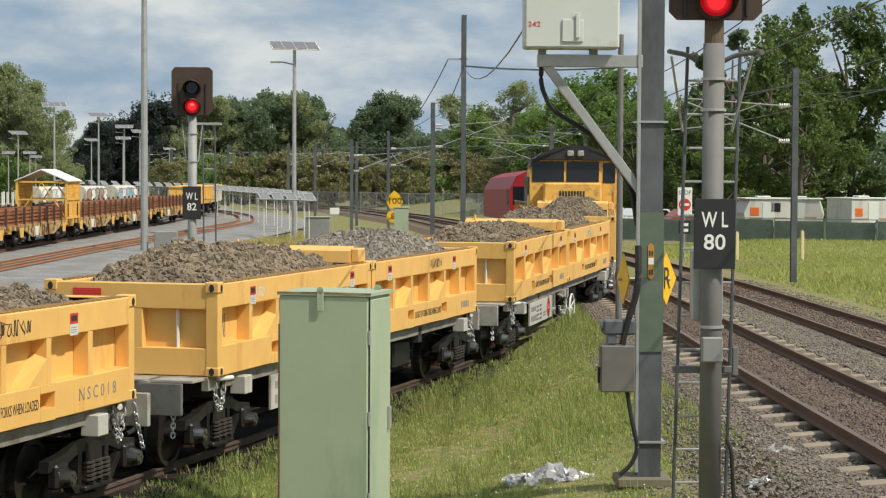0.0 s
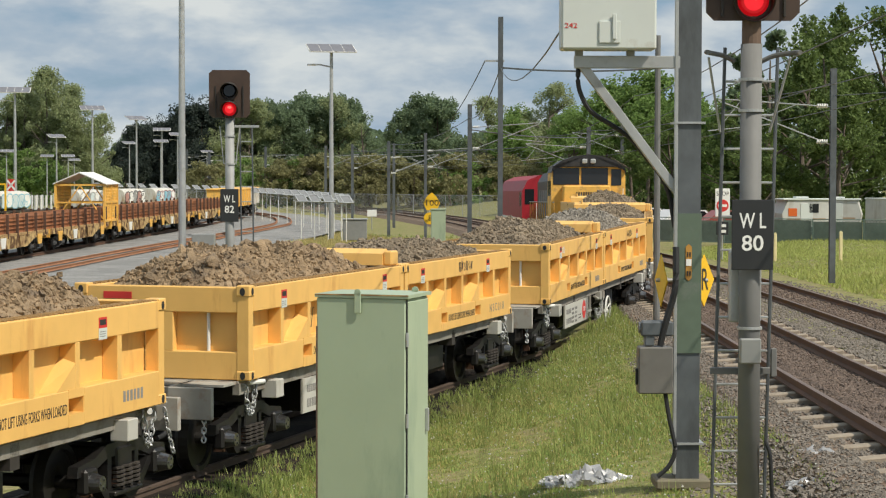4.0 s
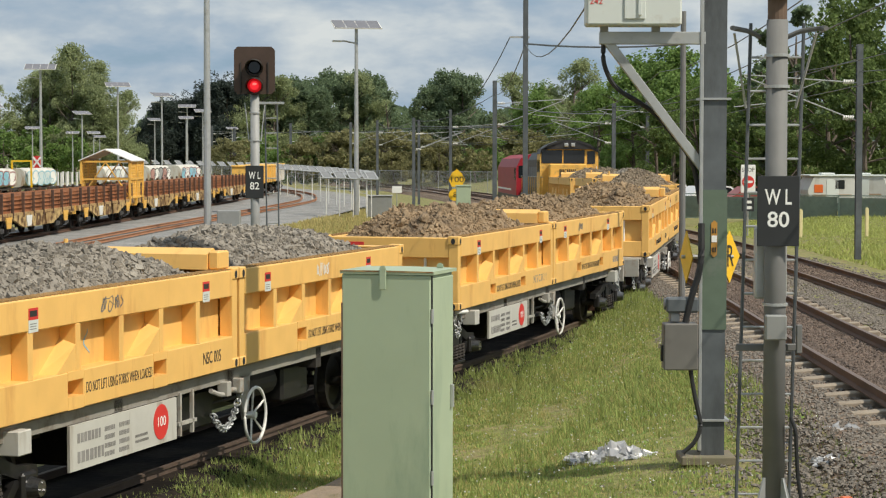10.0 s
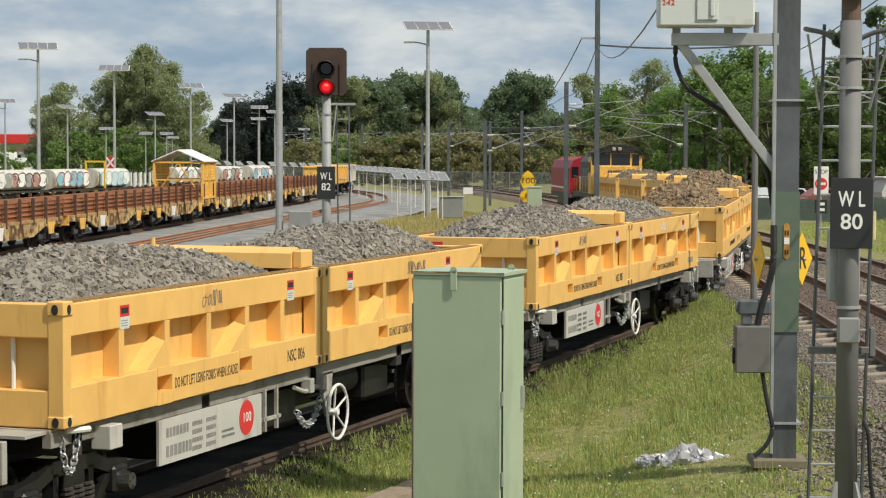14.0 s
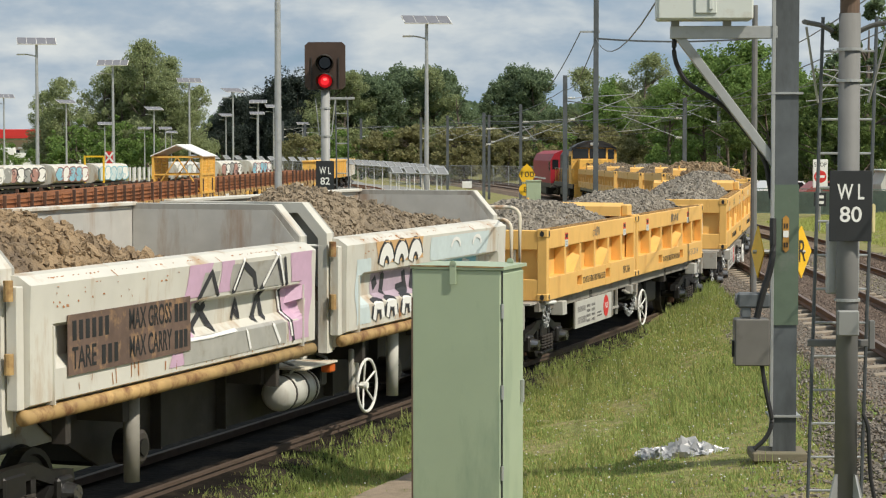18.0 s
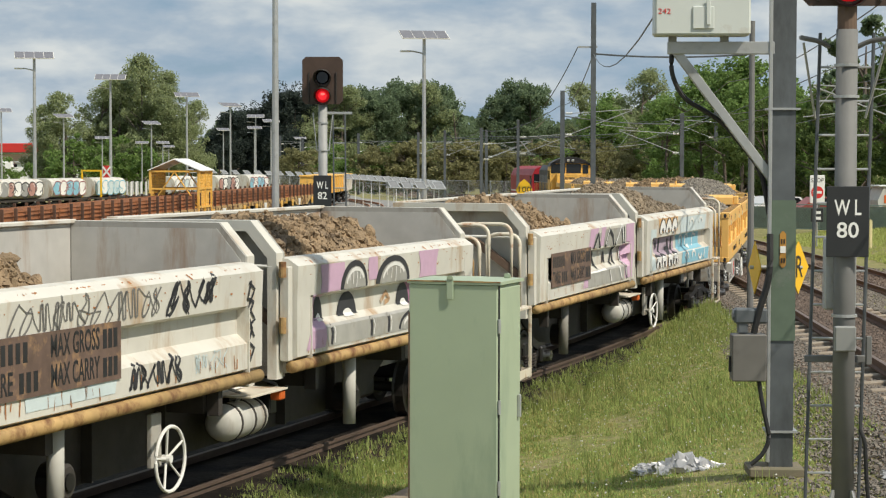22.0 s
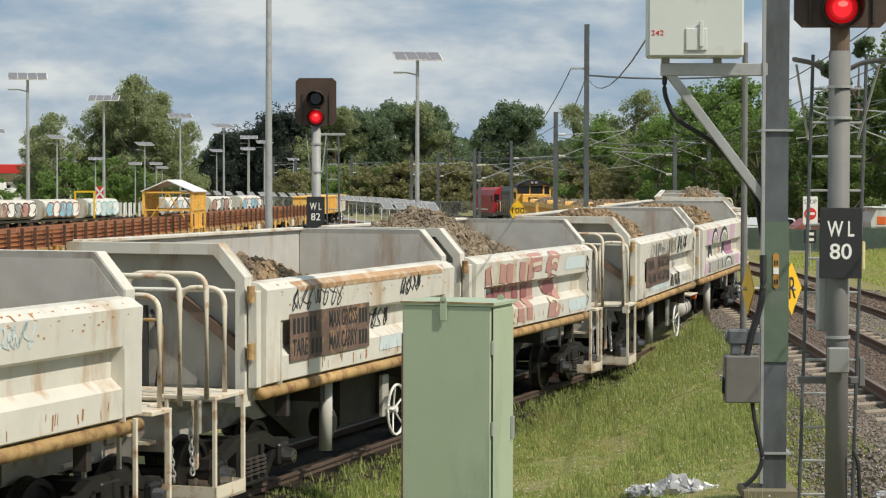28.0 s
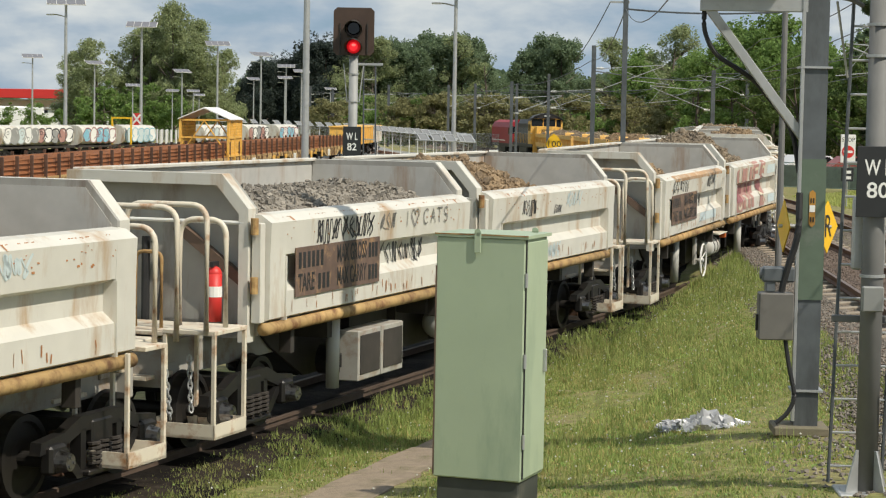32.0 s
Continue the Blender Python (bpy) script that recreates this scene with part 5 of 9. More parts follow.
    part("brake_cylinder", bm, BOGIE, w)
    return w


HOP_PROFILE = [(1.00, 2.60), (1.14, 2.585), (1.27, 2.50), (1.25, 2.12), (1.12, 2.07), (1.12, 1.80), (1.25, 1.69), (1.25, 1.40), (1.12, 1.34), (1.00, 1.34)]
HOP_FLAT = [(1.00, 2.60), (1.14, 2.585), (1.27, 2.50), (1.255, 2.12), (1.255, 2.07), (1.255, 1.80), (1.255, 1.69), (1.25, 1.40), (1.12, 1.34), (1.00, 1.34)]


def door_surface(profile, y_mid):
    """Maps (along, height) to a place just outside a door's outer face."""
    face = profile[1:8]

    def surf(y, v):
        z = min(max(v, 1.42), 2.56)
        for (xa, za), (xb, zb) in zip(face, face[1:]):
            if zb <= z <= za:
                k = (za - z) / (za - zb) if za != zb else 0
                return (xa + (xb - xa) * k + 0.006, y_mid + y, z + 0.003)
        return (face[-1][0] + 0.006, y_mid + y, z)
    return surf


GRAFFITI = {
    "pink": material("pink_spray_paint", (0.56, 0.37, 0.50), 0.6, vary=0.1),
    "black": material("black_spray_paint", (0.035, 0.035, 0.04), 0.6, vary=0.2),
    "grey": material("grey_spray_paint", (0.30, 0.30, 0.29), 0.6, vary=0.15),
    "white": material("white_spray_paint", (0.78, 0.77, 0.74), 0.6, vary=0.05),
    "blue": material("blue_spray_paint", (0.23, 0.47, 0.58), 0.6, vary=0.15),
    "pale_blue": material("faded_blue_spray_paint", (0.55, 0.63, 0.64), 0.6, vary=0.1),
    "maroon": material("maroon_spray_and_shade", (0.27, 0.10, 0.105), 0.6, vary=0.15),
    "pale_rose": material("faded_rose_spray_paint", (0.43, 0.235, 0.20), 0.6, vary=0.15),
    "faded": material("faded_black_spray_paint", (0.17, 0.165, 0.155), 0.6, vary=0.25),
    "silver": material("silver_spray_paint", (0.40, 0.39, 0.36), 0.45, 0.1, vary=0.2, grain=4, stain=(0.30, 0.27, 0.22), stain_amount=0.35, stain_scale=3),
    "mauve": material("mauve_spray_paint", (0.42, 0.33, 0.40), 0.6, vary=0.15),
    "magenta": material("magenta_spray_paint", (0.33, 0.16, 0.25), 0.6, vary=0.15),
    "cream": material("cream_spray_paint", (0.62, 0.55, 0.42), 0.6, vary=0.1),
    "rust": material("rusty_paint_edge", (0.42, 0.26, 0.14), 0.8, vary=0.3, stain=(0.55, 0.50, 0.42), stain_amount=0.5, stain_scale=6),
    "orange": material("orange_spray_paint", (0.62, 0.38, 0.18), 0.6, vary=0.1),
}
RUST_RUN = material("rust_runs", (0.36, 0.16, 0.06), 0.8, vary=0.25)


def patch(bm, surf, y0, y1, v0, v1, lean=0.0, n=14, wob=0.04, seed=0):
    """A sprayed area with wavy upright edges, laid on a door."""
    rng = random.Random(seed)
    p1, p2 = rng.uniform(0, 6), rng.uniform(0, 6)
    prev = None
    m = 4
    for i in range(n + 1):
        v = v0 + (v1 - v0) * i / n
        a = y0 + lean * (v - v0) + wob * math.sin(p1 + (v - v0) * 9)
        b = y1 + lean * (v - v0) + wob * math.sin(p2 + (v - v0) * 8)
        row = [bm.verts.new(surf(a + (b - a) * j / m, v)) for j in range(m + 1)]
        if prev:
            for j in range(m):
                bm.faces.new((prev[j], prev[j + 1], row[j + 1], row[j]))
        prev = row


def blob(surf, y, v, ry, rv, rng, n=14):
    """Rows and rim of a rounded sprayed shape."""
    p, q = rng.uniform(0, 6), rng.uniform(0, 6)
    rows, left, right = [], [], []
    for i in range(n + 1):
        s = -math.cos(math.pi * i / n)
        h = ry * max(0.0, 1 - s * s) ** 0.38
        a = y - h * (1 + 0.16 * math.sin(p + i * 0.9)) + 0.12 * ry * s
        b = y + h * (1 + 0.16 * math.sin(q + i * 0.8)) + 0.12 * ry * s
        rows.append((a, b, v + rv * s))
        left.append((a, v + rv * s))
        right.append((b, v + rv * s))
    return rows, left + right[::-1] + left[:2]


def lettershapes(body, surf, y0, count, w, colours, seed, v0=1.45, v1=2.52):
    """Fat sprayed letters: rounded fills, thick outlines, inner holes and highlights."""
    rng = random.Random(seed)

    def lift(d):
        def at(y, v):
            p = surf(y, v)
            return (p[0] + d, p[1], p[2] + d * 0.4)
        return at
    line, shine = colours[-1], colours[-2]
    vm, rv = (v0 + v1) / 2, (v1 - v0) / 2
    for i in range(count):
        a = y0 + (i + 0.5) * w
        rows, rim = blob(surf, a, vm + rng.uniform(-0.06, 0.06) * rv, w * 0.60, rv * rng.uniform(0.86, 0.98), rng)
        bm = B()
        prev = None
        for p, q, v in rows:
            row = [bm.verts.new(lift(0.0015 * (i % 2))(p + (q - p) * k / 4, v)) for k in range(5)]
            if prev:
                for k in range(4):
                    bm.faces.new((prev[k], prev[k + 1], row[k + 1], row[k]))
            prev = row
        part("sprayed_fill", bm, GRAFFITI[colours[i % (len(colours) - 2)]], body)
        bm = B()
        ribbon(bm, rim, 0.085 * w, lift(0.004))
        _, hole = blob(surf, a + rng.uniform(-0.1, 0.1) * w, vm + rng.choice((-0.38, 0.36)) * rv, w * 0.16, rv * rng.uniform(0.18, 0.3), rng, 8)
        if rng.random() < 0.45:
            ribbon(bm, hole, 0.07 * w, lift(0.004))
        s = rng.choice((-1, 1))
        ribbon(bm, [(a + s * w * (0.1 + 0.35 * math.sin(t * 2.2)), vm - s * rv * 0.1 + rv * 0.62 * (t - 0.5)) for t in np.linspace(0, 1, 9)], 0.08 * w, lift(0.004))
        part("sprayed_outline", bm, GRAFFITI[line], body)
        bm = B()
        ribbon(bm, [(a + w * (0.12 + 0.24 * math.cos(t)), vm + rv * (0.25 + 0.42 * math.sin(t))) for t in np.linspace(0.1, 1.7, 8)], 0.05 * w, lift(0.007))
        part("sprayed_highlight", bm, GRAFFITI[shine], body)


def fill_area(body, surf, y0, y1, v0, v1, paint, lean=0.0, seed=0, wob=0.04, lift=0.0):
    bm = B()
    patch(bm, lambda y, v: (surf(y, v)[0] + lift, surf(y, v)[1], surf(y, v)[2] + lift * 0.4), y0, y1, v0, v1, lean, n=24, wob=wob, seed=seed)
    return part("sprayed_fill", bm, GRAFFITI[paint], body)


def dome(body, surf, y, v0, ry, rv, paint, lift=0.0, n=18):
    """A half-round sprayed area standing on a level line."""
    bm = B()
    prev = None
    for i in range(n + 1):
        t = i / n
        h = ry * math.sqrt(max(0.0, 1 - t * t))
        row = []
        for k in range(9):
            p = surf(y - h + 2 * h * k / 8, v0 + rv * t)
            row.append(bm.verts.new((p[0] + lift, p[1], p[2] + lift * 0.4)))
        if prev:
            for k in range(8):
                bm.faces.new((prev[k], prev[k + 1], row[k + 1], row[k]))
        prev = row
    return part("sprayed_fill", bm, GRAFFITI[paint], body)


def throw_up(door, surf, seed):
    """Silver and black letters between pink fields, beside the data plate."""
    fill_area(door, surf, -0.62, -0.08, 1.45, 2.50, "pink", 0.5, seed, 0.03)
    fill_area(door, surf, 0.62, 0.95, 2.16, 2.5, "pink", 0.1, seed + 1)
    fill_area(door, surf, 2.55, 3.2, 1.45, 2.5, "pink", 0.1, seed + 2)
    fill_area(door, surf, -0.30, 2.45, 1.44, 1.72, "silver", 0.0, seed + 3, 0.05, 0.003)
    fill_area(door, surf, 0.95, 2.45, 2.14, 2.45, "silver", 0.05, seed + 4, 0.05, 0.003)
    fill_area(door, surf, 0.15, 0.55, 2.14, 2.4, "silver", 0.3, seed + 5, 0.03, 0.003)
    for pts, w in (([(0.1, 2.12), (0.42, 2.40), (0.60, 2.12)], 0.07), ([(0.98, 2.12), (1.25, 2.44), (1.55, 2.30), (1.62, 2.12)], 0.09), ([(1.75, 2.12), (2.2, 2.46), (2.4, 2.12)], 0.07), ([(2.42, 2.46), (2.72, 1.44)], 0.06)):
        fat_stroke(door, surf, pts, w, "black", lift=0.006)
    for pts, w in (([(0.12, 1.78), (0.52, 2.05)], 0.09), ([(0.3, 2.06), (0.66, 1.76)], 0.09), ([(1.22, 1.82), (1.32, 2.04), (1.42, 1.82), (1.24, 1.94)], 0.06), ([(1.75, 1.76), (1.95, 2.06), (2.06, 1.76)], 0.09)):
        fat_stroke(door, surf, pts, w, "black", lift=0.002)
    for pts, w in (([(1.0, 2.16), (1.28, 2.5)], 0.04), ([(1.8, 2.16), (2.24, 2.52), (2.5, 2.0), (2.66, 1.5)], 0.05), ([(-0.2, 1.7), (0.4, 1.69), (1.1, 1.71)], 0.035), ([(1.35, 1.7), (1.45, 1.46)], 0.05), ([(2.1, 1.7), (2.3, 1.46)], 0.06)):
        fat_stroke(door, surf, pts, w, "white", lift=0.010)


def blue_piece(door, surf, seed):
    """White black-edged letters that turn to blue along the door."""
    fill_area(door, surf, -3.12, -2.6, 1.45, 2.3, "pale_blue", 0.0, seed)
    fill_area(door, surf, -2.35, -0.5, 2.2, 2.5, "orange", 0.0, seed + 1, 0.06)
    fill_area(door, surf, -2.25, -0.35, 1.72, 2.11, "mauve", 0.05, seed + 2)
    fill_area(door, surf, -0.15, 2.3, 1.72, 2.11, "blue", 0.1, seed + 3)
    fill_area(door, surf, -0.2, 2.45, 2.13, 2.46, "pale_blue", 0.1, seed + 4)
    fill_area(door, surf, 0.0, 2.85, 1.44, 1.7, "blue", 0.15, seed + 5)
    for y in (-2.0, -1.42, -0.85):
        fat_stroke(door, surf, bow(y, 2.14, 0.2, 0.24, 170, 20), 0.17, "white", "black", 0.05, 0.004)
    for y in (-2.45, -1.95, -1.35, -0.8):
        fat_stroke(door, surf, [(y, 1.47), (y + 0.06, 1.66), (y + 0.30, 1.64), (y + 0.33, 1.48)], 0.11, "white", "black", 0.05, 0.004)
    for pts in ([(-1.9, 1.78), (-1.8, 2.06)], [(-1.3, 1.8), (-0.95, 1.82), (-1.0, 2.04)], [(-0.7, 1.76), (-0.6, 2.06)], [(-2.2, 1.9), (-2.05, 1.98)]):
        fat_stroke(door, surf, pts, 0.14, "black", lift=0.002)
    for pts in (bow(0.35, 1.92, 0.14, 0.14, 200, -40), bow(0.95, 1.92, 0.16, 0.15, 20, 330), [(1.5, 1.78), (1.62, 2.05), (1.95, 2.0)], bow(0.5, 1.58, 0.16, 0.10, 200, -20), bow(1.2, 1.58, 0.18, 0.10, 200, -20), bow(1.9, 1.58, 0.18, 0.10, 170, 360), [(2.3, 1.48), (2.45, 1.68)], bow(0.9, 2.28, 0.2, 0.12, 180, 0), bow(1.9, 2.28, 0.2, 0.12, 180, 0)):
        fat_stroke(door, surf, pts, 0.055, "white", lift=0.007)


def pink_piece(door, surf, seed):
    """Pink fields with silver half-round letters edged in black, white drips and dark eyes."""
    fill_area(door, surf, -3.1, -2.55, 1.45, 2.12, "pink", 0.3, seed)
    fill_area(door, surf, -2.75, -1.95, 2.13, 2.48, "pink", 0.2, seed + 1, 0.06)
    fill_area(door, surf, -1.05, -0.75, 2.2, 2.5, "pink", 0.1, seed + 2)
    fill_area(door, surf, 0.95, 1.75, 2.13, 2.5, "pink", 0.0, seed + 3, 0.06)
    fill_area(door, surf, 0.75, 2.1, 1.74, 2.1, "magenta", -0.2, seed + 4)
    fill_area(door, surf, 1.9, 2.6, 1.45, 1.71, "pink", 0.0, seed + 5)
    fill_area(door, surf, -2.45, 1.8, 1.44, 1.72, "silver", 0.0, seed + 6, 0.05, 0.002)
    for y, r in ((-1.55, 0.48), (-0.1, 0.66)):
        dome(door, surf, y, 2.13, r, 0.36, "black", 0.002)
        dome(door, surf, y + 0.02, 2.13, r * 0.80, 0.28, "silver", 0.004)
        fat_stroke(door, surf, bow(y + 0.02, 2.15, r * 0.66, 0.22, 168, 25), 0.05, "white", lift=0.007)
        for k in range(4):
            fat_stroke(door, surf, [(y - r * 0.4 + k * r * 0.26, 2.33), (y - r * 0.4 + k * r * 0.26, 2.33 - 0.05 * (2 + k % 3))], 0.025, "white", lift=0.009)
    for y, w in ((-2.5, 0.16), (-1.5, 0.34), (0.62, 0.26)):
        dome(door, surf, y, 1.78, w, 0.30, "black", 0.002)
        dome(door, surf, y + 0.02, 1.76, w * 0.5, 0.10, "white", 0.004)
    fat_stroke(door, surf, [(-0.25, 1.86), (-0.05, 1.98), (0.1, 1.88), (-0.1, 1.84)], 0.07, "rust", lift=0.003)
    for y in (-2.35, -0.95, -0.30):
        fat_stroke(door, surf, [(y, 1.71), (y + 0.05, 1.6), (y + 0.02, 1.46)], 0.07, "black", lift=0.005)
        fat_stroke(door, surf, [(y + 0.09, 1.70), (y + 0.14, 1.6), (y + 0.11, 1.47)], 0.03, "white", lift=0.007)
    dome(door, surf, 0.75, 1.46, 0.62, 0.25, "black", 0.004)
    dome(door, surf, 0.72, 1.46, 0.52, 0.20, "silver", 0.006)
    fat_stroke(door, surf, bow(0.72, 1.47, 0.42, 0.15, 160, 20), 0.05, "white", lift=0.009)


def rose_letters(door, surf, seed):
    """Four broad faded letters, the shade of the recessed band laid over them in maroon."""
    letters = (
        ([(-2.85, 2.42), (-2.72, 1.48), (-2.15, 1.52), (-2.05, 2.44)],),
        ([(-1.7, 2.44), (-1.75, 1.46)], [(-1.0, 2.44), (-1.05, 1.46)], [(-1.7, 1.95), (-1.0, 1.95)]),
        ([(-0.55, 1.46), (-0.5, 2.42), (0.12, 2.42)], [(-0.5, 1.95), (0.0, 1.95)]),
        (bow(0.85, 2.2, 0.34, 0.22, 40, 270) + bow(0.85, 1.74, 0.36, 0.24, 90, -140),),
    )
    for k, strokes in enumerate(letters):
        for pts in strokes:
            fat_stroke(door, surf, pts, 0.34, "pale_rose", lift=0.001 * k)
            # maroon overlay: recess shade painted onto the letters
            inner = [p for p in dense(pts, 0.03) if 1.80 < p[1] < 2.05]
            if len(inner) > 2 and inner[-1][1] != inner[0][1]:
                fat_stroke(door, surf, inner, 0.33, "maroon", lift=0.007)
    for pts in (bow(-2.45, 1.62, 0.25, 0.12, 200, 340), bow(-1.35, 1.6, 0.2, 0.12, 90, 250), bow(0.85, 1.62, 0.24, 0.12, 150, -60), [(-2.75, 2.4), (-2.6, 2.1)], [(-0.45, 2.36), (0.05, 2.38)], bow(0.85, 2.28, 0.22, 0.12, 150, 20)):
        fat_stroke(door, surf, pts, 0.07, "cream", lift=0.012)
    fill_area(door, surf, 1.6, 2.9, 2.2, 2.42, "pale_blue", 0.0, seed)
    fill_area(door, surf, 1.9, 3.1, 1.45, 1.66, "pale_blue", 0.0, seed + 1)


def door_writing(door, surf, style, seed):
    """Sprayed tags on the plainer doors."""
    def tag(y0, y1, v, h, w, paint, k):
        tags("sprayed_tag", door, GRAFFITI[paint], surf, y0, y1, v, h, w, seed + k)
    if style == "bold_tag":
        tag(0.95, 2.1, 2.32, 0.34, 0.055, "black", 1)
        tag(-2.3, 0.7, 2.32, 0.30, 0.03, "faded", 2)
        tag(0.1, 1.4, 1.57, 0.26, 0.045, "black", 3)
        tag(1.6, 2.4, 1.58, 0.2, 0.02, "pale_blue", 4)
        fill_area(door, surf, -2.0, -0.2, 1.46, 1.62, "pale_blue", 0.0, seed)
    elif style == "rusty":
        tag(-2.7, -1.1, 2.34, 0.28, 0.028, "black", 1)
        tag(1.1, 2.0, 2.36, 0.26, 0.035, "black", 2)
        tag(0.1, 1.1, 1.94, 0.26, 0.03, "black", 3)
        fill_area(door, surf, 0.3, 2.2, 1.5, 1.68, "pale_blue", 0.1, seed)
        fill_area(door, surf, -2.6, 2.8, 2.44, 2.56, "rust", 0.0, seed + 1, 0.1)
    elif style == "hearted":
        tag(-2.15, -0.35, 2.34, 0.28, 0.03, "black", 1)
        tag(-0.1, 0.5, 2.36, 0.2, 0.022, "faded", 2)
        tag(-0.05, 1.9, 1.92, 0.28, 0.03, "black", 3)
        for pts in ([(0.86, 2.26), (0.86, 2.46)], bow(1.08, 2.40, 0.07, 0.07, 0, 180, 6) + [(1.15, 2.24)], bow(1.22, 2.40, 0.07, 0.07, 180, 0, 6) + [(1.15, 2.24)],
                    bow(1.58, 2.36, 0.1, 0.1, 50, 310), [(1.76, 2.26), (1.85, 2.46), (1.94, 2.26)], [(1.80, 2.34), (1.90, 2.34)], [(2.0, 2.46), (2.2, 2.46)], [(2.1, 2.46), (2.1, 2.26)], bow(2.36, 2.41, 0.07, 0.05, 30, 270, 6) + bow(2.36, 2.31, 0.07, 0.05, 90, -150, 6)):
            fat_stroke(door, surf, pts, 0.02, "faded", lift=0.004)
    elif style == "small_tag":
        tag(-2.0, -1.3, 2.30, 0.24, 0.025, "black", 1)
        tag(-2.3, 0.2, 1.56, 0.2, 0.05, "pale_blue", 2)
        tag(0.4, 1.4, 2.36, 0.22, 0.04, "pale_blue", 3)
        tag(-0.3, 0.1, 2.22, 0.14, 0.02, "black", 4)
    else:
        tag(-2.2, 2.0, 2.36, 0.22, 0.018, "faded", 1)
        tag(-0.4, 2.2, 1.55, 0.22, 0.05, "pale_blue", 2)


def tip_body(w, yc, style, seed):
    """One side-tipping body: end walls, tall back wall, stepped side door, hinge tube."""
    rng = random.Random(seed)
    half = 3.42
    bm = B()
    box(bm, -1.28, -1.22, yc - half, yc + half, 1.2, 3.02, 0.01)
    body = part("tipping_body", bm, WHITE_HOPPER, w)
    bm = B()
    box(bm, -1.2195, -1.212, yc - half + 0.06, yc + half - 0.06, 1.5, 2.98)
    part("back_lining", bm, GREY_INSIDE, body)
    bm = B()
    box(bm, -1.32, -1.16, yc - half, yc + half, 3.02, 3.07, 0.01)
    part("back_rim", bm, WHITE_HOPPER, body)
    bm = B()
    box(bm, -1.22, 1.10, yc - half, yc + half, 1.20, 1.36)
    part("floor", bm, GREY_INSIDE, body)
    for sy in (-1, 1):
        y = yc + sy * half
        prof = [(-1.28, 1.16), (1.06, 1.16), (1.06, 2.66), (0.72, 3.05), (-1.28, 3.05)]
        bm = B()
        a, b = sorted((y, y - sy * 0.05))
        prism(bm, prof, a, b, "y")
        ew = part("end_wall", bm, END_GREY, body)
        # flange round the end wall
        bm = B()
        rim = [(1.06, 1.14), (1.06, 2.66), (0.72, 3.05), (-1.28, 3.05)]
        inn = [(0.94, 1.14), (0.94, 2.60), (0.66, 2.92), (-1.28, 2.92)]
        a, b = sorted((y, y + sy * 0.2))
        for p, q, r, s in zip(rim, rim[1:], inn, inn[1:]):
            lo = [bm.verts.new((k[0], a, k[1])) for k in (p, q, s, r)]
            hi = [bm.verts.new((k[0], b, k[1])) for k in (p, q, s, r)]
            bm.faces.new(lo)
            bm.faces.new(hi[::-1])
            for i in range(4):
                bm.faces.new((lo[i], lo[(i + 1) % 4], hi[(i + 1) % 4], hi[i]))
        bmesh.ops.recalc_face_normals(bm, faces=bm.faces[:])
        part("end_flange", bm, WHITE_HOPPER, ew)
        bm = B()
        a, b = sorted((y - sy * 0.052, y - sy * 0.058))
        prism(bm, [(-1.2, 1.4), (1.0, 1.4), (1.0, 2.62), (0.70, 2.98), (-1.2, 2.98)], a, b, "y")
        part("end_lining", bm, GREY_INSIDE, ew)
        bm = B()
        a, b = sorted((y + sy * 0.03, y + sy * 0.13))
        m = pose(0.55, 0, 2.12, 0, 36, 0)
        box(bm, -0.55, 0.55, a, b, -0.06, 0.06, 0.0, m)
        part("brace", bm, NECK_BROWN, ew)
        bm = B()
        rod(bm, (-0.3, y + sy * 0.08, 1.2), (-0.3, y + sy * 0.08, 2.3), 0.05, seg=8)
        tube(bm, arc([(-0.2, y + sy * 0.1, 2.25), (-0.05, y + sy * 0.12, 1.9), (-0.15, y + sy * 0.1, 1.25)], 0.2), 0.022)
        part("hose", bm, BLACK, ew)
        bm = B()
        rod(bm, (-0.9, y + sy * 0.18, 2.5), (1.0, y + sy * 0.18, 2.5), 0.022, seg=8)
        part("cross_pipe", bm, WAGON_WHITE, ew)
    # side door
    d0, d1 = yc - half - 0.02, yc + half - 0.02
    cols = [(d0, d0 + 0.42, HOP_FLAT), (d0 + 0.42, d1 - 0.40, HOP_PROFILE), (d1 - 0.40, d1, HOP_FLAT)]
    door = None
    for a, b, prof in cols:
        bm = B()
        prism(bm, prof, a, b, "y")
        p = part("side_door" if door is None else "door_panel", bm, WHITE_HOPPER, body if door is None else door)
        door = door or p
    for yy in (d0 + 0.42, d1 - 0.40):
        bm = B()
        prism(bm, [(1.11, 2.10), (1.275, 2.10), (1.275, 1.36), (1.11, 1.36)], yy - 0.012, yy + 0.012, "y")
        part("stiffener", bm, WHITE_HOPPER, door)
    bm = B()
    rod(bm, (1.20, d0 - 0.05, 1.285), (1.20, d1 + 0.02, 1.285), 0.075, seg=14)
    part("hinge_tube", bm, RUST_TUBE, body, "rusty cream hinge tube", smooth=True)
    bm = B()
    box(bm, 1.08, 1.2, d0 - 0.13, d0 - 0.01, 1.36, 2.5, 0.01)
    part("door_post", bm, WHITE_HOPPER, body)
    for z in (1.75, 2.42):
        bm = B()
        rod(bm, (1.14, d0 - 0.18, z - 0.05), (1.14, d0 - 0.18, z + 0.14), 0.045, seg=10)
        part("latch", bm, RUST_TUBE, body)
    for yy in (-half + 0.85, half - 0.95):
        bm = B()
        box(bm, 1.0, 1.16, yc + yy - 0.05, yc + yy + 0.05, 0.92, 1.25, 0.008)
        part("hinge_bracket", bm, UNDER_DARK, body)
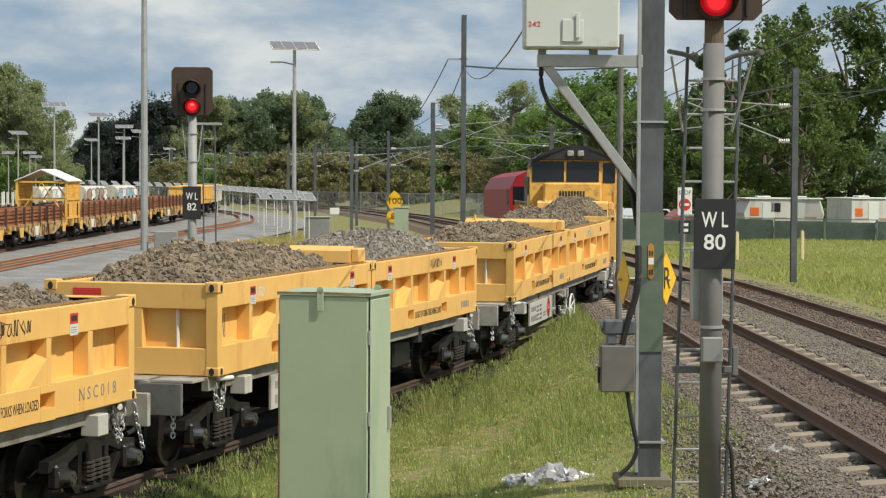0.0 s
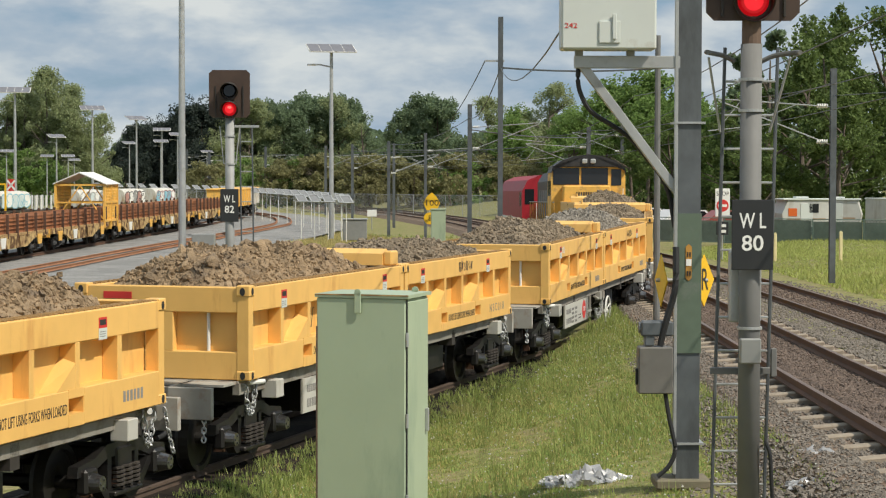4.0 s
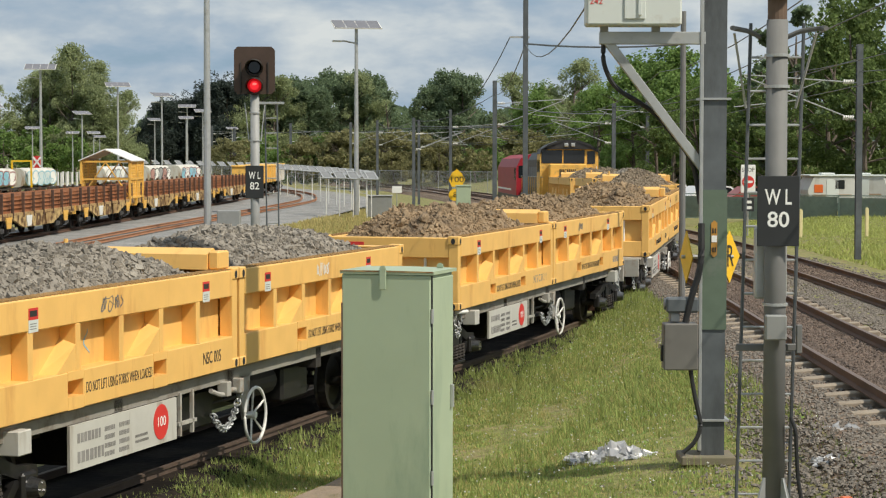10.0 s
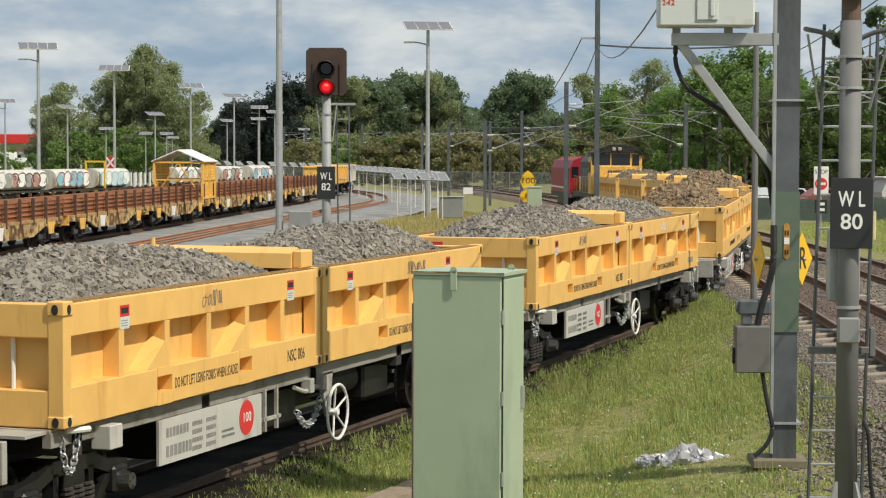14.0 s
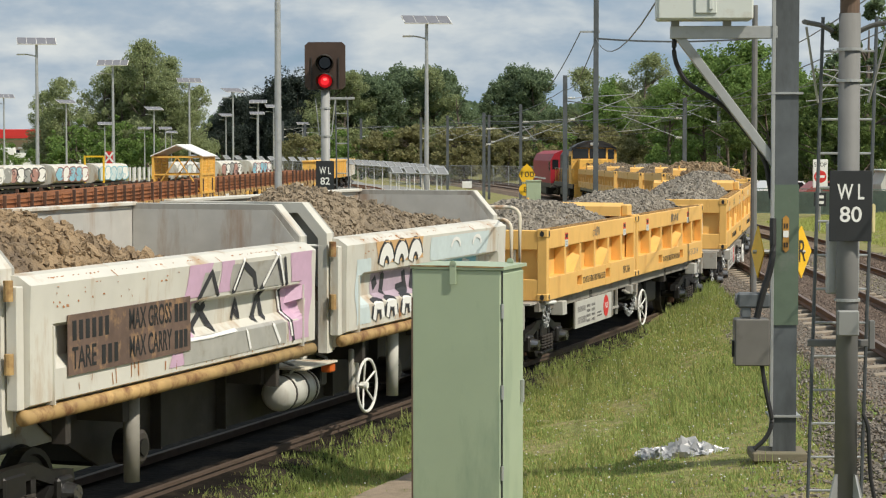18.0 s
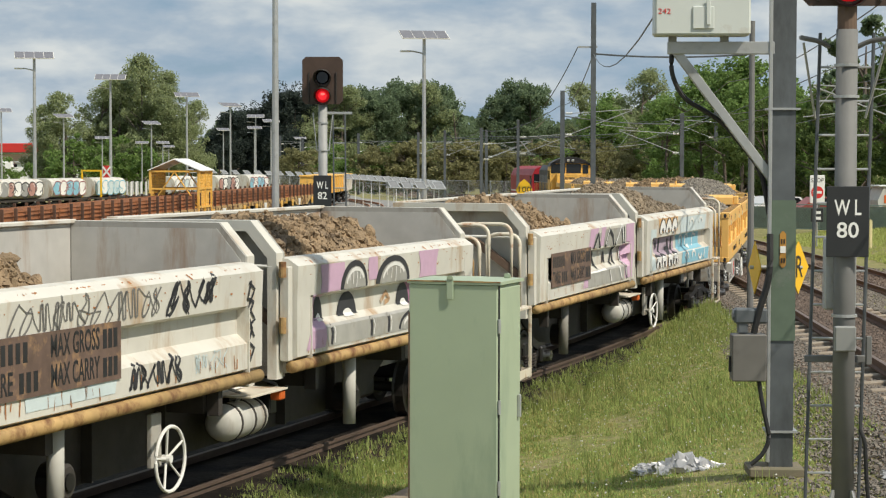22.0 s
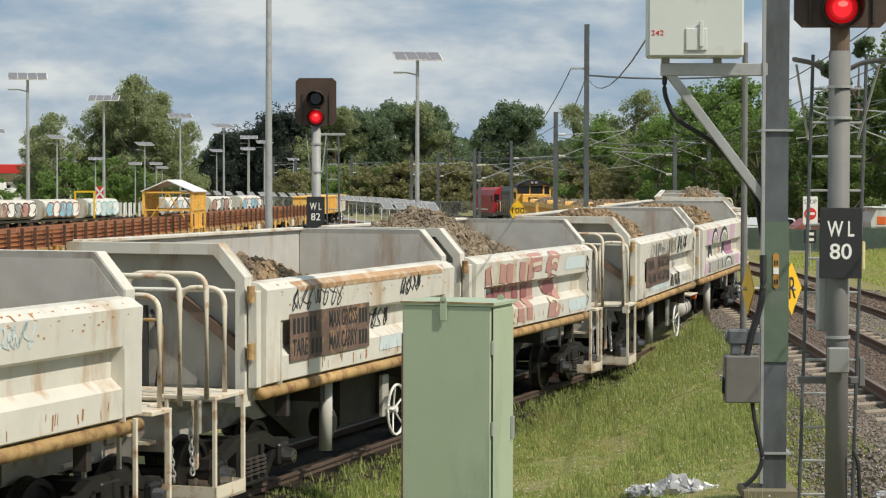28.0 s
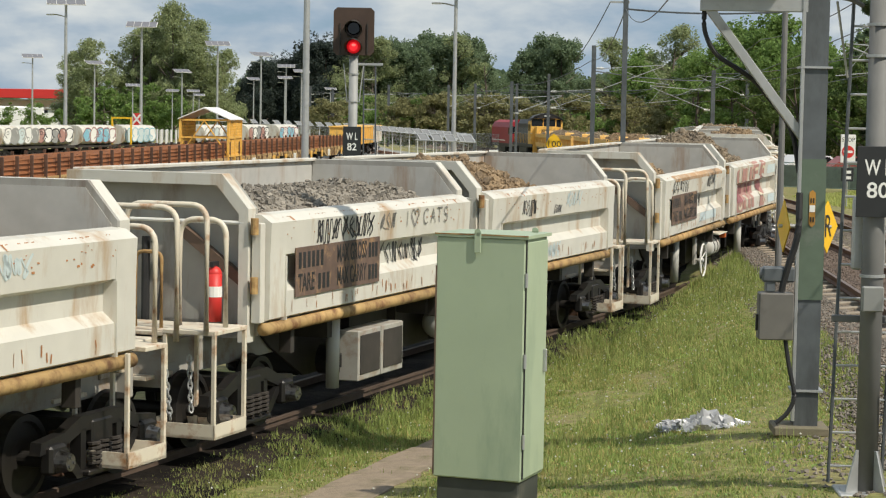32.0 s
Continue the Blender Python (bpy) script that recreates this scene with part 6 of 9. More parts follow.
    mid = door_surface(HOP_PROFILE, yc)
    flat = door_surface(HOP_FLAT, yc)
    # rust runs along the top edge
    bm = B()
    for _ in range(46):
        y = rng.uniform(-3.1, 3.1)
        ribbon(bm, [(y, 2.55), (y + rng.uniform(-0.02, 0.02), 2.55 - rng.uniform(0.05, 0.3))], rng.uniform(0.012, 0.06), mid)
    for _ in range(30):
        y, v = rng.uniform(-3.1, 3.1), rng.uniform(1.5, 1.62)
        ribbon(bm, [(y, v), (y + rng.uniform(-0.02, 0.02), v - rng.uniform(0.06, 0.16))], rng.uniform(0.008, 0.03), mid)
    tagged(part("rust_streaks", bm, RUST_RUN, door), kind="stuff")
    # data plate
    if yc < 0:
        bm = B()
        box(bm, 1.262, 1.272, yc - 2.76, yc - 0.12, 1.60, 2.18)
        plate = part("data_plate", bm, material("rusty_data_plate", (0.13, 0.085, 0.065), 0.7, vary=0.3, grain=7, stain=(0.42, 0.25, 0.12), stain_amount=0.35, stain_scale=4), door, "rust-brown data plate with dark lettering")
        for txt, y, z, wd in (("TARE", -2.45, 1.75, 0.48), ("MAX GROSS", -1.05, 2.03, 0.95), ("MAX CARRY", -1.05, 1.75, 0.95)):
            lettering("lettering", txt, 0.30, BLACK, plate, Matrix.Translation((1.2735, yc + y, z)) @ FACE_X, width=wd, bold=0.004)
        for y, z in [(-2.68 + i * 0.13, 1.93) for i in range(6)] + [(-2.10 + i * 0.13, 1.65) for i in range(3)] + [(-0.50 + i * 0.11, 1.93) for i in range(3)] + [(-0.50 + i * 0.11, 1.65) for i in range(3)]:
            bm = B()
            box(bm, 1.2725, 1.274, yc + y, yc + y + 0.08, z, z + 0.19)
            part("number_bar", bm, BLACK, plate)
    def face(y, v):
        return (flat if y < -2.93 or y > 2.92 else mid)(y, v)
    pieces = {"throw_up": throw_up, "blue": blue_piece, "pink": pink_piece, "big": rose_letters}
    if style in pieces:
        pieces[style](door, face, seed)
    else:
        door_writing(door, face, style, seed)
    if style in ("bold_tag", "big"):
        fat = [(3.06, 2.40), (2.98, 2.2), (3.14, 2.15), (3.0, 2.0), (3.1, 1.85), (3.0, 1.7), (3.16, 1.62), (3.02, 1.46)]
        fat_stroke(door, flat, fat, 0.04, "black", lift=0.002)
        fat_stroke(door, flat, [(3.0, 2.38), (3.16, 2.3), (3.0, 2.1), (3.18, 1.95), (3.04, 1.9), (3.16, 1.75)], 0.035, "black", lift=0.002)
    else:
        tags("sprayed_tag", door, GRAFFITI["black"], flat, 2.98, 3.1, 1.95, 0.4, 0.022, seed + 2)
    tags("sprayed_tag", door, GRAFFITI["grey"], flat, -3.1, -2.95, 1.85, 0.45, 0.02, seed + 5)
    return body


def step_cage(w, sy):
    """End platform with step cage and hooped handrails."""
    y0 = 7.75 if sy > 0 else -8.35
    bm = B()
    a, b = sorted((sy * 7.70, sy * 8.72))
    box(bm, -1.1, 0.77, a, b, 1.31, 1.36, 0.008)
    plat = part("end_platform", bm, RAIL_CREAM, w)
    bm = B()
    x0, x1 = 0.46, 1.33
    lo, hi = (7.10, 7.90) if sy > 0 else (-8.90, -8.10)
    box(bm, x0, x1, lo, hi, 0.24, 0.27)
    for p, q, r, s in ((x0, x1, lo, lo + 0.02), (x0, x1, hi - 0.02, hi), (x0, x0 + 0.02, lo, hi), (x1 - 0.02, x1, lo, hi)):
        box(bm, p, q, r, s, 0.24, 0.40)
    cage = part("step", bm, RAIL_CREAM, plat, "cream painted step tray")
    bm = B()
    for k in range(8):
        for j in range(4):
            rod(bm, (x0 + 0.08 + k * 0.095, lo + 0.12 + j * 0.2, 0.27), (x0 + 0.08 + k * 0.095, lo + 0.12 + j * 0.2, 0.282), 0.025, seg=6)
    tagged(part("tread_studs", bm, WAGON_WHITE, cage), kind="stuff")
    for xx, yy in ((x1 - 0.025, lo + 0.025), (x1 - 0.025, hi - 0.025), (x0 + 0.26, lo + 0.025), (x0 + 0.26, hi - 0.025)):
        bm = B()
        box(bm, xx - 0.022, xx + 0.022, yy - 0.022, yy + 0.022, 0.27, 1.38, 0.004)
        part("upright", bm, RAIL_CREAM, plat)
    bm = B()
    box(bm, x0 + 0.24, x1, max(lo, 7.45) if sy > 0 else lo, hi, 1.362, 1.41, 0.006)
    part("upper_tread", bm, RAIL_CREAM, plat)
    bm = B()
    box(bm, x0 - 0.35, x0 - 0.003, lo + 0.08, hi - 0.08, 0.82, 0.86)
    part("middle_tread", bm, RAIL_CREAM, plat)
    bm = B()
    box(bm, -0.05, 0.45, sy * 8.35 - 0.25, sy * 8.35 + 0.25, 0.95, 1.27, 0.01)
    part("valve_box", bm, WAGON_GREY, plat)
    for yy, xa, zt in ((y0 + sy * 0.55, 0.25, 2.76), (y0 + sy * 0.08, 0.66, 2.58)):
        bm = B()
        tube(bm, arc([(xa, yy, 1.36), (xa, yy, zt), (1.22, yy, zt), (1.22, yy, 1.38)], 0.2, 6), 0.032, 9)
        part("handrail", bm, RAIL_CREAM, plat, "bent cream handrail with rust", smooth=True)
    bm = B()
    tube(bm, arc([(0.1, sy * 8.4, 1.36), (0.1, sy * 8.4, 2.2), (0.42, sy * 8.4, 2.2), (0.42, sy * 8.4, 1.36)], 0.1, 4), 0.022, 7)
    part("handrail", bm, RUST_TUBE, plat, smooth=True)


def hopper(styles, seed, extinguisher=False):
    w = thing("tipping_wagon", Matrix.Identity(4), "white graffitied side-tipping wagon with two rusty loaded bodies", "railway wagon", "tipping wagons")
    for yc, st in ((-3.92, styles[0]), (3.97, styles[1])):
        tip_body(w, yc, st, seed + int(yc * 10))
    bm = B()
    for sgn in (-1, 1):
        a, b = sorted((sgn * 0.3, sgn * 0.42))
        box(bm, a, b, -8.5, 8.5, 0.78, 1.2, 0.006)
    box(bm, -0.42, 0.42, -8.5, 8.5, 1.1, 1.14)
    part("centre_sill", bm, WAGON_GREY, w)
    for sgn in (-1, 1):
        bm = B()
        a, b = sorted((sgn * 0.43, sgn * 0.47))
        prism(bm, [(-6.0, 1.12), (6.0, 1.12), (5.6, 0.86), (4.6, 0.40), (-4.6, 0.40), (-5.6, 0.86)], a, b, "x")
        part("side_girder", bm, GIRDER_SHADE, w, "dirty deep centre girder, coloured near-black for underside shade")
        for y in (-3.4, -1.7, 0.0, 1.7, 3.4):
            bm = B()
            a, b = sorted((sgn * 0.471, sgn * 0.60))
            box(bm, a, b, y - 0.015, y + 0.015, 0.42, 1.10)
            part("girder_web", bm, GIRDER_SHADE, w)
    for y in (-5.0, -1.5, 1.5, 5.0):
        bm = B()
        box(bm, -1.0, 1.0, y - 0.08, y + 0.08, 0.95, 1.18)
        part("cross_beam", bm, UNDER_DARK, w)
    for sy in (-1, 1):
        step_cage(w, sy)
        bm = B()
        a, b = sorted((sy * 8.5, sy * 8.62))
        box(bm, -0.55, 0.55, a, b, 0.72, 1.26, 0.01)
        part("headstock", bm, WAGON_GREY, w)
        bm = B()
        rod(bm, (0, sy * 8.6, 0.84), (0, sy * 8.8, 0.84), 0.09, seg=10)
        a, b = sorted((sy * 8.72, sy * 8.86))
        box(bm, -0.14, 0.14, a, b, 0.70, 0.98, 0.04)
        part("coupler", bm, BOGIE, w)
        chain(w, (0.9, sy * 8.66, 1.1), (0.95, sy * 8.7, 0.5), 0.02, 9, 0.026)
        bogie(w, sy * 7.2)
    for y in (-4.85, 2.95):
        bm = B()
        rod(bm, (0.98, y, 0.30), (0.98, y, 1.26), 0.085, 0.09, seg=14)
        part("tipping_ram", bm, SILL_GREY if seed == 40 and y < 0 else PANEL_GREY, w, smooth=True)
        bm = B()
        rod(bm, (0.70, y + 0.28, 0.62), (0.94, y + 0.28, 0.62), 0.19, seg=20)
        pv = part("ram_pivot", bm, BOGIE, w)
        bm = B()
        rod(bm, (0.941, y + 0.28, 0.62), (0.965, y + 0.28, 0.62), 0.185, 0.15, seg=20)
        part("pivot_rim", bm, GIRDER_SHADE, pv)
        bm = B()
        rod(bm, (0.966, y + 0.28, 0.62), (0.99, y + 0.28, 0.62), 0.09, seg=14)
        part("pivot_pin", bm, BOGIE, pv)
    bm = B()
    tank = [(0.0, 0.0), (0.05, 0.12), (0.12, 0.19), (0.2, 0.22), (1.0, 0.22), (1.08, 0.19), (1.15, 0.12), (1.2, 0.0)]
    rings = [[bm.verts.new((0.86 + r * math.cos(a), -0.95 + d, 0.74 + r * math.sin(a))) for a in [q * math.tau / 20 for q in range(20)]] for d, r in tank[1:-1]]
    for a, b in zip(rings, rings[1:]):
        for q in range(20):
            bm.faces.new((a[q], b[q], b[(q + 1) % 20], a[(q + 1) % 20]))
    bm.faces.new(rings[0])
    bm.faces.new(rings[-1][::-1])
    bmesh.ops.recalc_face_normals(bm, faces=bm.faces[:])
    tk = part("air_tank", bm, PANEL_GREY, w, "white air tank", smooth=True)
    for y in (-0.68, -0.30, -0.02):
        bm = B()
        rod(bm, (0.86, y - 0.02, 0.74), (0.86, y + 0.02, 0.74), 0.228, seg=20)
        part("tank_strap", bm, UNDER_DARK, tk)
    for y in (-0.5, 0.55):
        bm = B()
        tube(bm, arc([(0.9, y, 0.95), (0.95, y + 0.12, 1.04), (0.7, y + 0.2, 1.1)], 0.1), 0.02, 6)
        part("tank_pipe", bm, CHROME, tk)
    bm = B()
    box(bm, 0.5, 1.16, -0.62, 0.46, 1.02, 1.045, 0.004)
    shelf = part("tank_shelf", bm, RAIL_CREAM, w)
    bm = B()
    box(bm, 1.0, 1.14, 0.28, 0.44, 0.90, 1.01, 0.015)
    part("marker_lamp", bm, MARKER_ORANGE, shelf, "orange marker lamp")
    bm = B()
    box(bm, 0.84, 1.0, 0.30, 0.5, 0.72, 1.0, 0.02)
    part("valve", bm, BOGIE, shelf)
    bm = B()
    box(bm, 0.72, 0.735, -0.6, 0.12, 1.06, 1.27, 0.004)
    part("notice_plate", bm, WAGON_WHITE, w, "white notice plate")
    hb = 1.4 if seed in (40, 61) else -2.8
    spoked_wheel(w, 1.2, hb, 0.62)
    bm = B()
    box(bm, 0.98, 1.04, hb - 0.12, hb + 0.12, 0.52, 1.1, 0.01)
    rod(bm, (1.0, hb, 0.62), (1.2, hb, 0.62), 0.03, seg=8)
    part("brake_bracket", bm, WAGON_GREY, w)
    # added black blocks that darken the space below the bodies
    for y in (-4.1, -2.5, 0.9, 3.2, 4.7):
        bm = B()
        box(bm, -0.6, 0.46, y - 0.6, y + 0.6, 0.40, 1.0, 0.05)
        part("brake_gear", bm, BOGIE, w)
    if extinguisher:
        bm = B()
        rod(bm, (0.70, -7.66, 1.38), (0.70, -7.66, 1.92), 0.09, seg=14)
        bmesh.ops.create_uvsphere(bm, u_segments=14, v_segments=8, radius=0.09, matrix=pose(0.70, -7.66, 1.92))
        ex = part("fire_extinguisher", bm, SIGN_RED, w, "red fire extinguisher", smooth=True)
        bm = B()
        box(bm, 0.68, 0.72, -7.74, -7.58, 2.0, 2.06)
        part("extinguisher_valve", bm, BLACK, ex)
        bm = B()
        rod(bm, (0.70, -7.66, 1.66), (0.70, -7.66, 1.78), 0.093, seg=14)
        part("extinguisher_label", bm, LETTER_WHITE, ex)
        for y in (-4.2, -3.4):
            bm = B()
            box(bm, 0.92, 1.22, y - 0.38, y + 0.38, 0.36, 1.0, 0.012)
            cb = part("battery_box", bm, WAGON_GREY, w)
            bm = B()
            box(bm, 1.222, 1.232, y - 0.33, y + 0.33, 0.44, 0.94, 0.004)
            part("box_lid", bm, UNDER_DARK, cb)
    return w


def cab_loco():
    """Yellow and black diesel locomotive, its cab end towards the train."""
    w = thing("locomotive", Matrix.Identity(4), "yellow and black diesel locomotive with a curved cab roof", "locomotive", "locomotives")
    half = 8.3
    bm = B()
    box(bm, -1.38, 1.38, -half, half, 0.95, 1.25, 0.02)
    part("footplate", bm, LOCO_BLACK, w)
    bm = B()
    box(bm, -1.3, 1.3, -3.4, 3.4, 0.35, 0.95, 0.1)
    part("fuel_tank", bm, LOCO_BLACK, w)
    roof = [(-1.40, 3.42), (-1.30, 3.62), (-1.0, 3.84), (-0.5, 4.02), (0, 4.08), (0.5, 4.02), (1.0, 3.84), (1.30, 3.62), (1.40, 3.42)]
    bm = B()
    prism(bm, [(-1.40, 1.25), (1.40, 1.25), (1.40, 3.2), (1.34, 3.60), (-1.34, 3.60), (-1.40, 3.2)], -half + 0.9, -half + 3.0, "y")
    cab = part("cab", bm, YELLOW_WORN, w, "yellow cab body")
    bm = B()
    prism(bm, roof[::-1] + [(-1.415, 3.36), (-1.385, 3.36), (-1.36, 3.605), (1.36, 3.605), (1.385, 3.36), (1.415, 3.36)], -half + 0.7, -half + 3.1, "y")
    part("cab_roof", bm, LOCO_BLACK, cab, "black curved roof")
    bm = B()
    box(bm, -1.38, 1.38, -half + 0.886, -half + 0.899, 3.585, 3.62, 0.004)
    part("window_header", bm, LOCO_BLACK, cab, "black strip over the windows")
    for x0, x1 in ((-1.33, -0.34), (-0.27, 0.74)):
        bm = B()
        box(bm, x0, x1, -half + 0.875, -half + 0.898, 2.89, 3.55, 0.008)
        part("windscreen", bm, GLASS_DARK, cab)
    bm = B()
    box(bm, 0.86, 1.24, -half + 0.88, -half + 0.9, 2.86, 3.50, 0.004)
    part("door_window", bm, GLASS_DARK, cab)
    for x in (0.80, 1.30):
        bm = B()
        rod(bm, (x, -half + 0.8, 1.4), (x, -half + 0.8, 2.75), 0.02, seg=6)
        part("grab_rail", bm, WAGON_WHITE, cab)
    for sx in (-1, 1):
        for y0 in (-half + 1.1, -half + 2.0):
            bm = B()
            a, b = sorted((sx * 1.402, sx * 1.41))
            box(bm, a, b, y0, y0 + 0.7, 2.45, 3.05)
            part("side_window", bm, GLASS_DARK, cab)
        bm = B()
        box(bm, sx * 0.16 - 0.1, sx * 0.16 + 0.1, -half + 0.62, -half + 0.7, 3.72, 3.90, 0.03)
        part("headlight", bm, CHROME, cab)
    # short nose with louvres
    bm = B()
    box(bm, -1.0, 0.78, -half + 0.15, -half + 0.9, 1.25, 2.86, 0.05)
    nose = part("nose", bm, YELLOW_WORN, w, "yellow nose with dark louvres")
    for k in range(9):
        bm = B()
        x = -0.52 + k * 0.09
        box(bm, x, x + 0.05, -half + 0.13, -half + 0.15, 2.2, 2.6)
        part("louvre", bm, LOCO_BLACK, nose)
    bm = B()
    prism(bm, [(-1.0, 1.25), (1.0, 1.25), (1.0, 3.1), (0.75, 3.5), (-0.75, 3.5), (-1.0, 3.1)], -half + 3.0, half - 0.6, "y")
    hood = part("long_hood", bm, LOCO_BLACK, w, "grey and black engine hood")
    for k in range(8):
        bm = B()
        y = -half + 3.5 + k * 1.45
        box(bm, -1.02, -1.0, y, y + 1.1, 1.6, 2.7, 0.01)
        part("hood_door", bm, material("hood_grey_paint", (0.16, 0.16, 0.16), 0.6, vary=0.2, stain=(0.09, 0.08, 0.07), stain_amount=0.3) if k == 0 else bpy.data.materials["hood_grey_paint"], hood)
    bm = B()
    box(bm, -1.015, 1.015, -half + 3.0, -half + 3.9, 1.3, 2.95, 0.02)
    part("yellow_panel", bm, YELLOW_WORN, hood)
    for sx in (-1, 1):
        for k in range(12):
            bm = B()
            y = -half + 0.25 + k * 1.4
            rod(bm, (sx * 1.34, y, 1.25), (sx * 1.34, y, 2.2), 0.02, seg=6)
            part("rail_post", bm, YELLOW_WORN, w)
        bm = B()
        rod(bm, (sx * 1.34, -half + 0.2, 2.2), (sx * 1.34, half - 0.2, 2.2), 0.02, seg=6)
        part("hand_rail", bm, WAGON_GREY, w)
    for y in (-5.2, 5.2):
        bogie(w, y)
    bm = B()
    box(bm, -1.3, 1.3, -half - 0.1, -half, 0.4, 1.25, 0.02)
    part("pilot", bm, YELLOW_WORN, w)
    return w


def red_loco():
    w = thing("locomotive", Matrix.Identity(4), "red diesel locomotive with a yellow band and white stripes", "locomotive", "locomotives")
    half = 8.5
    bm = B()
    box(bm, -1.38, 1.38, -half, half, 0.9, 1.25, 0.02)
    part("footplate", bm, LOCO_BLACK, w)
    prof = [(-1.38, 1.25), (1.38, 1.25), (1.38, 2.95), (1.1, 3.5), (0.5, 3.75), (-0.5, 3.75), (-1.1, 3.5), (-1.38, 2.95)]
    for nm, y0, y1, mat, lab in (("end_cab", -half + 0.3, -half + 4.4, RED_PAINT, "red cab"), ("body", -half + 4.4, half - 0.3, RED_PAINT, "red body side")):
        bm = B()
        prism(bm, prof, y0, y1, "y")
        p = part(nm, bm, mat, w, lab)
        if nm == "end_cab":
            for x0, x1 in ((-1.25, -0.78),):
                bm = B()
                box(bm, x0, x1, y0 - 0.01, y0, 2.3, 3.05)
                part("windscreen", bm, GLASS_DARK, p)
            bm = B()
            box(bm, -0.02, 0.34, y0 - 0.012, y0, 1.3, 3.55)
            part("yellow_panel", bm, YELLOW_WORN, p, "yellow upright stripe")
            bm = B()
            box(bm, 0.345, 1.3, y0 - 0.012, y0, 1.3, 3.4)
            part("dark_panel", bm, LOCO_BLACK, p)
            bm = B()
            box(bm, -0.7, -0.08, y0 - 0.5, y0, 1.2, 2.2, 0.03)
            part("nose_box", bm, RED_DARK, p, "dark red nose box")
            for x in (-0.72, -0.06):
                bm = B()
                tube(bm, arc([(x, y0 - 0.55, 1.2), (x, y0 - 0.55, 2.35), (x, y0 - 0.05, 2.35)], 0.1, 4), 0.022, 6)
                part("hand_rail", bm, LETTER_WHITE, p)
            bm = B()
            box(bm, -1.38, -0.72, y0 - 0.3, y0 - 0.012, 0.95, 1.2, 0.01)
            part("step_plate", bm, WAGON_GREY, p)
            bm = B()
            box(bm, -1.392, -1.38, y0 + 0.6, y0 + 1.6, 2.2, 2.9)
            part("side_window", bm, GLASS_DARK, p)
        if nm == "body":
            bm = B()
            box(bm, -1.39, -1.38, y0 + 0.2, y1 - 0.2, 1.5, 1.62)
            part("white_stripe", bm, LETTER_WHITE, p)
    bm = B()
    box(bm, -1.3, 1.3, -3.4, 3.4, 0.3, 0.95, 0.1)
    part("fuel_tank", bm, LOCO_BLACK, w)
    for y in (-5.4, 5.4):
        bogie(w, y)
    return w


MOVERS = []
WHEEL_PARTS = ("bogie", "side_frame", "bolster", "spring", "axle_box", "spring_seat", "brake_shoe", "wheelset")
FLAT0 = flat_wagon()
BIN_REAR, BIN_FRONT = container(True), container(False)
LOADS = []
RIDGES = [
    [(-1, 1.22), (-0.8, 1.52), (-0.35, 1.64), (0.2, 1.60), (0.62, 1.46), (0.86, 1.25), (1, 1.08)],
    [(-1, 1.30), (-0.85, 1.56), (-0.4, 1.66), (0.0, 1.52), (0.3, 1.62), (0.66, 1.50), (0.85, 1.22), (1, 1.05)],
    [(-1, 1.16), (-0.75, 1.46), (-0.2, 1.62), (0.25, 1.66), (0.6, 1.52), (0.84, 1.28), (1, 1.12)],
    [(-1, 1.12), (-0.7, 1.40), (-0.2, 1.50), (0.25, 1.46), (0.7, 1.34), (1, 1.06)],
]
LOAD_SPECS = ((0, 0, 0.11, 0.036, 30), (1, 1, 0.17, 0.036, 150), (2, 2, 0.07, 0.038, 0), (0, 3, 0.12, 0.036, 50), (2, 0, 0.07, 0.040, 0), (1, 1, 0.18, 0.036, 130), (2, 2, 0.08, 0.038, 0))
for k, (kind_, ridge_, rough_, lump_, clods_) in enumerate(LOAD_SPECS):
    LOADS.append(heap("spoil_heap", ("grey-brown broken stone and soil heaped in a yellow bin", "tan clay clods and soil heaped in a yellow bin", "grey crushed stone heaped in a yellow bin")[kind_],
                      SOIL[kind_], 1.0, 3.03, 1.06, [(w, 1.19 + (z - 1.19) * 0.82 if abs(w) < 1 else 1.02) for w, z in RIDGES[ridge_]], k + 1, rough=rough_ * 0.85, lumps=6500, lump=lump_ * 0.92, clods=clods_, clod=0.1))
LOAD_ORDER = [(0, 3), (3, 0), (0, 2), (1, 3), (1, 5), (2, 4), (4, 6)]
CODES = {(6, False): "NSC 006", (6, True): "NSC 004", (5, False): "NSC 005", (4, False): "NSC 011", (3, False): "NSC 014", (3, True): "NSC 018"}
first_used = set()


def use(ob):
    """The built thing itself the first time, then copies of it."""
    if ob.name in first_used:
        return copy_thing(ob, Matrix.Identity(4))
    first_used.add(ob.name)
    return ob


FLAT_TRAIN = []
for k in range(7):
    mid = 42.69 - 15.648 * k + 6.5
    MOVERS.append((use(FLAT0), mid, Matrix.Identity(4)))
    for y, bin_, li in ((-3.25, BIN_REAR, LOAD_ORDER[k][0]), (3.25, BIN_FRONT, LOAD_ORDER[k][1])):
        m = Matrix.Translation((0, y, 1.138))
        b = use(bin_)
        MOVERS.append((b, mid, m))
        MOVERS.append((use(LOADS[li]), mid, m))
        FLAT_TRAIN.append((b, k, y > 0))


def on_rail(yy, v):
    return (1.223, yy, v)


def in_panel(yy, v):
    return (1.034, yy, v)


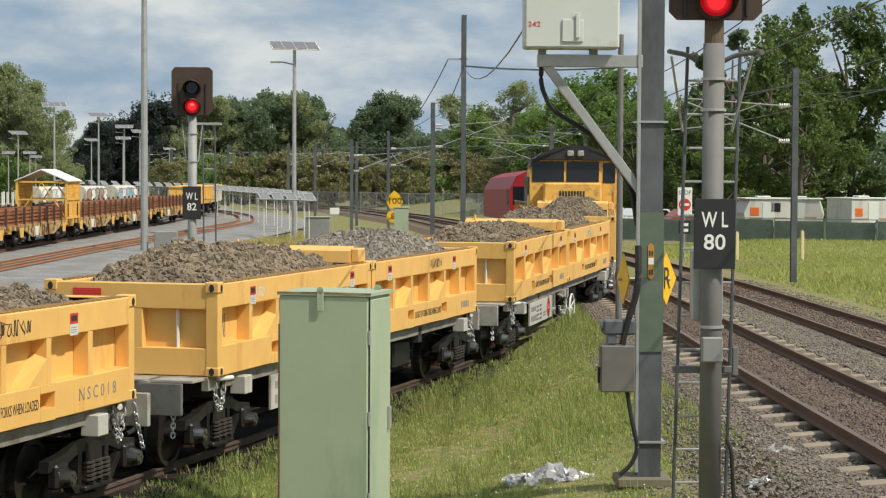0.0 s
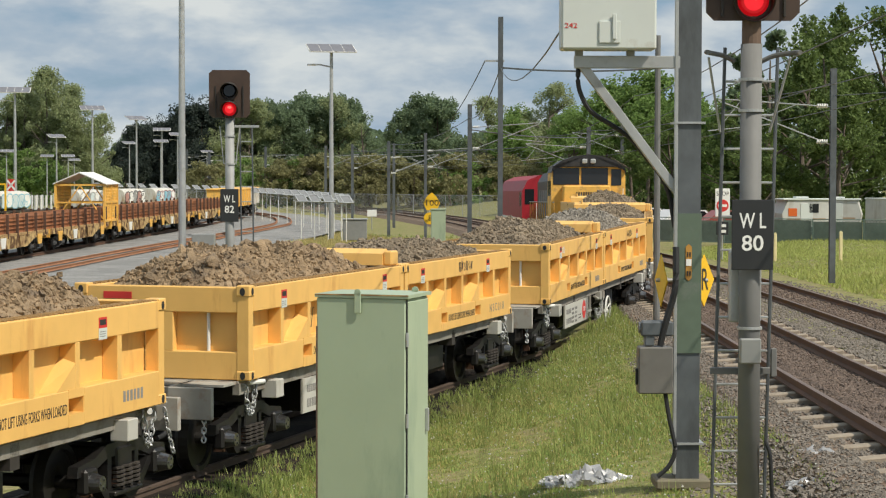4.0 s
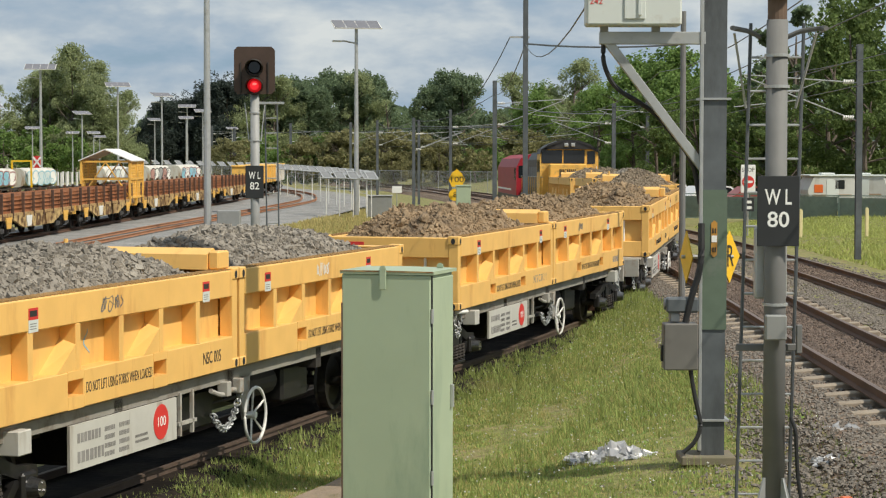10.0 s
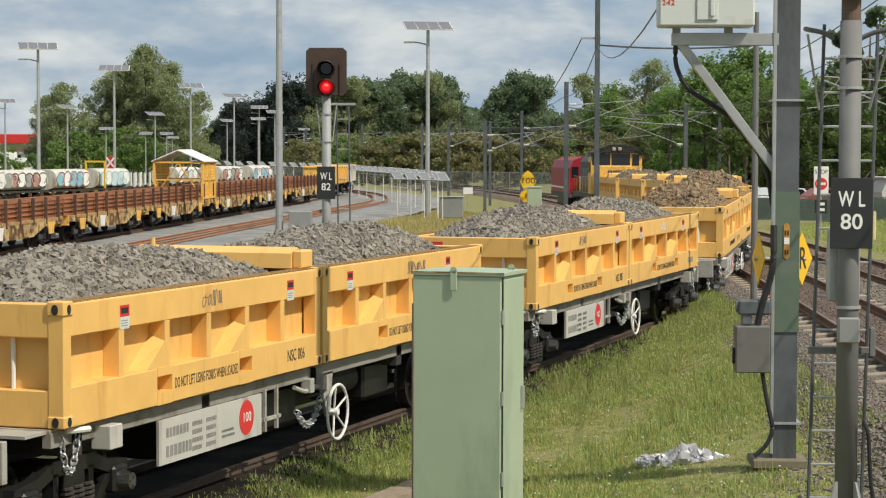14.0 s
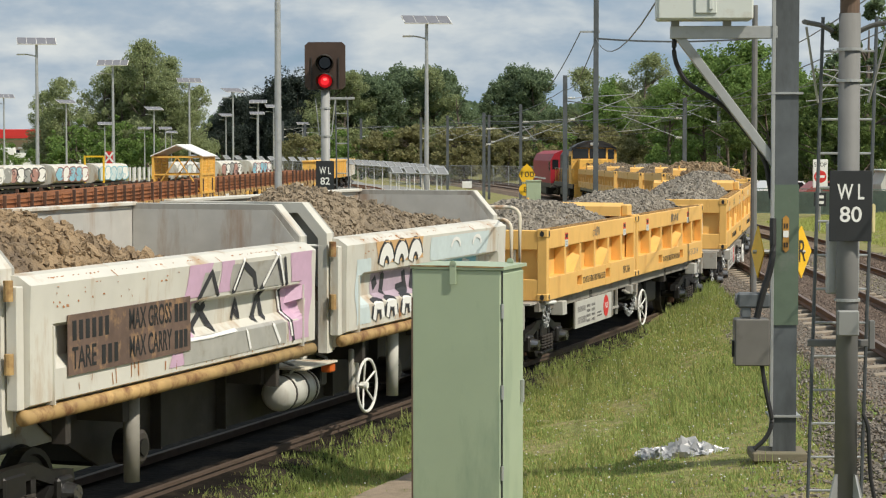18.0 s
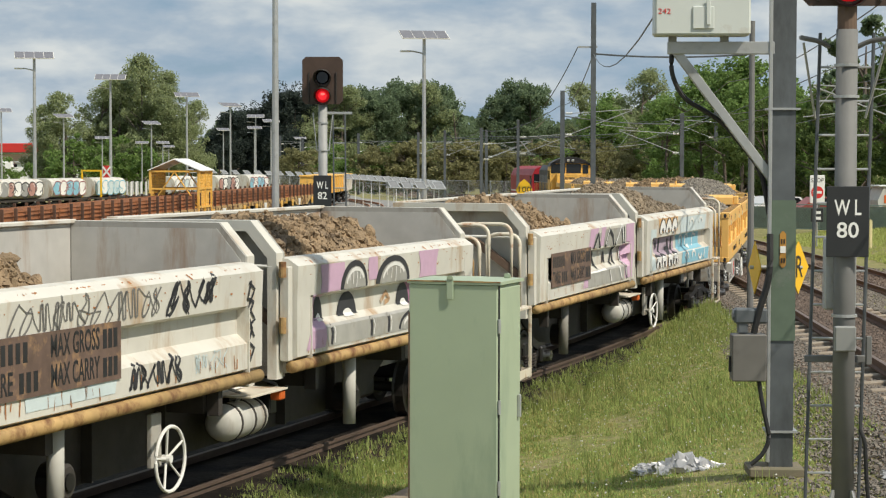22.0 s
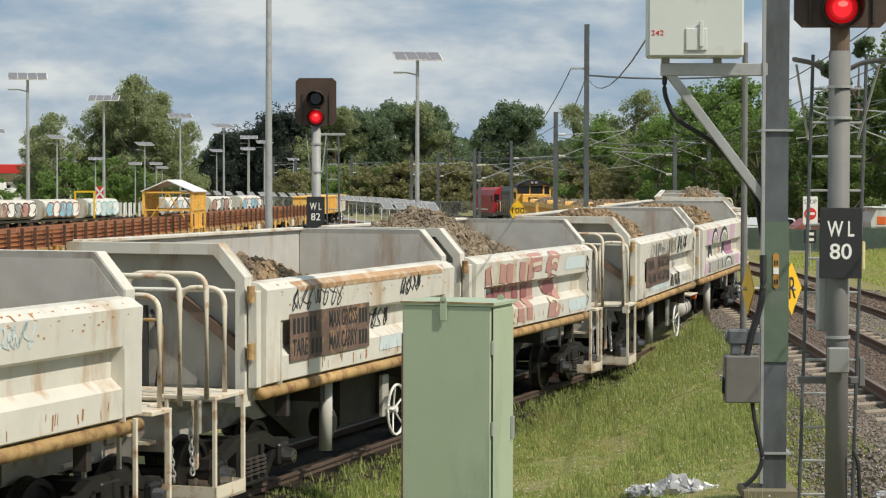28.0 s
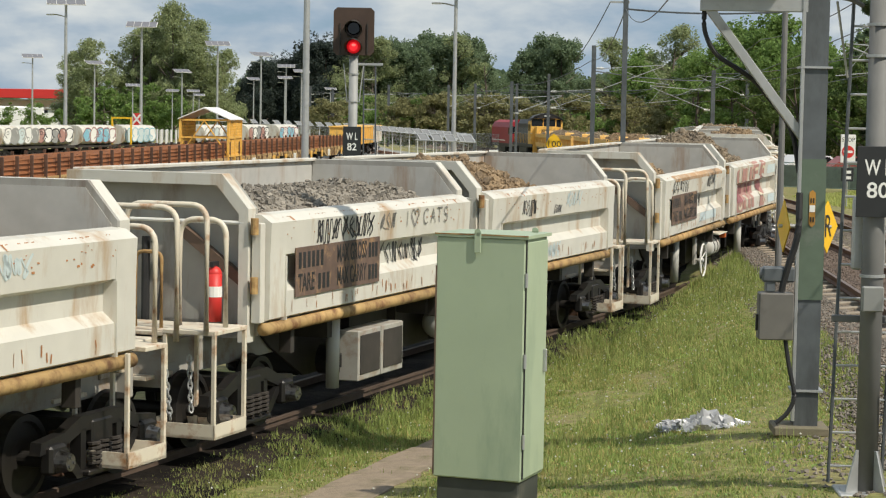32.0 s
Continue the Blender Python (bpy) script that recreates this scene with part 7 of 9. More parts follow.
for b, k, ahead in FLAT_TRAIN:
    rng = random.Random(k * 2 + ahead)
    code = CODES.get((k, ahead))
    if code:
        wide_ = rng.random() < 0.4
        lettering("lettering", " ".join(code.replace(" ", "")) if wide_ else code, 0.20, LETTER_BLACK if not wide_ else LETTER_FADED, b, Matrix.Translation((1.2225, 2.42 if not wide_ else 2.2, 0.19)) @ FACE_X, width=0.95 if wide_ else 0.52)
    else:
        for i in range(6):
            bm = B()
            box(bm, 1.221, 1.2225, 2.1 + i * 0.09, 2.16 + i * 0.09, 0.13, 0.25)
            part("number_bar", bm, LETTER_FADED, b)
    if rng.random() < 0.7:
        y0 = rng.uniform(-2.4, 0.9)
        tags("sprayed_tag", b, GRAFFITI[rng.choice(("black", "faded", "pale_blue", "white"))], on_rail, y0, y0 + rng.uniform(0.3, 0.9), 1.03, 0.16, 0.018, k * 7 + ahead, "spray-painted tag")
    if rng.random() < 0.6:
        y0 = rng.choice((-2.7, -1.7, -0.6, 1.3))
        tags("sprayed_tag", b, GRAFFITI[rng.choice(("black", "faded", "blue"))], in_panel, y0, y0 + 0.3, 0.62, 0.30, 0.02, k * 11 + ahead, "spray-painted tag")
HOP_STYLES = [("throw_up", "blue"), ("bold_tag", "pink"), ("rusty", "big"), ("hearted", "small_tag"), ("faint", "small_tag")]
HOP_LOADS = [
    ((1, 90, [(-1, 3.05), (-0.75, 3.30), (-0.45, 3.15), (-0.1, 2.75), (0.15, 2.45), (0.4, 2.15), (1, 1.9)]),
     (0, 40, [(-1, 2.95), (-0.6, 3.38), (-0.3, 3.22), (0.1, 2.92), (0.55, 2.72), (0.85, 2.60), (1, 2.5)])),
    ((1, 170, [(-1, 3.15), (-0.7, 3.30), (-0.42, 3.20), (-0.3, 2.75), (-0.15, 2.4), (0.1, 2.0), (1, 1.8)]),
     (1, 110, [(-1, 3.00), (-0.6, 3.12), (-0.15, 2.98), (0.08, 3.16), (0.16, 2.8), (0.28, 2.4), (0.5, 2.0), (1, 1.8)])),
    ((1, 60, [(-1, 2.85), (-0.8, 2.98), (-0.5, 2.85), (-0.25, 2.5), (0.0, 2.1), (1, 1.8)]),
     (0, 60, [(-1, 3.15), (-0.72, 3.52), (-0.4, 3.18), (0.0, 2.70), (0.2, 2.4), (0.5, 2.0), (1, 1.8)])),
    ((2, 0, [(-1, 2.62), (-0.5, 2.78), (0.2, 2.76), (0.66, 2.86), (0.78, 2.5), (0.9, 2.1), (1, 1.9)]),
     (1, 190, [(-1, 2.95), (-0.75, 3.14), (-0.4, 3.05), (-0.1, 2.75), (0.08, 2.4), (0.3, 2.0), (1, 1.8)])),
    ((1, 40, [(-1, 2.2), (-0.5, 2.5), (0.2, 2.2), (1, 1.9)]), (1, 80, [(-1, 2.7), (-0.5, 2.8), (0.0, 2.5), (0.4, 2.1), (1, 1.9)])),
]
for k in range(5):
    mid = -67.86 - 18.04 * k + 7.1
    MOVERS.append((hopper(HOP_STYLES[k], 40 + k * 7, k == 3), mid, Matrix.Identity(4)))
    for yc, (mt, cl, ridge_) in zip((-3.92, 3.97), HOP_LOADS[k]):
        ridge_ = [(w, 2.6 + (z - 2.6) * 0.74 if z > 2.6 else z) for w, z in ridge_]
        h = heap("spoil_heap", ("grey-brown soil and stone in a white tipping body", "tan clay and soil clods in a white tipping body", "grey crushed stone in a white tipping body")[mt], SOIL[mt], 1.1, 3.30, 2.40, ridge_, 20 + k * 2 + int(yc > 0),
                 rough=0.15 if mt == 1 else 0.10, lumps=6500, lump=0.034, clods=cl * 2, clod=0.095)
        MOVERS.append((h, mid, Matrix.Translation((-0.05, yc, 0))))
CAB_LOCO, RED_LOCO = cab_loco(), red_loco()
for loco, shape in ((CAB_LOCO, Matrix.Translation((-0.08, 0, 0)) @ Matrix.Diagonal((1.10, 1, 1.055, 1))), (RED_LOCO, Matrix.Translation((-0.36, 0, -0.12)))):
    for o in loco.children_recursive:
        if o.type == "MESH" and o.name.split(".")[0] not in WHEEL_PARTS:
            o.data.transform(shape)
MOVERS.append((CAB_LOCO, 55.4 + 8.4, Matrix.Identity(4)))
MOVERS.append((RED_LOCO, 55.4 + 8.4 + 17.9, Matrix.Identity(4)))


def motions():
    for ob, mid, m in MOVERS:
        walk(ob, [(t, on_track_pose(mid + travelled(t)) @ m) for t in range(0, 33)])
    step = 1 / 7.5
    for end, y in (("front", 0.89), ("rear", -0.89)):
        first = WHEELS[end][0]
        walk(first, [(k * step, pose(0, y, 0.42, -math.degrees(travelled(k * step) / 0.42), 0, 0)) for k in range(int(32 / step) + 1)])
        keys = first.animation_data
        for ob in bpy.data.objects:
            if ob is not first and ob.name.split(".")[0] == "wheelset" and abs(ob.location.y - y) < 0.01:
                ob.rotation_mode = "QUATERNION"
                ob.animation_data_create()
                ob.animation_data.action = keys.action
                ob.animation_data.action_slot = keys.action_slot

# ---- yard and surroundings ----
def rail_wagons():
    """Flat wagons loaded with long rusty rails on the yard track."""
    def at(y, m=Matrix.Identity(4)):
        i = int(np.searchsorted(YARD_A[:, 1], y))
        p, q = YARD_A[i - 1], YARD_A[min(i + 3, len(YARD_A) - 1)]
        d = Vector(q - p)
        return Matrix.Translation(p) @ d.to_track_quat("Y", "Z").to_matrix().to_4x4() @ m
    mats = (YELLOW_WORN, WAGON_WHITE, RUST_TUBE)
    MOTTLED = two_tone("mottled_rusty_yellow_paint", (0.12, 0.065, 0.035), (0.52, 0.37, 0.17), 2.3, detail=8, lo=0.42, hi=0.56, rough=0.8, bump=0.1)
    w = thing("rail_wagon", Matrix.Identity(4), "weathered flat wagon loaded with rusty orange rails", "railway wagon", "rail wagons")
    half = 6.9
    bm = B()
    box(bm, -1.2, 1.2, -half, half, 0.98, 1.1, 0.01)
    part("deck", bm, RUST_TUBE, w)
    for sgn in (-1, 1):
        bm = B()
        a, b = sorted((sgn * 1.1, sgn * 1.2))
        prism(bm, [(-half, 1.0), (half, 1.0), (half, 0.86), (4.2, 0.80), (2.6, 0.46), (-2.6, 0.46), (-4.2, 0.80), (-half, 0.86)], a, b, "x")
        part("side_sill", bm, MOTTLED, w)
        for k in range(8):
            y = -6.2 + k * 1.77
            bm = B()
            a, b = sorted((sgn * 1.12, sgn * 1.24))
            box(bm, a, b, y - 0.05, y + 0.05, 0.9, 1.93, 0.01)
            part("stake", bm, RUST_DARK, w)
    for k in range(4):
        bm = B()
        y = -5.2 + k * 3.4
        prism(bm, [(y - 0.5, 0.95), (y + 0.5, 0.95), (y + 0.32, 0.5), (y - 0.32, 0.5)], 1.201, 1.24, "x")
        part("side_plate", bm, mats[k % 3], w)
    for sy in (-1, 1):
        bm = B()
        box(bm, -1.1, 1.1, sy * 6.9 - 0.06, sy * 6.9 + 0.06, 0.7, 1.1)
        part("headstock", bm, YELLOW_WORN, w)
        b = bogie(w, sy * 4.9)
    for lay in range(4):
        n = 9
        for i in range(n):
            x = -1.0 + i * 0.25
            z = 1.10 + lay * 0.175
            bm = B()
            prism(bm, [(x - 0.07, z), (x + 0.07, z), (x + 0.07, z + 0.015), (x + 0.012, z + 0.03), (x + 0.012, z + 0.12), (x + 0.036, z + 0.13), (x + 0.036, z + 0.165), (x - 0.036, z + 0.165), (x - 0.036, z + 0.13), (x - 0.012, z + 0.12), (x - 0.012, z + 0.03), (x - 0.07, z + 0.015)], -7.35, 7.35, "y")
            part("rail", bm, RAIL_STACK, w)
    first = True
    for k in range(8):
        m = at(46 + 14.8 * k)
        if first:
            w.matrix_basis = m
            first = False
        else:
            copy_thing(w, m)
    # cage with a white roof on the rail wagons
    s = thing("gantry_cage", at(112.6, Matrix.Translation((-0.1, 0, 1.1))), "yellow mesh cage with a white pitched sheet roof", "cage")
    for x in (-1.30, 1.30):
        for y in (-1.8, 0, 1.8):
            bm = B()
            box(bm, x - 0.06, x + 0.06, y - 0.06, y + 0.06, -0.3 if x > 0 else 0, 2.05)
            part("post", bm, YELLOW_WORN, s)
    for z in (0.02, 1.0, 1.93):
        for y in (-1.8, 1.8):
            bm = B()
            box(bm, -1.30, 1.30, y - 0.04, y + 0.04, z, z + 0.09)
            part("beam", bm, YELLOW_WORN, s)
        for x in (-1.30, 1.30):
            bm = B()
            box(bm, x - 0.04, x + 0.04, -1.8, 1.8, z, z + 0.12)
            part("beam", bm, YELLOW_WORN, s)
    for y in (-1.8, 1.8):
        for a, b in (((-1.28, 0.1), (0, 1.95)), ((1.28, 0.1), (0, 1.95))):
            bm = B()
            rod(bm, (a[0], y, a[1]), (b[0], y, b[1]), 0.035, seg=6)
            part("brace", bm, YELLOW_WORN, s)
    bm = B()
    prism(bm, [(-1.42, 2.0), (0, 2.60), (1.42, 2.0), (1.42, 2.05), (0, 2.66), (-1.42, 2.05)], -1.95, 1.95, "y")
    part("roof", bm, WHITE_ROOF, s, "white sheet roof")
    for x in (-1.28, 1.28):
        bm = B()
        for k in range(24):
            rod(bm, (x, -1.75 + k * 0.152, 0.1), (x, -1.75 + k * 0.152, 1.95), 0.018, seg=4)
        for k in range(12):
            rod(bm, (x, -1.8, 0.16 + k * 0.155), (x, 1.8, 0.16 + k * 0.155), 0.018, seg=4)
        tagged(part("mesh", bm, YELLOW_WORN, s), kind="stuff")
    # yellow and white open wagons at the far end
    for k, (y, mat, lab) in enumerate(((172, YELLOW_WORN, "yellow worn open wagon standing in the yard"), (184, WHITE_HOPPER, "white worn open wagon standing in the yard"))):
        o = thing("open_wagon", at(y), lab, "railway wagon", "open wagons")
        bm = B()
        box(bm, -1.25, 1.25, -5.2, 5.2, 1.0, 2.3, 0.03)
        part("body", bm, mat, o)
        bm = B()
        box(bm, -1.3, 1.3, -5.3, 5.3, 2.3, 2.42, 0.02)
        part("rim", bm, YELLOW_WORN, o)
        for j in range(6):
            bm = B()
            box(bm, 1.251, 1.32, -4.8 + j * 1.8, -4.65 + j * 1.8, 1.0, 2.3)
            part("rib", bm, mat, o)
        bogie(o, -3.6)
        bogie(o, 3.6)


def solar_lamp(x, y, z0, top, turn):
    s = thing("solar_lamp", pose(x, y, z0, 0, 0, turn), "tall grey pole with a solar panel and lamp arm", "street lamp", "solar lamps")
    h = top - z0
    bm = B()
    rod(bm, (0, 0, 0), (0, 0, h - 0.1), 0.16, 0.10, seg=10)
    part("pole", bm, CHROME, s)
    tip = pose(0, 0, h, 20, 0, 10)
    bm = B()
    box(bm, -1.43, 1.43, -0.78, 0.78, -0.06, -0.0, 0.0, tip)
    p = part("solar_panel", bm, WAGON_WHITE, s)
    for k in range(4):
        bm = B()
        box(bm, -1.40 + k * 0.705, -1.40 + k * 0.705 + 0.67, -0.75, 0.75, 0.002, 0.012, 0.0, tip)
        part("cell_panel", bm, PANEL_BLUE, p)
    bm = B()
    rod(bm, (0, 0, h - 0.25), (0, 0, h - 0.02), 0.07, seg=8)
    part("bracket", bm, CHROME, p)
    bm = B()
    tube(bm, arc([(0, 0, h - 1.15), (-0.7, 0, h - 1.0), (-0.95, 0, h - 1.0)], 0.3), 0.05, 6)
    part("arm", bm, CHROME, s)
    bm = B()
    box(bm, -1.45, -0.85, -0.13, 0.13, h - 1.06, h - 0.95, 0.03)
    part("lamp_head", bm, WAGON_WHITE, s)
    return s


def lamps():
    spots = [(-5.1, 125, 11.2), (-36.6, 160, 11.7), (-38.0, 198, 11.5), (-37.2, 240, 11.1), (-57.8, 236, 9.2), (-49.8, 232, 8.5), (-39.6, 230, 7.7), (-44.3, 226, 6.0), (-40.3, 228, 5.5), (-38.0, 228, 5.5), (-38.0, 232, 5.1), (-33.5, 250, 10.2), (-41.9, 305, 8.0), (-36.7, 300, 8.2), (-38.0, 312, 10.1), (-35.0, 306, 9.3), (-31.1, 310, 6.8)]
    s0 = solar_lamp(*spots[0][:2], -0.2, 11.2, 3)
    for i, (x, y, t) in enumerate(spots[1:]):
        k = (t + 0.2) / 11.4
        copy_thing(s0, pose(x, y, -0.2, 0, 0, (5, -4, 8, 12, 30, 25)[i % 6]) @ Matrix.Diagonal((k, k, k, 1)))
    p = thing("flood_pole", pose(-11.45, 102, -0.2), "tall plain galvanised flood light pole", "light pole")
    bm = B()
    rod(bm, (0, 0, 0), (0, 0, 17), 0.19, 0.12, seg=12)
    part("shaft", bm, CHROME, p)
    bm = B()
    box(bm, -0.9, 0.9, -0.15, 0.15, 17, 17.25, 0.03)
    part("lamp_bar", bm, BOX_GREY, p)
    bm = B()
    box(bm, 0.5, 1.6, -0.4, 0.4, 0, 0.95, 0.03)
    part("control_box", bm, BOX_GREY, p)
    c = thing("electrical_box", pose(-3.6, 122, -0.2), "grey steel electrical box beside a lamp pole", "electrical box")
    bm = B()
    box(bm, -0.7, 0.7, -0.4, 0.4, 0, 1.2, 0.03)
    part("body", bm, BOX_GREY, c)
    bm = B()
    box(bm, -0.75, 0.75, -0.45, 0.45, 1.2, 1.27, 0.02)
    part("lid", bm, CHROME, c)


MASTS = [(2.65, 66, 0.2, 8.7, 0.105), (2.75, 108, -0.9, 7.3, 0.15), (-2, 150, -0.9, 6, 0.15), (-1.9, 175, -0.9, 6.2, 0.15), (0.6, 140, -0.9, 6.4, 0.13), (-6, 195, -0.9, 6.4, 0.16), (9.9, 120, -0.9, 6.4, 0.15), (13, 65, 0.35, 7.05, 0.125), (14.8, 150, -0.9, 7.6, 0.16), (-18.8, 260, -0.9, 6.9, 0.2), (-26, 262, -0.9, 6.3, 0.2), (-9.8, 225, -0.9, 6.6, 0.18), (-33, 300, -0.9, 7, 0.2)]


def overhead():
    for i, (x, y, z0, top, h) in enumerate(MASTS):
        s = plain_mast(x, y, z0, top, h * 0.75, "dark steel overhead line mast beside the main line" if i % 2 else "dark upright steel overhead line mast")
        ht = top - z0
        side = 1 if x < 8 else -1
        reach = 3.6
        if i == 0:
            bm = B()
            box(bm, -0.5, 0.12, -0.03, 0.03, ht - 1.42, ht - 1.36)
            part("wire_bracket", bm, CHROME, s)
            continue
        bm = B()
        rod(bm, (0, 0, ht - 1.2), (side * reach, 0, ht - 0.95), 0.021, seg=6)
        part("top_tube", bm, CHROME, s)
        bm = B()
        rod(bm, (0, 0, ht - 2.4), (side * reach, 0, ht - 1.0), 0.021, seg=6)
        part("strut_tube", bm, CHROME, s)
        bm = B()
        rod(bm, (side * reach * 0.55, 0, ht - 1.75), (side * (reach + 0.3), 0, ht - 1.95), 0.016, seg=6)
        part("steady_arm", bm, CHROME, s)
        bm = B()
        rod(bm, (side * reach * 0.3, 0, ht - 1.1), (side * reach * 0.62, 0, ht - 1.55), 0.014, seg=6)
        rod(bm, (side * reach * 0.8, 0, ht - 1.0), (side * reach, 0, ht - 1.9), 0.012, seg=6)
        part("dropper", bm, CHROME, s)
        for dz in (-1.17, -2.28):
            bm = B()
            for k in range(5):
                rod(bm, (side * (0.18 + k * 0.07), 0, ht + dz), (side * (0.22 + k * 0.07), 0, ht + dz + 0.005), 0.07, seg=8)
            part("insulator", bm, WAGON_WHITE, s)
    # thin pole beside the main line
    s = thing("marker_pole", pose(5.2, 45.0, 0.35), "thin weathered steel pole beside the main line", "pole")
    bm = B()
    rod(bm, (0, 0, 0), (0, 0, 6.4), 0.075, 0.06, seg=10)
    part("shaft", bm, POLE_GREY, s)
    bm = B()
    rod(bm, (0, 0, 0), (0, 0, 0.06), 0.14, seg=10)
    part("base_flange", bm, POLE_GREY, s)

    def wire(pts, sag, r=0.017, label="thin overhead contact wire"):
        bm = B()
        line = []
        for a, b in zip(pts, pts[1:]):
            a, b = Vector(a), Vector(b)
            for k in range(8):
                t = k / 8
                line.append(a.lerp(b, t) - Vector((0, 0, sag * 4 * t * (1 - t))))
        line.append(Vector(pts[-1]))
        tube(bm, line, r, 5)
        ob = part("overhead_wire", bm, MAST_GREY)
        tagged(ob, label, "wire", "overhead wires")
    for line, dx in ((MAIN_A, 0.0), (MAIN_B, 0.0)):
        for h, sag, r in ((4.75, 0.03, 0.011), (5.75, 0.45, 0.012)):
            pts = []
            for y in (-20, 24, 66, 108, 150, 195, 240, 290):
                i = int(np.searchsorted(line[:, 1], y))
                i = min(max(i, 0), len(line) - 1)
                pts.append((line[i][0] + dx, line[i][1], line[i][2] + h))
            wire(pts, sag, r)
    wire([(2.65, 66, 7.1), (1.55, 21.85, 5.35)], 0.5, 0.011, "drooping feeder wire to the equipment box")
    wire([(2.15, 66, 7.3), (1.2, 72, 5.6)], 0.1, 0.016, "short slack wire at a mast top")
    wire([(2.65, 66, 7.1), (2.75, 108, 6.6), (-2.0, 150, 5.8), (-6, 195, 6.2)], 0.5, 0.018, "feeder wire between the masts")
    wire([(13, 65, 6.6), (9.9, 120, 6.2), (14.8, 150, 7.2)], 0.4, 0.018, "feeder wire between the masts")
    wire([(13, 65, 6.2), (16, 20, 6.4)], 0.3, 0.012, "feeder wire between the masts")
    for (ax, ay, az), (bx, by, bz) in (((2.75, 108, 6.0), (9.9, 120, 5.8)), ((2.65, 66, 7.1), (8.6, 65, 7.15)), ((-2, 150, 5.4), (8, 150, 5.6)), ((-6, 195, 5.7), (6, 190, 5.8)), ((-18.8, 260, 6), (-6, 258, 6)), ((-33, 300, 6.2), (-15, 300, 6.2))):
        wire([(ax, ay, az), (bx, by, bz)], 0.15, 0.03, "steel span wire across the tracks")


MESH_PANEL = material("dark_mesh_panel", (0.20, 0.205, 0.21), 0.6, vary=0.2)


def crank_fence():
    """White posts with cranked frames on top, following the curve."""
    _, line = smooth_line([(-4.0, 119, -0.2), (-4.6, 128, -0.2), (-8, 150, -0.2), (-12.5, 172, -0.2), (-18, 196, -0.2), (-26, 220, -0.2), (-38, 248, -0.2)], 4.6)
    row = [Vector((-4.3 - 0.85 * k, 120.4 + 1.2 * k, -0.2)) for k in range(4)]
    f = thing("security_fence", Matrix.Identity(4), "white steel fence with cranked top frames round the curve", "fence")
    pr = None
    for i, p in enumerate([Vector(p) for p in line] + row):
        j = min(i, len(line) - 1) if i < len(line) else 0
        q = Vector(line[min(j + 1, len(line) - 1)] - line[max(j - 1, 0)]).normalized()
        m = Matrix.Translation(p) @ q.to_track_quat("Y", "Z").to_matrix().to_4x4()
        if pr is None:
            bm = B()
            rod(bm, (0, 0, 0), (0, 0, 2.34), 0.03, seg=6)
            a = part("post", bm, WAGON_WHITE, f)
            tip = Matrix.Translation((0, 0, 2.42)) @ Matrix.Rotation(radians(34), 4, "X") @ Matrix(((1, -0.35, 0, 0), (0, 1, 0, 0), (0, 0, 1, 0), (0, 0, 0, 1)))
            bm = B()
            for x in (-0.27, 0.27):
                box(bm, x - 0.035, x + 0.035, -0.36, 0.36, -0.03, 0.03, 0.0, tip)
            for y in (-0.34, 0.34):
                box(bm, -0.27, 0.27, y - 0.035, y + 0.035, -0.03, 0.03, 0.0, tip)
            rod(bm, tip @ Vector((-0.27, -0.34, 0)), tip @ Vector((-0.62, -0.42, 0.10)), 0.035, seg=5)
            b = part("cranked_frame", bm, CHROME, f)
            bm = B()
            box(bm, -0.235, 0.235, -0.305, 0.305, -0.01, 0.01, 0.0, tip)
            c = part("mesh_panel", bm, MESH_PANEL, f, "dark mesh panel")
            pr = [a, b, c]
            for o in pr:
                o.matrix_basis = m
        else:
            for o in pr:
                n = o.copy()
                scene.collection.objects.link(n)
                n.parent = f
                n.matrix_basis = m
    for z in (0.35, 1.2, 2.0):
        bm = B()
        tube(bm, [Vector(p) + Vector((0, 0, z)) for p in line], 0.012, 4)
        part("strand", bm, CHROME, f)


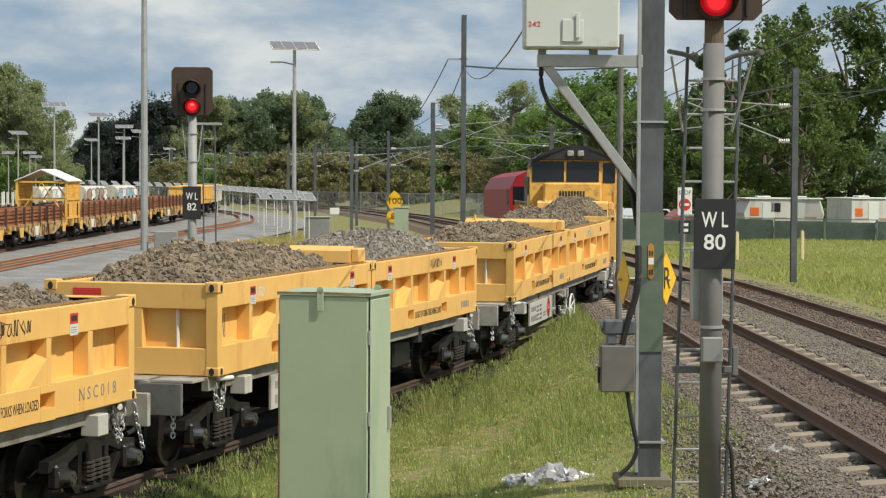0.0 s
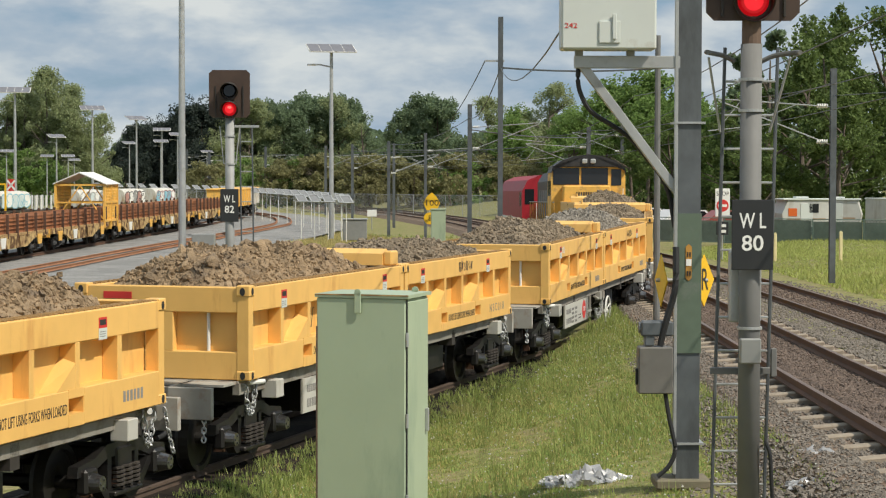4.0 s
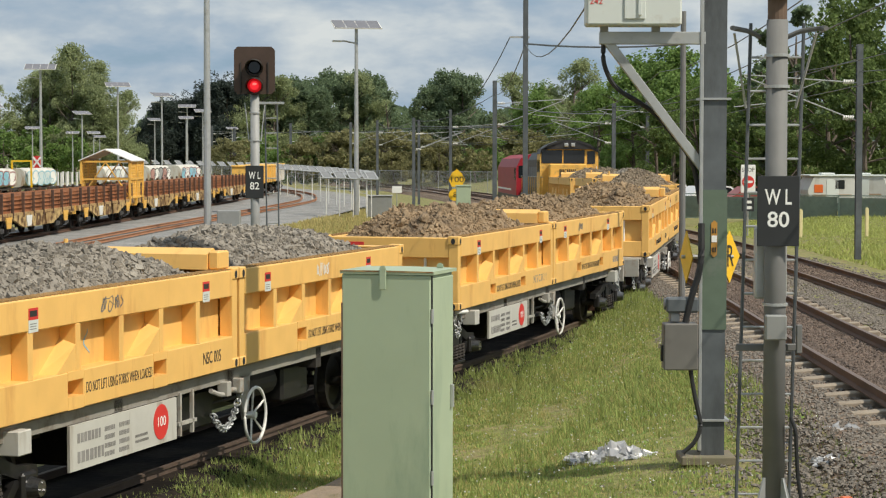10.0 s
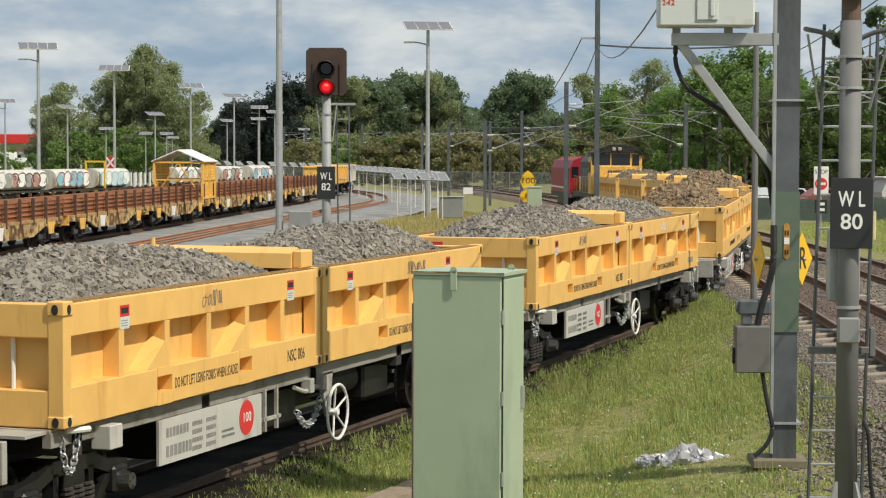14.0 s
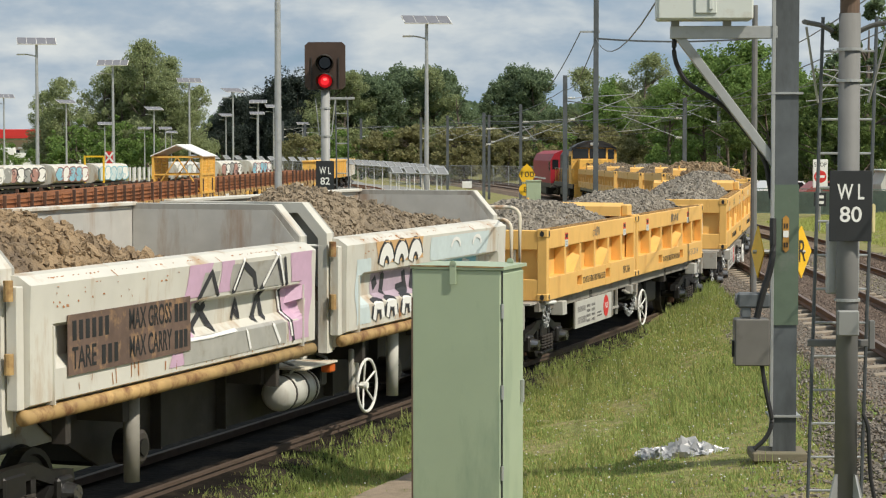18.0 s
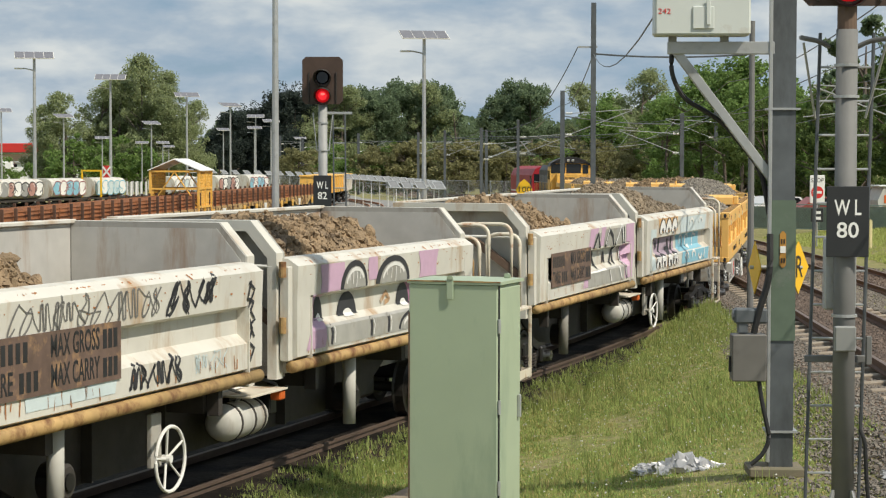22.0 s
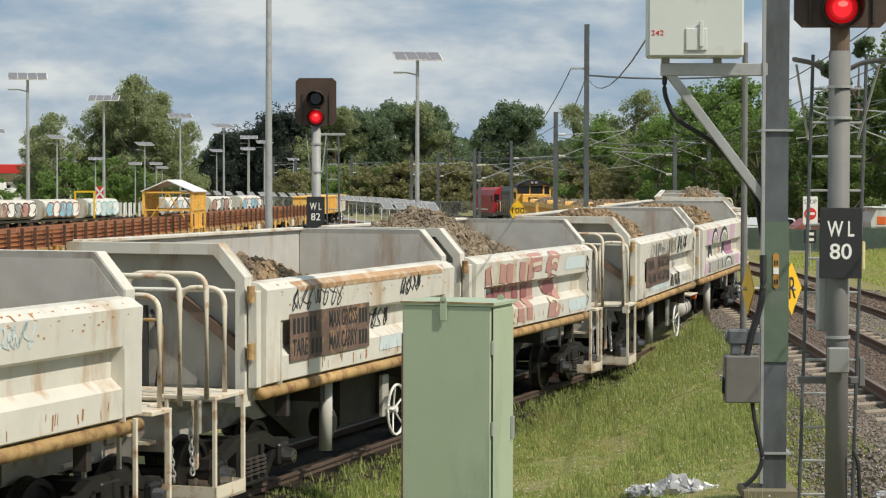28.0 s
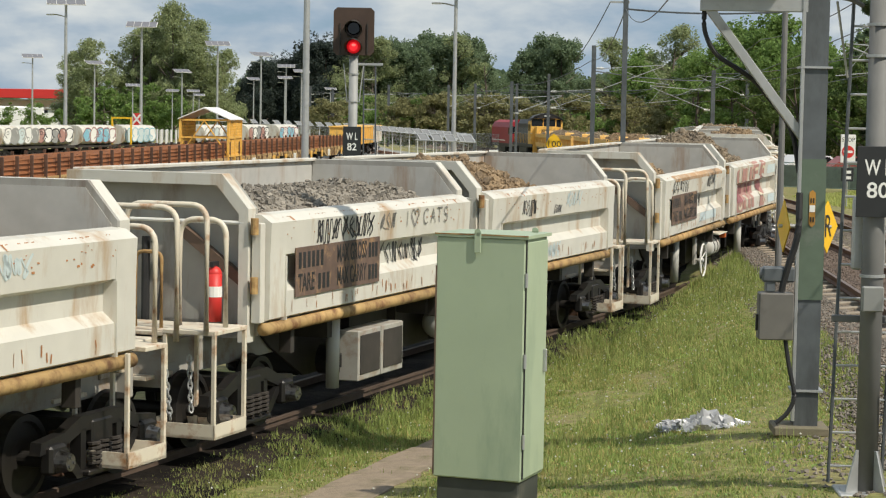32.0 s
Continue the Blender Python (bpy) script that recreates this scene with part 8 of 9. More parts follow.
def chain_fence(pts, height, spacing, label, mat, cloth=None):
    """Wire fence: posts, rails and crossing mesh wires."""
    f = thing("chain_link_fence", Matrix.Identity(4), label, "fence", "wire fences")
    first = None
    wires = B()
    for a, b in zip(pts, pts[1:]):
        a, b = Vector(a), Vector(b)
        n = max(1, int((b - a).length / spacing))
        for k in range(n):
            p = a.lerp(b, k / n)
            if first is None:
                bm = B()
                rod(bm, (0, 0, 0), (0, 0, height), 0.035, seg=6)
                first = part("post", bm, mat, f)
                first.location = p
            else:
                o = first.copy()
                scene.collection.objects.link(o)
                o.parent = f
                o.location = p
        if cloth:
            side = Vector((-(b - a).y, (b - a).x, 0)).normalized() * 0.05
            for k in range(n):
                p, q = a.lerp(b, k / n) + side, a.lerp(b, (k + 0.97) / n) + side
                bm = B()
                lo, hi = 0.04 + 0.05 * math.sin(k * 1.7), height * 0.93 - 0.08 * abs(math.sin(k * 2.3))
                vs = [bm.verts.new(c + o + Vector((0, 0, z))) for o in (Vector((0, 0, 0)), side * 0.2) for c, z in ((p, lo), (q, lo), (q, hi), (p, hi))]
                for f4 in ((3, 2, 1, 0), (4, 5, 6, 7), (0, 1, 5, 4), (1, 2, 6, 5), (2, 3, 7, 6), (3, 0, 4, 7)):
                    bm.faces.new([vs[v] for v in f4])
                part("shade_cloth", bm, cloth, f, "grey-green shade cloth")
        for z in (0.05, height - 0.03):
            rod(wires, a + Vector((0, 0, z)), b + Vector((0, 0, z)), 0.022, seg=4)
        m = int((b - a).length / 0.16)
        for k in range(m):
            for s in (-1, 1):
                p = a.lerp(b, k / m)
                q = a.lerp(b, min(1, max(0, (k + s * 7) / m)))
                rod(wires, p + Vector((0, 0, 0.05)), q + Vector((0, 0, height - 0.05)), 0.007, seg=3)
    tagged(part("mesh", wires, mat, f), kind="stuff")


# white caravan paint dulled to grey, the shade they stand in put into it
CARAVAN_PAINT = material("shade_dulled_caravan_paint", (0.50, 0.50, 0.47), 0.6, vary=0.12, grain=3, stain=(0.34, 0.31, 0.26), stain_amount=0.35, stain_scale=1.6, streak=3)


def caravan(x, y, z, turn, ln, label, wd=2.3, ht=2.5, window=False, badge=True, boxy=False):
    c = thing("caravan", pose(x, y, z, 0, 0, turn), label, "caravan", "parked caravans")
    bm = B()
    h = ln / 2
    ends = [(-h, 0.3), (h, 0.3), (h, ht), (-h, ht)] if boxy else [(-h, 0.45), (h, 0.45), (h + 0.15, 1.2), (h - 0.1, ht), (-h + 0.25, ht), (-h - 0.1, 1.3)]
    prism(bm, ends, -wd / 2, wd / 2, "y")
    part("body", bm, CARAVAN_PAINT, c)
    if window:
        x0, x1 = h - 1.15, h - 0.6
        bm = B()
        box(bm, x0, x1, -wd / 2 - 0.02, -wd / 2, 1.35, 1.85, 0.01)
        w = part("window", bm, GLASS_DARK, c)
        bm = B()
        box(bm, x0 - 0.05, x1 + 0.05, -wd / 2 - 0.03, -wd / 2 - 0.021, 1.85, 1.9)
        part("window_hood", bm, CHROME, w)
    if badge:
        bm = B()
        box(bm, -h + 0.25, -h + 0.75, -wd / 2 - 0.02, -wd / 2, 1.15, 1.6, 0.008)
        part("tail_panel", bm, MARKER_ORANGE, c, "orange square panel")
    bm = B()
    box(bm, -h - 0.05, h + 0.05, -wd / 2 - 0.08, wd / 2 + 0.04, ht - 0.02, ht + 0.06, 0.02)
    part("roof_slab", bm, BOX_WHITE, c)
    bm = B()
    box(bm, -0.35, 0.35, -wd / 2 - 0.02, -wd / 2, 0.55, ht - 0.2, 0.01)
    part("door", bm, BOX_WHITE, c)
    bm = B()
    box(bm, -h + 0.2, h - 0.2, -wd / 2 - 0.012, -wd / 2, 0.95, 1.05)
    part("stripe", bm, material("caravan_stripe", (0.35, 0.25, 0.16), 0.5) if "caravan_stripe" not in bpy.data.materials else bpy.data.materials["caravan_stripe"], c)
    for xx in (-0.5, 0.45):
        bm = B()
        rod(bm, (xx, -wd / 2 - 0.01, 0.33), (xx, -wd / 2 + 0.2, 0.33), 0.33, seg=14)
        part("wheel", bm, BLACK, c)
    bm = B()
    box(bm, -0.4, 0.4, -0.3, 0.3, ht + 0.05, ht + 0.17, 0.04)
    part("roof_vent", bm, BOX_WHITE, c)


def car(x, y, z, turn, paint, label):
    c = thing("parked_car", pose(x, y, z, 0, 0, turn), label, "car", "parked cars")
    bm = B()
    prism(bm, [(-2.15, 0.35), (2.15, 0.35), (2.2, 0.75), (1.3, 0.92), (0.7, 1.42), (-1.2, 1.45), (-1.9, 0.95), (-2.2, 0.85)], -0.85, 0.85, "y")
    part("body", bm, paint, c)
    bm = B()
    prism(bm, [(-1.15, 1.0), (1.05, 0.97), (0.6, 1.36), (-1.05, 1.39)], -0.865, -0.85, "y")
    part("side_glass", bm, GLASS_DARK, c)
    for xx in (-1.35, 1.35):
        bm = B()
        rod(bm, (xx, -0.87, 0.33), (xx, -0.68, 0.33), 0.33, seg=14)
        w = part("wheel", bm, BLACK, c)
        bm = B()
        rod(bm, (xx, -0.882, 0.33), (xx, -0.872, 0.33), 0.2, seg=12)
        part("rim", bm, CHROME, w)


def right_side():
    chain_fence([(10.5, 112, 0.1), (18, 108, 0.1), (25, 104, 0.1), (34, 100, 0.1)], 1.35, 2.1, "green-grey chain link fence along the caravan yard", material("green_fence_wire", (0.13, 0.19, 0.165), 0.6, vary=0.15), material("green_shade_cloth", (0.19, 0.23, 0.19), 0.9, vary=0.25, grain=5, stain=(0.18, 0.20, 0.15), stain_amount=0.35))
    caravan(21.8, 118, 0.2, 6, 2.6, "white caravan with a dark window behind the wire fence", ht=2.08, window=True)
    caravan(24.3, 120, 0.2, -14, 2.5, "cream caravan with an orange panel parked between two others", ht=2.05)
    caravan(27.2, 117, 0.2, 24, 3.0, "white box caravan with a flat roof behind the wire fence", ht=2.13, boxy=True)
    caravan(31.4, 118, 0.2, 8, 4.4, "white caravan parked at the end of the row", ht=2.2, window=True, badge=False)
    white_car = material("white_car_paint", (0.72, 0.72, 0.72), 0.3, vary=0.04)
    red_car = material("dull_red_car_paint", (0.30, 0.06, 0.05), 0.35, vary=0.06)
    car(15.8, 121, 0.2, 20, white_car, "white car parked beside the caravans")
    car(18.3, 119, 0.2, 10, red_car, "dull red car parked beside the caravans")
    car(14.0, 128, 0.2, 15, white_car, "white car with a glossy roof among the trees")
    h = thing("house", pose(39.8, 190, 0.1, 0, 0, -14) @ Matrix.Diagonal((0.65, 0.65, 0.65, 1)), "white weatherboard house with a blue-grey gable roof", "house")
    bm = B()
    box(bm, -4, 4, -4, 4, 0.5, 4.6)
    wl = part("wall", bm, WHITE_ROOF, h)
    bm = B()
    prism(bm, [(-4.5, 4.5), (0, 7.0), (4.5, 4.5), (4.5, 4.65), (0, 7.2), (-4.5, 4.65)], -4.6, 4.6, "y")
    part("roof", bm, material("blue_grey_sheet_roof", (0.30, 0.38, 0.45), 0.45, vary=0.08, stain=(0.24, 0.28, 0.32), stain_amount=0.3), h)
    bm = B()
    prism(bm, [(-4, 4.6), (0, 6.85), (4, 4.6)], -4.0, -3.9, "y")
    part("gable", bm, WHITE_ROOF, h)
    for x in (-2.4, -0.4, 1.6):
        bm = B()
        box(bm, x, x + 1.0, -4.05, -4.0, 2.2, 3.6)
        w = part("window", bm, GLASS_DARK, h)
        bm = B()
        for a, b, c, d in ((x - 0.08, x, 2.12, 3.68), (x + 1.0, x + 1.08, 2.12, 3.68), (x, x + 1, 3.6, 3.68), (x, x + 1, 2.12, 2.2)):
            box(bm, a, b, -4.08, -4.0, c, d)
        part("window_frame", bm, LETTER_WHITE, w)
    # stop board
    s = thing("stop_board", pose(12.5, 85, 0.25), "white board with a red disc on a thin post", "sign")
    bm = B()
    box(bm, -0.3, 0.3, -0.015, 0.015, 1.75, 2.9, 0.02)
    b = part("board", bm, LETTER_WHITE, s)
    bm = B()
    rod(bm, (0, -0.017, 2.2), (0, -0.022, 2.2), 0.25, seg=20)
    d = part("disc", bm, SIGN_RED, b, "red disc")
    bm = B()
    box(bm, -0.18, 0.18, -0.028, -0.023, 2.15, 2.25)
    part("bar", bm, LETTER_WHITE, d)
    lettering("lettering", "STOP", 0.24, LETTER_BLACK, b, Matrix.Translation((0, -0.017, 2.68)) @ FACE_Y, width=0.5)
    bm = B()
    rod(bm, (0, 0.03, 0), (0, 0.03, 2.9), 0.03, seg=8)
    part("post", bm, CHROME, s)
    bm = B()
    box(bm, -0.25, 0.25, -0.012, 0.012, 1.0, 1.55, 0.01)
    lb = part("lower_plate", bm, PLATE_BLACK, s)
    for z in (1.15, 1.38):
        bm = B()
        box(bm, -0.15, 0.15, -0.02, -0.013, z - 0.06, z + 0.06)
        part("writing_bar", bm, LETTER_WHITE, lb)
    cream = material("cream_post_paint", (0.72, 0.62, 0.34), 0.6, vary=0.1, grain=6)
    for x, y in ((14.84, 86), (16.95, 83)):
        m = thing("marker_post", pose(x, y, ground_z(x, y) - 0.02), "short cream-yellow marker post standing in grass", "marker post", "marker posts")
        bm = B()
        box(bm, -0.065, 0.065, -0.05, 0.05, 0, 1.18, 0.02)
        part("post", bm, cream, m)
        bm = B()
        prism(bm, [(-0.067, 1.17), (0.067, 1.17), (0.0, 1.24)], -0.052, 0.052, "y")
        part("cap", bm, cream, m)


def speed_board():
    s = thing("speed_board", pose(0.80, 110, 0.0), "yellow speed board marked 100 on a post", "sign")
    bm = B()
    rod(bm, (0, 0.05, 0), (0, 0.05, 2.6), 0.04, seg=8)
    part("post", bm, CHROME, s)
    bm = B()
    prism(bm, [(-0.26, 1.78), (0.26, 1.78), (0.44, 2.15), (0.26, 2.5), (0, 2.72), (-0.26, 2.5), (-0.44, 2.15)], -0.02, 0.02, "y")
    p = part("board", bm, SIGN_YELLOW, s, "yellow pointed board")
    lettering("lettering", "100", 0.42, LETTER_BLACK, p, Matrix.Translation((0, -0.024, 2.15)) @ FACE_Y, width=0.66)
    bm = B()
    rod(bm, (-0.1, -0.015, 1.35), (-0.1, 0.015, 1.35), 0.32, seg=18)
    q = part("lower_disc", bm, SIGN_YELLOW, s, "round yellow plate")
    lettering("lettering", "8", 0.42, LETTER_BLACK, q, Matrix.Translation((-0.08, -0.02, 1.35)) @ FACE_Y)
    c = thing("equipment_cabinet", pose(1.12, 107, 0.0), "small pale green cabinet beside the speed board", "cabinet")
    bm = B()
    box(bm, -0.37, 0.37, -0.3, 0.3, 0.12, 1.85, 0.02)
    part("body", bm, CABINET_GREEN, c)
    bm = B()
    box(bm, -0.4, 0.4, -0.33, 0.33, 1.85, 1.92, 0.01)
    part("roof", bm, CABINET_GREEN, c)
    bm = B()
    box(bm, -0.34, 0.34, -0.27, 0.27, 0.0, 0.12)
    part("plinth", bm, DARK_PLINTH, c)
    g = thing("small_sign", pose(-3.0, 140, -0.1), "small white sign on a short post", "sign")
    bm = B()
    box(bm, -0.32, 0.32, -0.02, 0.02, 0.9, 1.35, 0.01)
    part("board", bm, LETTER_WHITE, g)
    bm = B()
    rod(bm, (0, 0.04, 0), (0, 0.04, 1.3), 0.03, seg=6)
    part("post", bm, CHROME, g)


def yard_far():
    """Stabled wagons, a red canopy and sheds beyond the yard."""
    def stabled(x, y, turn, paint, lab, tank=True):
        c = thing("stabled_wagon", pose(x, y, -0.2, 0, 0, turn), lab, "railway wagon", "stabled wagons")
        bm = B()
        box(bm, -1.1, 1.1, -3.1, 3.1, 0.85, 1.0)
        part("underframe", bm, UNDER_DARK, c)
        if tank:
            bm = B()
            n = 18
            prism(bm, [(1.18 * abs(math.cos(a)) ** 0.6 * (1 if math.cos(a) > 0 else -1), 1.74 + 0.74 * abs(math.sin(a)) ** 0.6 * (1 if math.sin(a) > 0 else -1)) for a in [(k + 0.5) * math.tau / n for k in range(n)]], -2.75, 2.75, "y")
            b = part("tank", bm, WHITE_HOPPER, c, "pale rounded tank with sprayed letters")
            def side(yy, v):
                return (1.20, yy, v)
            lettershapes(b, side, -2.5, 5, 1.0, paint, int(y), 1.15, 2.3)
        else:
            for k in range(7):
                for x2 in (-1.05, 1.05):
                    bm = B()
                    box(bm, x2 - 0.06, x2 + 0.06, -2.9 + k * 0.95, -2.75 + k * 0.95, 1.0, 2.1)
                    part("stake", bm, WAGON_WHITE, c)
        bogie(c, -2.1)
        bogie(c, 2.1)
    for i, (x, y, a) in enumerate(((-36.6, 142.0, -13), (-35.4, 147.0, -16), (-33.5, 153.0, -15), (-31.8, 160.0, -15), (-30.0, 166.0, -15), (-28.1, 174.0, -13), (-25.9, 184.0, -12), (-24.2, 192.0, -12))):
        stabled(x, y, a, (("white", "grey", "pale_blue", "white", "grey"), ("pale_rose", "white", "grey", "white", "black"), ("blue", "white", "blue", "white", "maroon"), ("pale_blue", "white", "pale_blue", "white", "blue"), ("white", "pink", "white", "grey"))[i % 5], ("white graffitied tank wagon stabled in the yard", "pale stake wagon stabled empty in the yard")[i == 4], i != 4)
    b = thing("service_station", pose(-76.8, 312, -0.2, 0, 0, -4), "low white building with a long red canopy", "building")
    bm = B()
    box(bm, -14, 7, -5, 5, 4.75, 6.1, 0.05)
    part("canopy", bm, SIGN_RED, b, "red canopy fascia")
    for x in (-12, -4, 5):
        bm = B()
        rod(bm, (x, -3, 0), (x, -3, 4.6), 0.25, seg=8)
        part("column", bm, WAGON_WHITE, b)
    bm = B()
    box(bm, -12, 5, 1, 8, 0, 4.5)
    part("wall", bm, WHITE_ROOF, b)
    bm = B()
    box(bm, -10, 3, 0.95, 1.0, 0.6, 3.0)
    part("window", bm, GLASS_DARK, b)
    s = thing("shed", pose(-66.7, 300, -0.6, 0, 0, 5), "low pale shed with a flat roof", "shed")
    bm = B()
    box(bm, -4, 4, -3, 3, 0, 3.6, 0.03)
    part("wall", bm, BOX_WHITE, s)
    bm = B()
    box(bm, -4.3, 4.3, -3.3, 3.3, 3.6, 3.85, 0.03)
    part("roof", bm, CHROME, s)
    for i, (x, y, t) in enumerate(((-73, 262, 0), (-64, 258, 10))):
        v = thing("parked_truck", pose(x, y, -0.2, 0, 0, t), "white truck parked beyond the yard", "truck", "parked trucks")
        bm = B()
        box(bm, -4, 2.2, -1.2, 1.2, 1.0, 3.6, 0.2)
        part("box_body", bm, WHITE_ROOF, v)
        bm = B()
        prism(bm, [(2.3, 0.5), (4.2, 0.5), (4.2, 1.7), (3.7, 2.8), (2.3, 2.8)], -1.15, 1.15, "y")
        part("cab", bm, WHITE_ROOF, v)
        for xx in (-2.6, 3.2):
            bm = B()
            rod(bm, (xx, -1.2, 0.5), (xx, -0.9, 0.5), 0.5, seg=12)
            part("wheel", bm, BLACK, v)
    yd = thing("buffer_frame", pose(-31.6, 157, -0.2, 0, 0, -10), "yellow steel frame with a red and white target", "frame")
    for x in (-0.76, 0.76):
        bm = B()
        box(bm, x - 0.06, x + 0.06, -0.06, 0.06, 0, 2.95)
        part("post", bm, SIGN_YELLOW, yd)
    bm = B()
    box(bm, -0.82, 0.82, -0.06, 0.06, 2.95, 3.08)
    part("beam", bm, SIGN_YELLOW, yd)
    bm = B()
    box(bm, 0.95, 1.5, -0.04, 0.0, 2.5, 3.4)
    target = part("target", bm, SIGN_RED, yd, "red board with a white cross")
    for turn in (-40, 40):
        bm = B()
        box(bm, -0.07, 0.07, -0.012, 0.0, -0.48, 0.48, 0.0, pose(1.225, -0.042, 2.95, 0, turn, 0))
        part("cross_bar", bm, LETTER_WHITE, target)


def litter():
    rng = random.Random(9)
    for (x, y, n, r, lab) in ((2.05, 23.6, 5, 0.21, "crumpled silver foil bag lying in the grass"), (1.75, 23.9, 3, 0.16, "crumpled silver foil bag lying in the grass"), (3.93, 20.6, 4, 0.12, "torn silver packaging on the stones"), (4.32, 22.3, 4, 0.16, "torn silver packaging on the stones"), (4.62, 21.8, 3, 0.09, "torn silver packaging on the stones"), (3.75, 22.6, 3, 0.08, "torn silver packaging on the stones")):
        verts, faces = [], []
        z0 = float(ground_z(x, y)) + (0.03 if x > 3 else 0.0)
        m = 26
        off = Vector((x * 7, y * 5, n))
        for j in range(m + 1):
            for i in range(m + 1):
                u, v = 2 * i / m - 1, 2 * j / m - 1
                edge = max(0.0, 1 - (u * u + v * v) * (0.75 + 0.35 * noise.noise(Vector((u * 2, v * 2, 0)) + off)))
                q = Vector((u * 3.4, v * 3.4, 0)) + off
                fold = abs(noise.noise(q)) + 0.6 * abs(noise.noise(q * 2.3)) + 0.35 * rng.random()
                verts.append((x + u * r * 1.9 + 0.05 * rng.uniform(-1, 1), y + v * r * 1.3, z0 - 0.02 + r * (1.0 if r > 0.2 else 0.9) * fold * edge ** 0.5))
        for j in range(m):
            for i in range(m):
                k = j * (m + 1) + i
                faces.append((k, k + 1, k + m + 2, k + m + 1))
        ob = raw("litter_bag", verts, faces, SILVER)
        tagged(ob, lab, "litter", "litter")
    o = thing("marker_block", pose(3.6, 18.4, float(ground_z(3.6, 18.4)) - 0.01, 0, 0, 14), "small orange plastic block lying on the stones", "marker block")
    bm = B()
    prism(bm, [(-0.11, 0), (0.11, 0), (0.09, 0.10), (-0.09, 0.10)], -0.07, 0.07, "y")
    blk = part("block", bm, MARKER_ORANGE, o)
    bm = B()
    box(bm, -0.05, 0.05, -0.04, 0.04, 0.10, 0.12, 0.01)
    part("grip", bm, MARKER_ORANGE, blk)
    # broken paving beside the cabinet
    for i, (x, y, a, w, d) in enumerate(((-2.28, 19.5, -10, 0.80, 0.86), (-2.07, 20.4, -15, 0.78, 0.82), (-1.86, 21.25, -11, 0.76, 0.84), (-1.65, 22.1, -16, 0.78, 0.82), (-1.43, 22.95, -12, 0.74, 0.80), (-1.22, 23.75, -18, 0.72, 0.78), (-1.0, 24.5, -13, 0.66, 0.7))):
        p = thing("paving_slab", pose(x, y, float(ground_z(x, y)) + 0.02, 1.5, -1, a), "weathered tan concrete slab sunk in the grass", "paving slab", "paving slabs")
        bm = B()
        prism(bm, [(-w / 2, -d / 2), (w / 2 - 0.08, -d / 2 - 0.03), (w / 2, d / 2 - 0.1), (w / 2 - 0.2, d / 2), (-w / 2 + 0.05, d / 2 - 0.02)], -0.05, 0.035, "z")
        part("slab", bm, material("tan_paving", (0.255, 0.20, 0.145), 0.95, vary=0.25, grain=7, stain=(0.15, 0.125, 0.075), stain_amount=0.5, stain_scale=2.5, bump=0.4) if "tan_paving" not in bpy.data.materials else bpy.data.materials["tan_paving"], p)


rail_wagons()
lamps()
overhead()
crank_fence()
right_side()
speed_board()
yard_far()
litter()

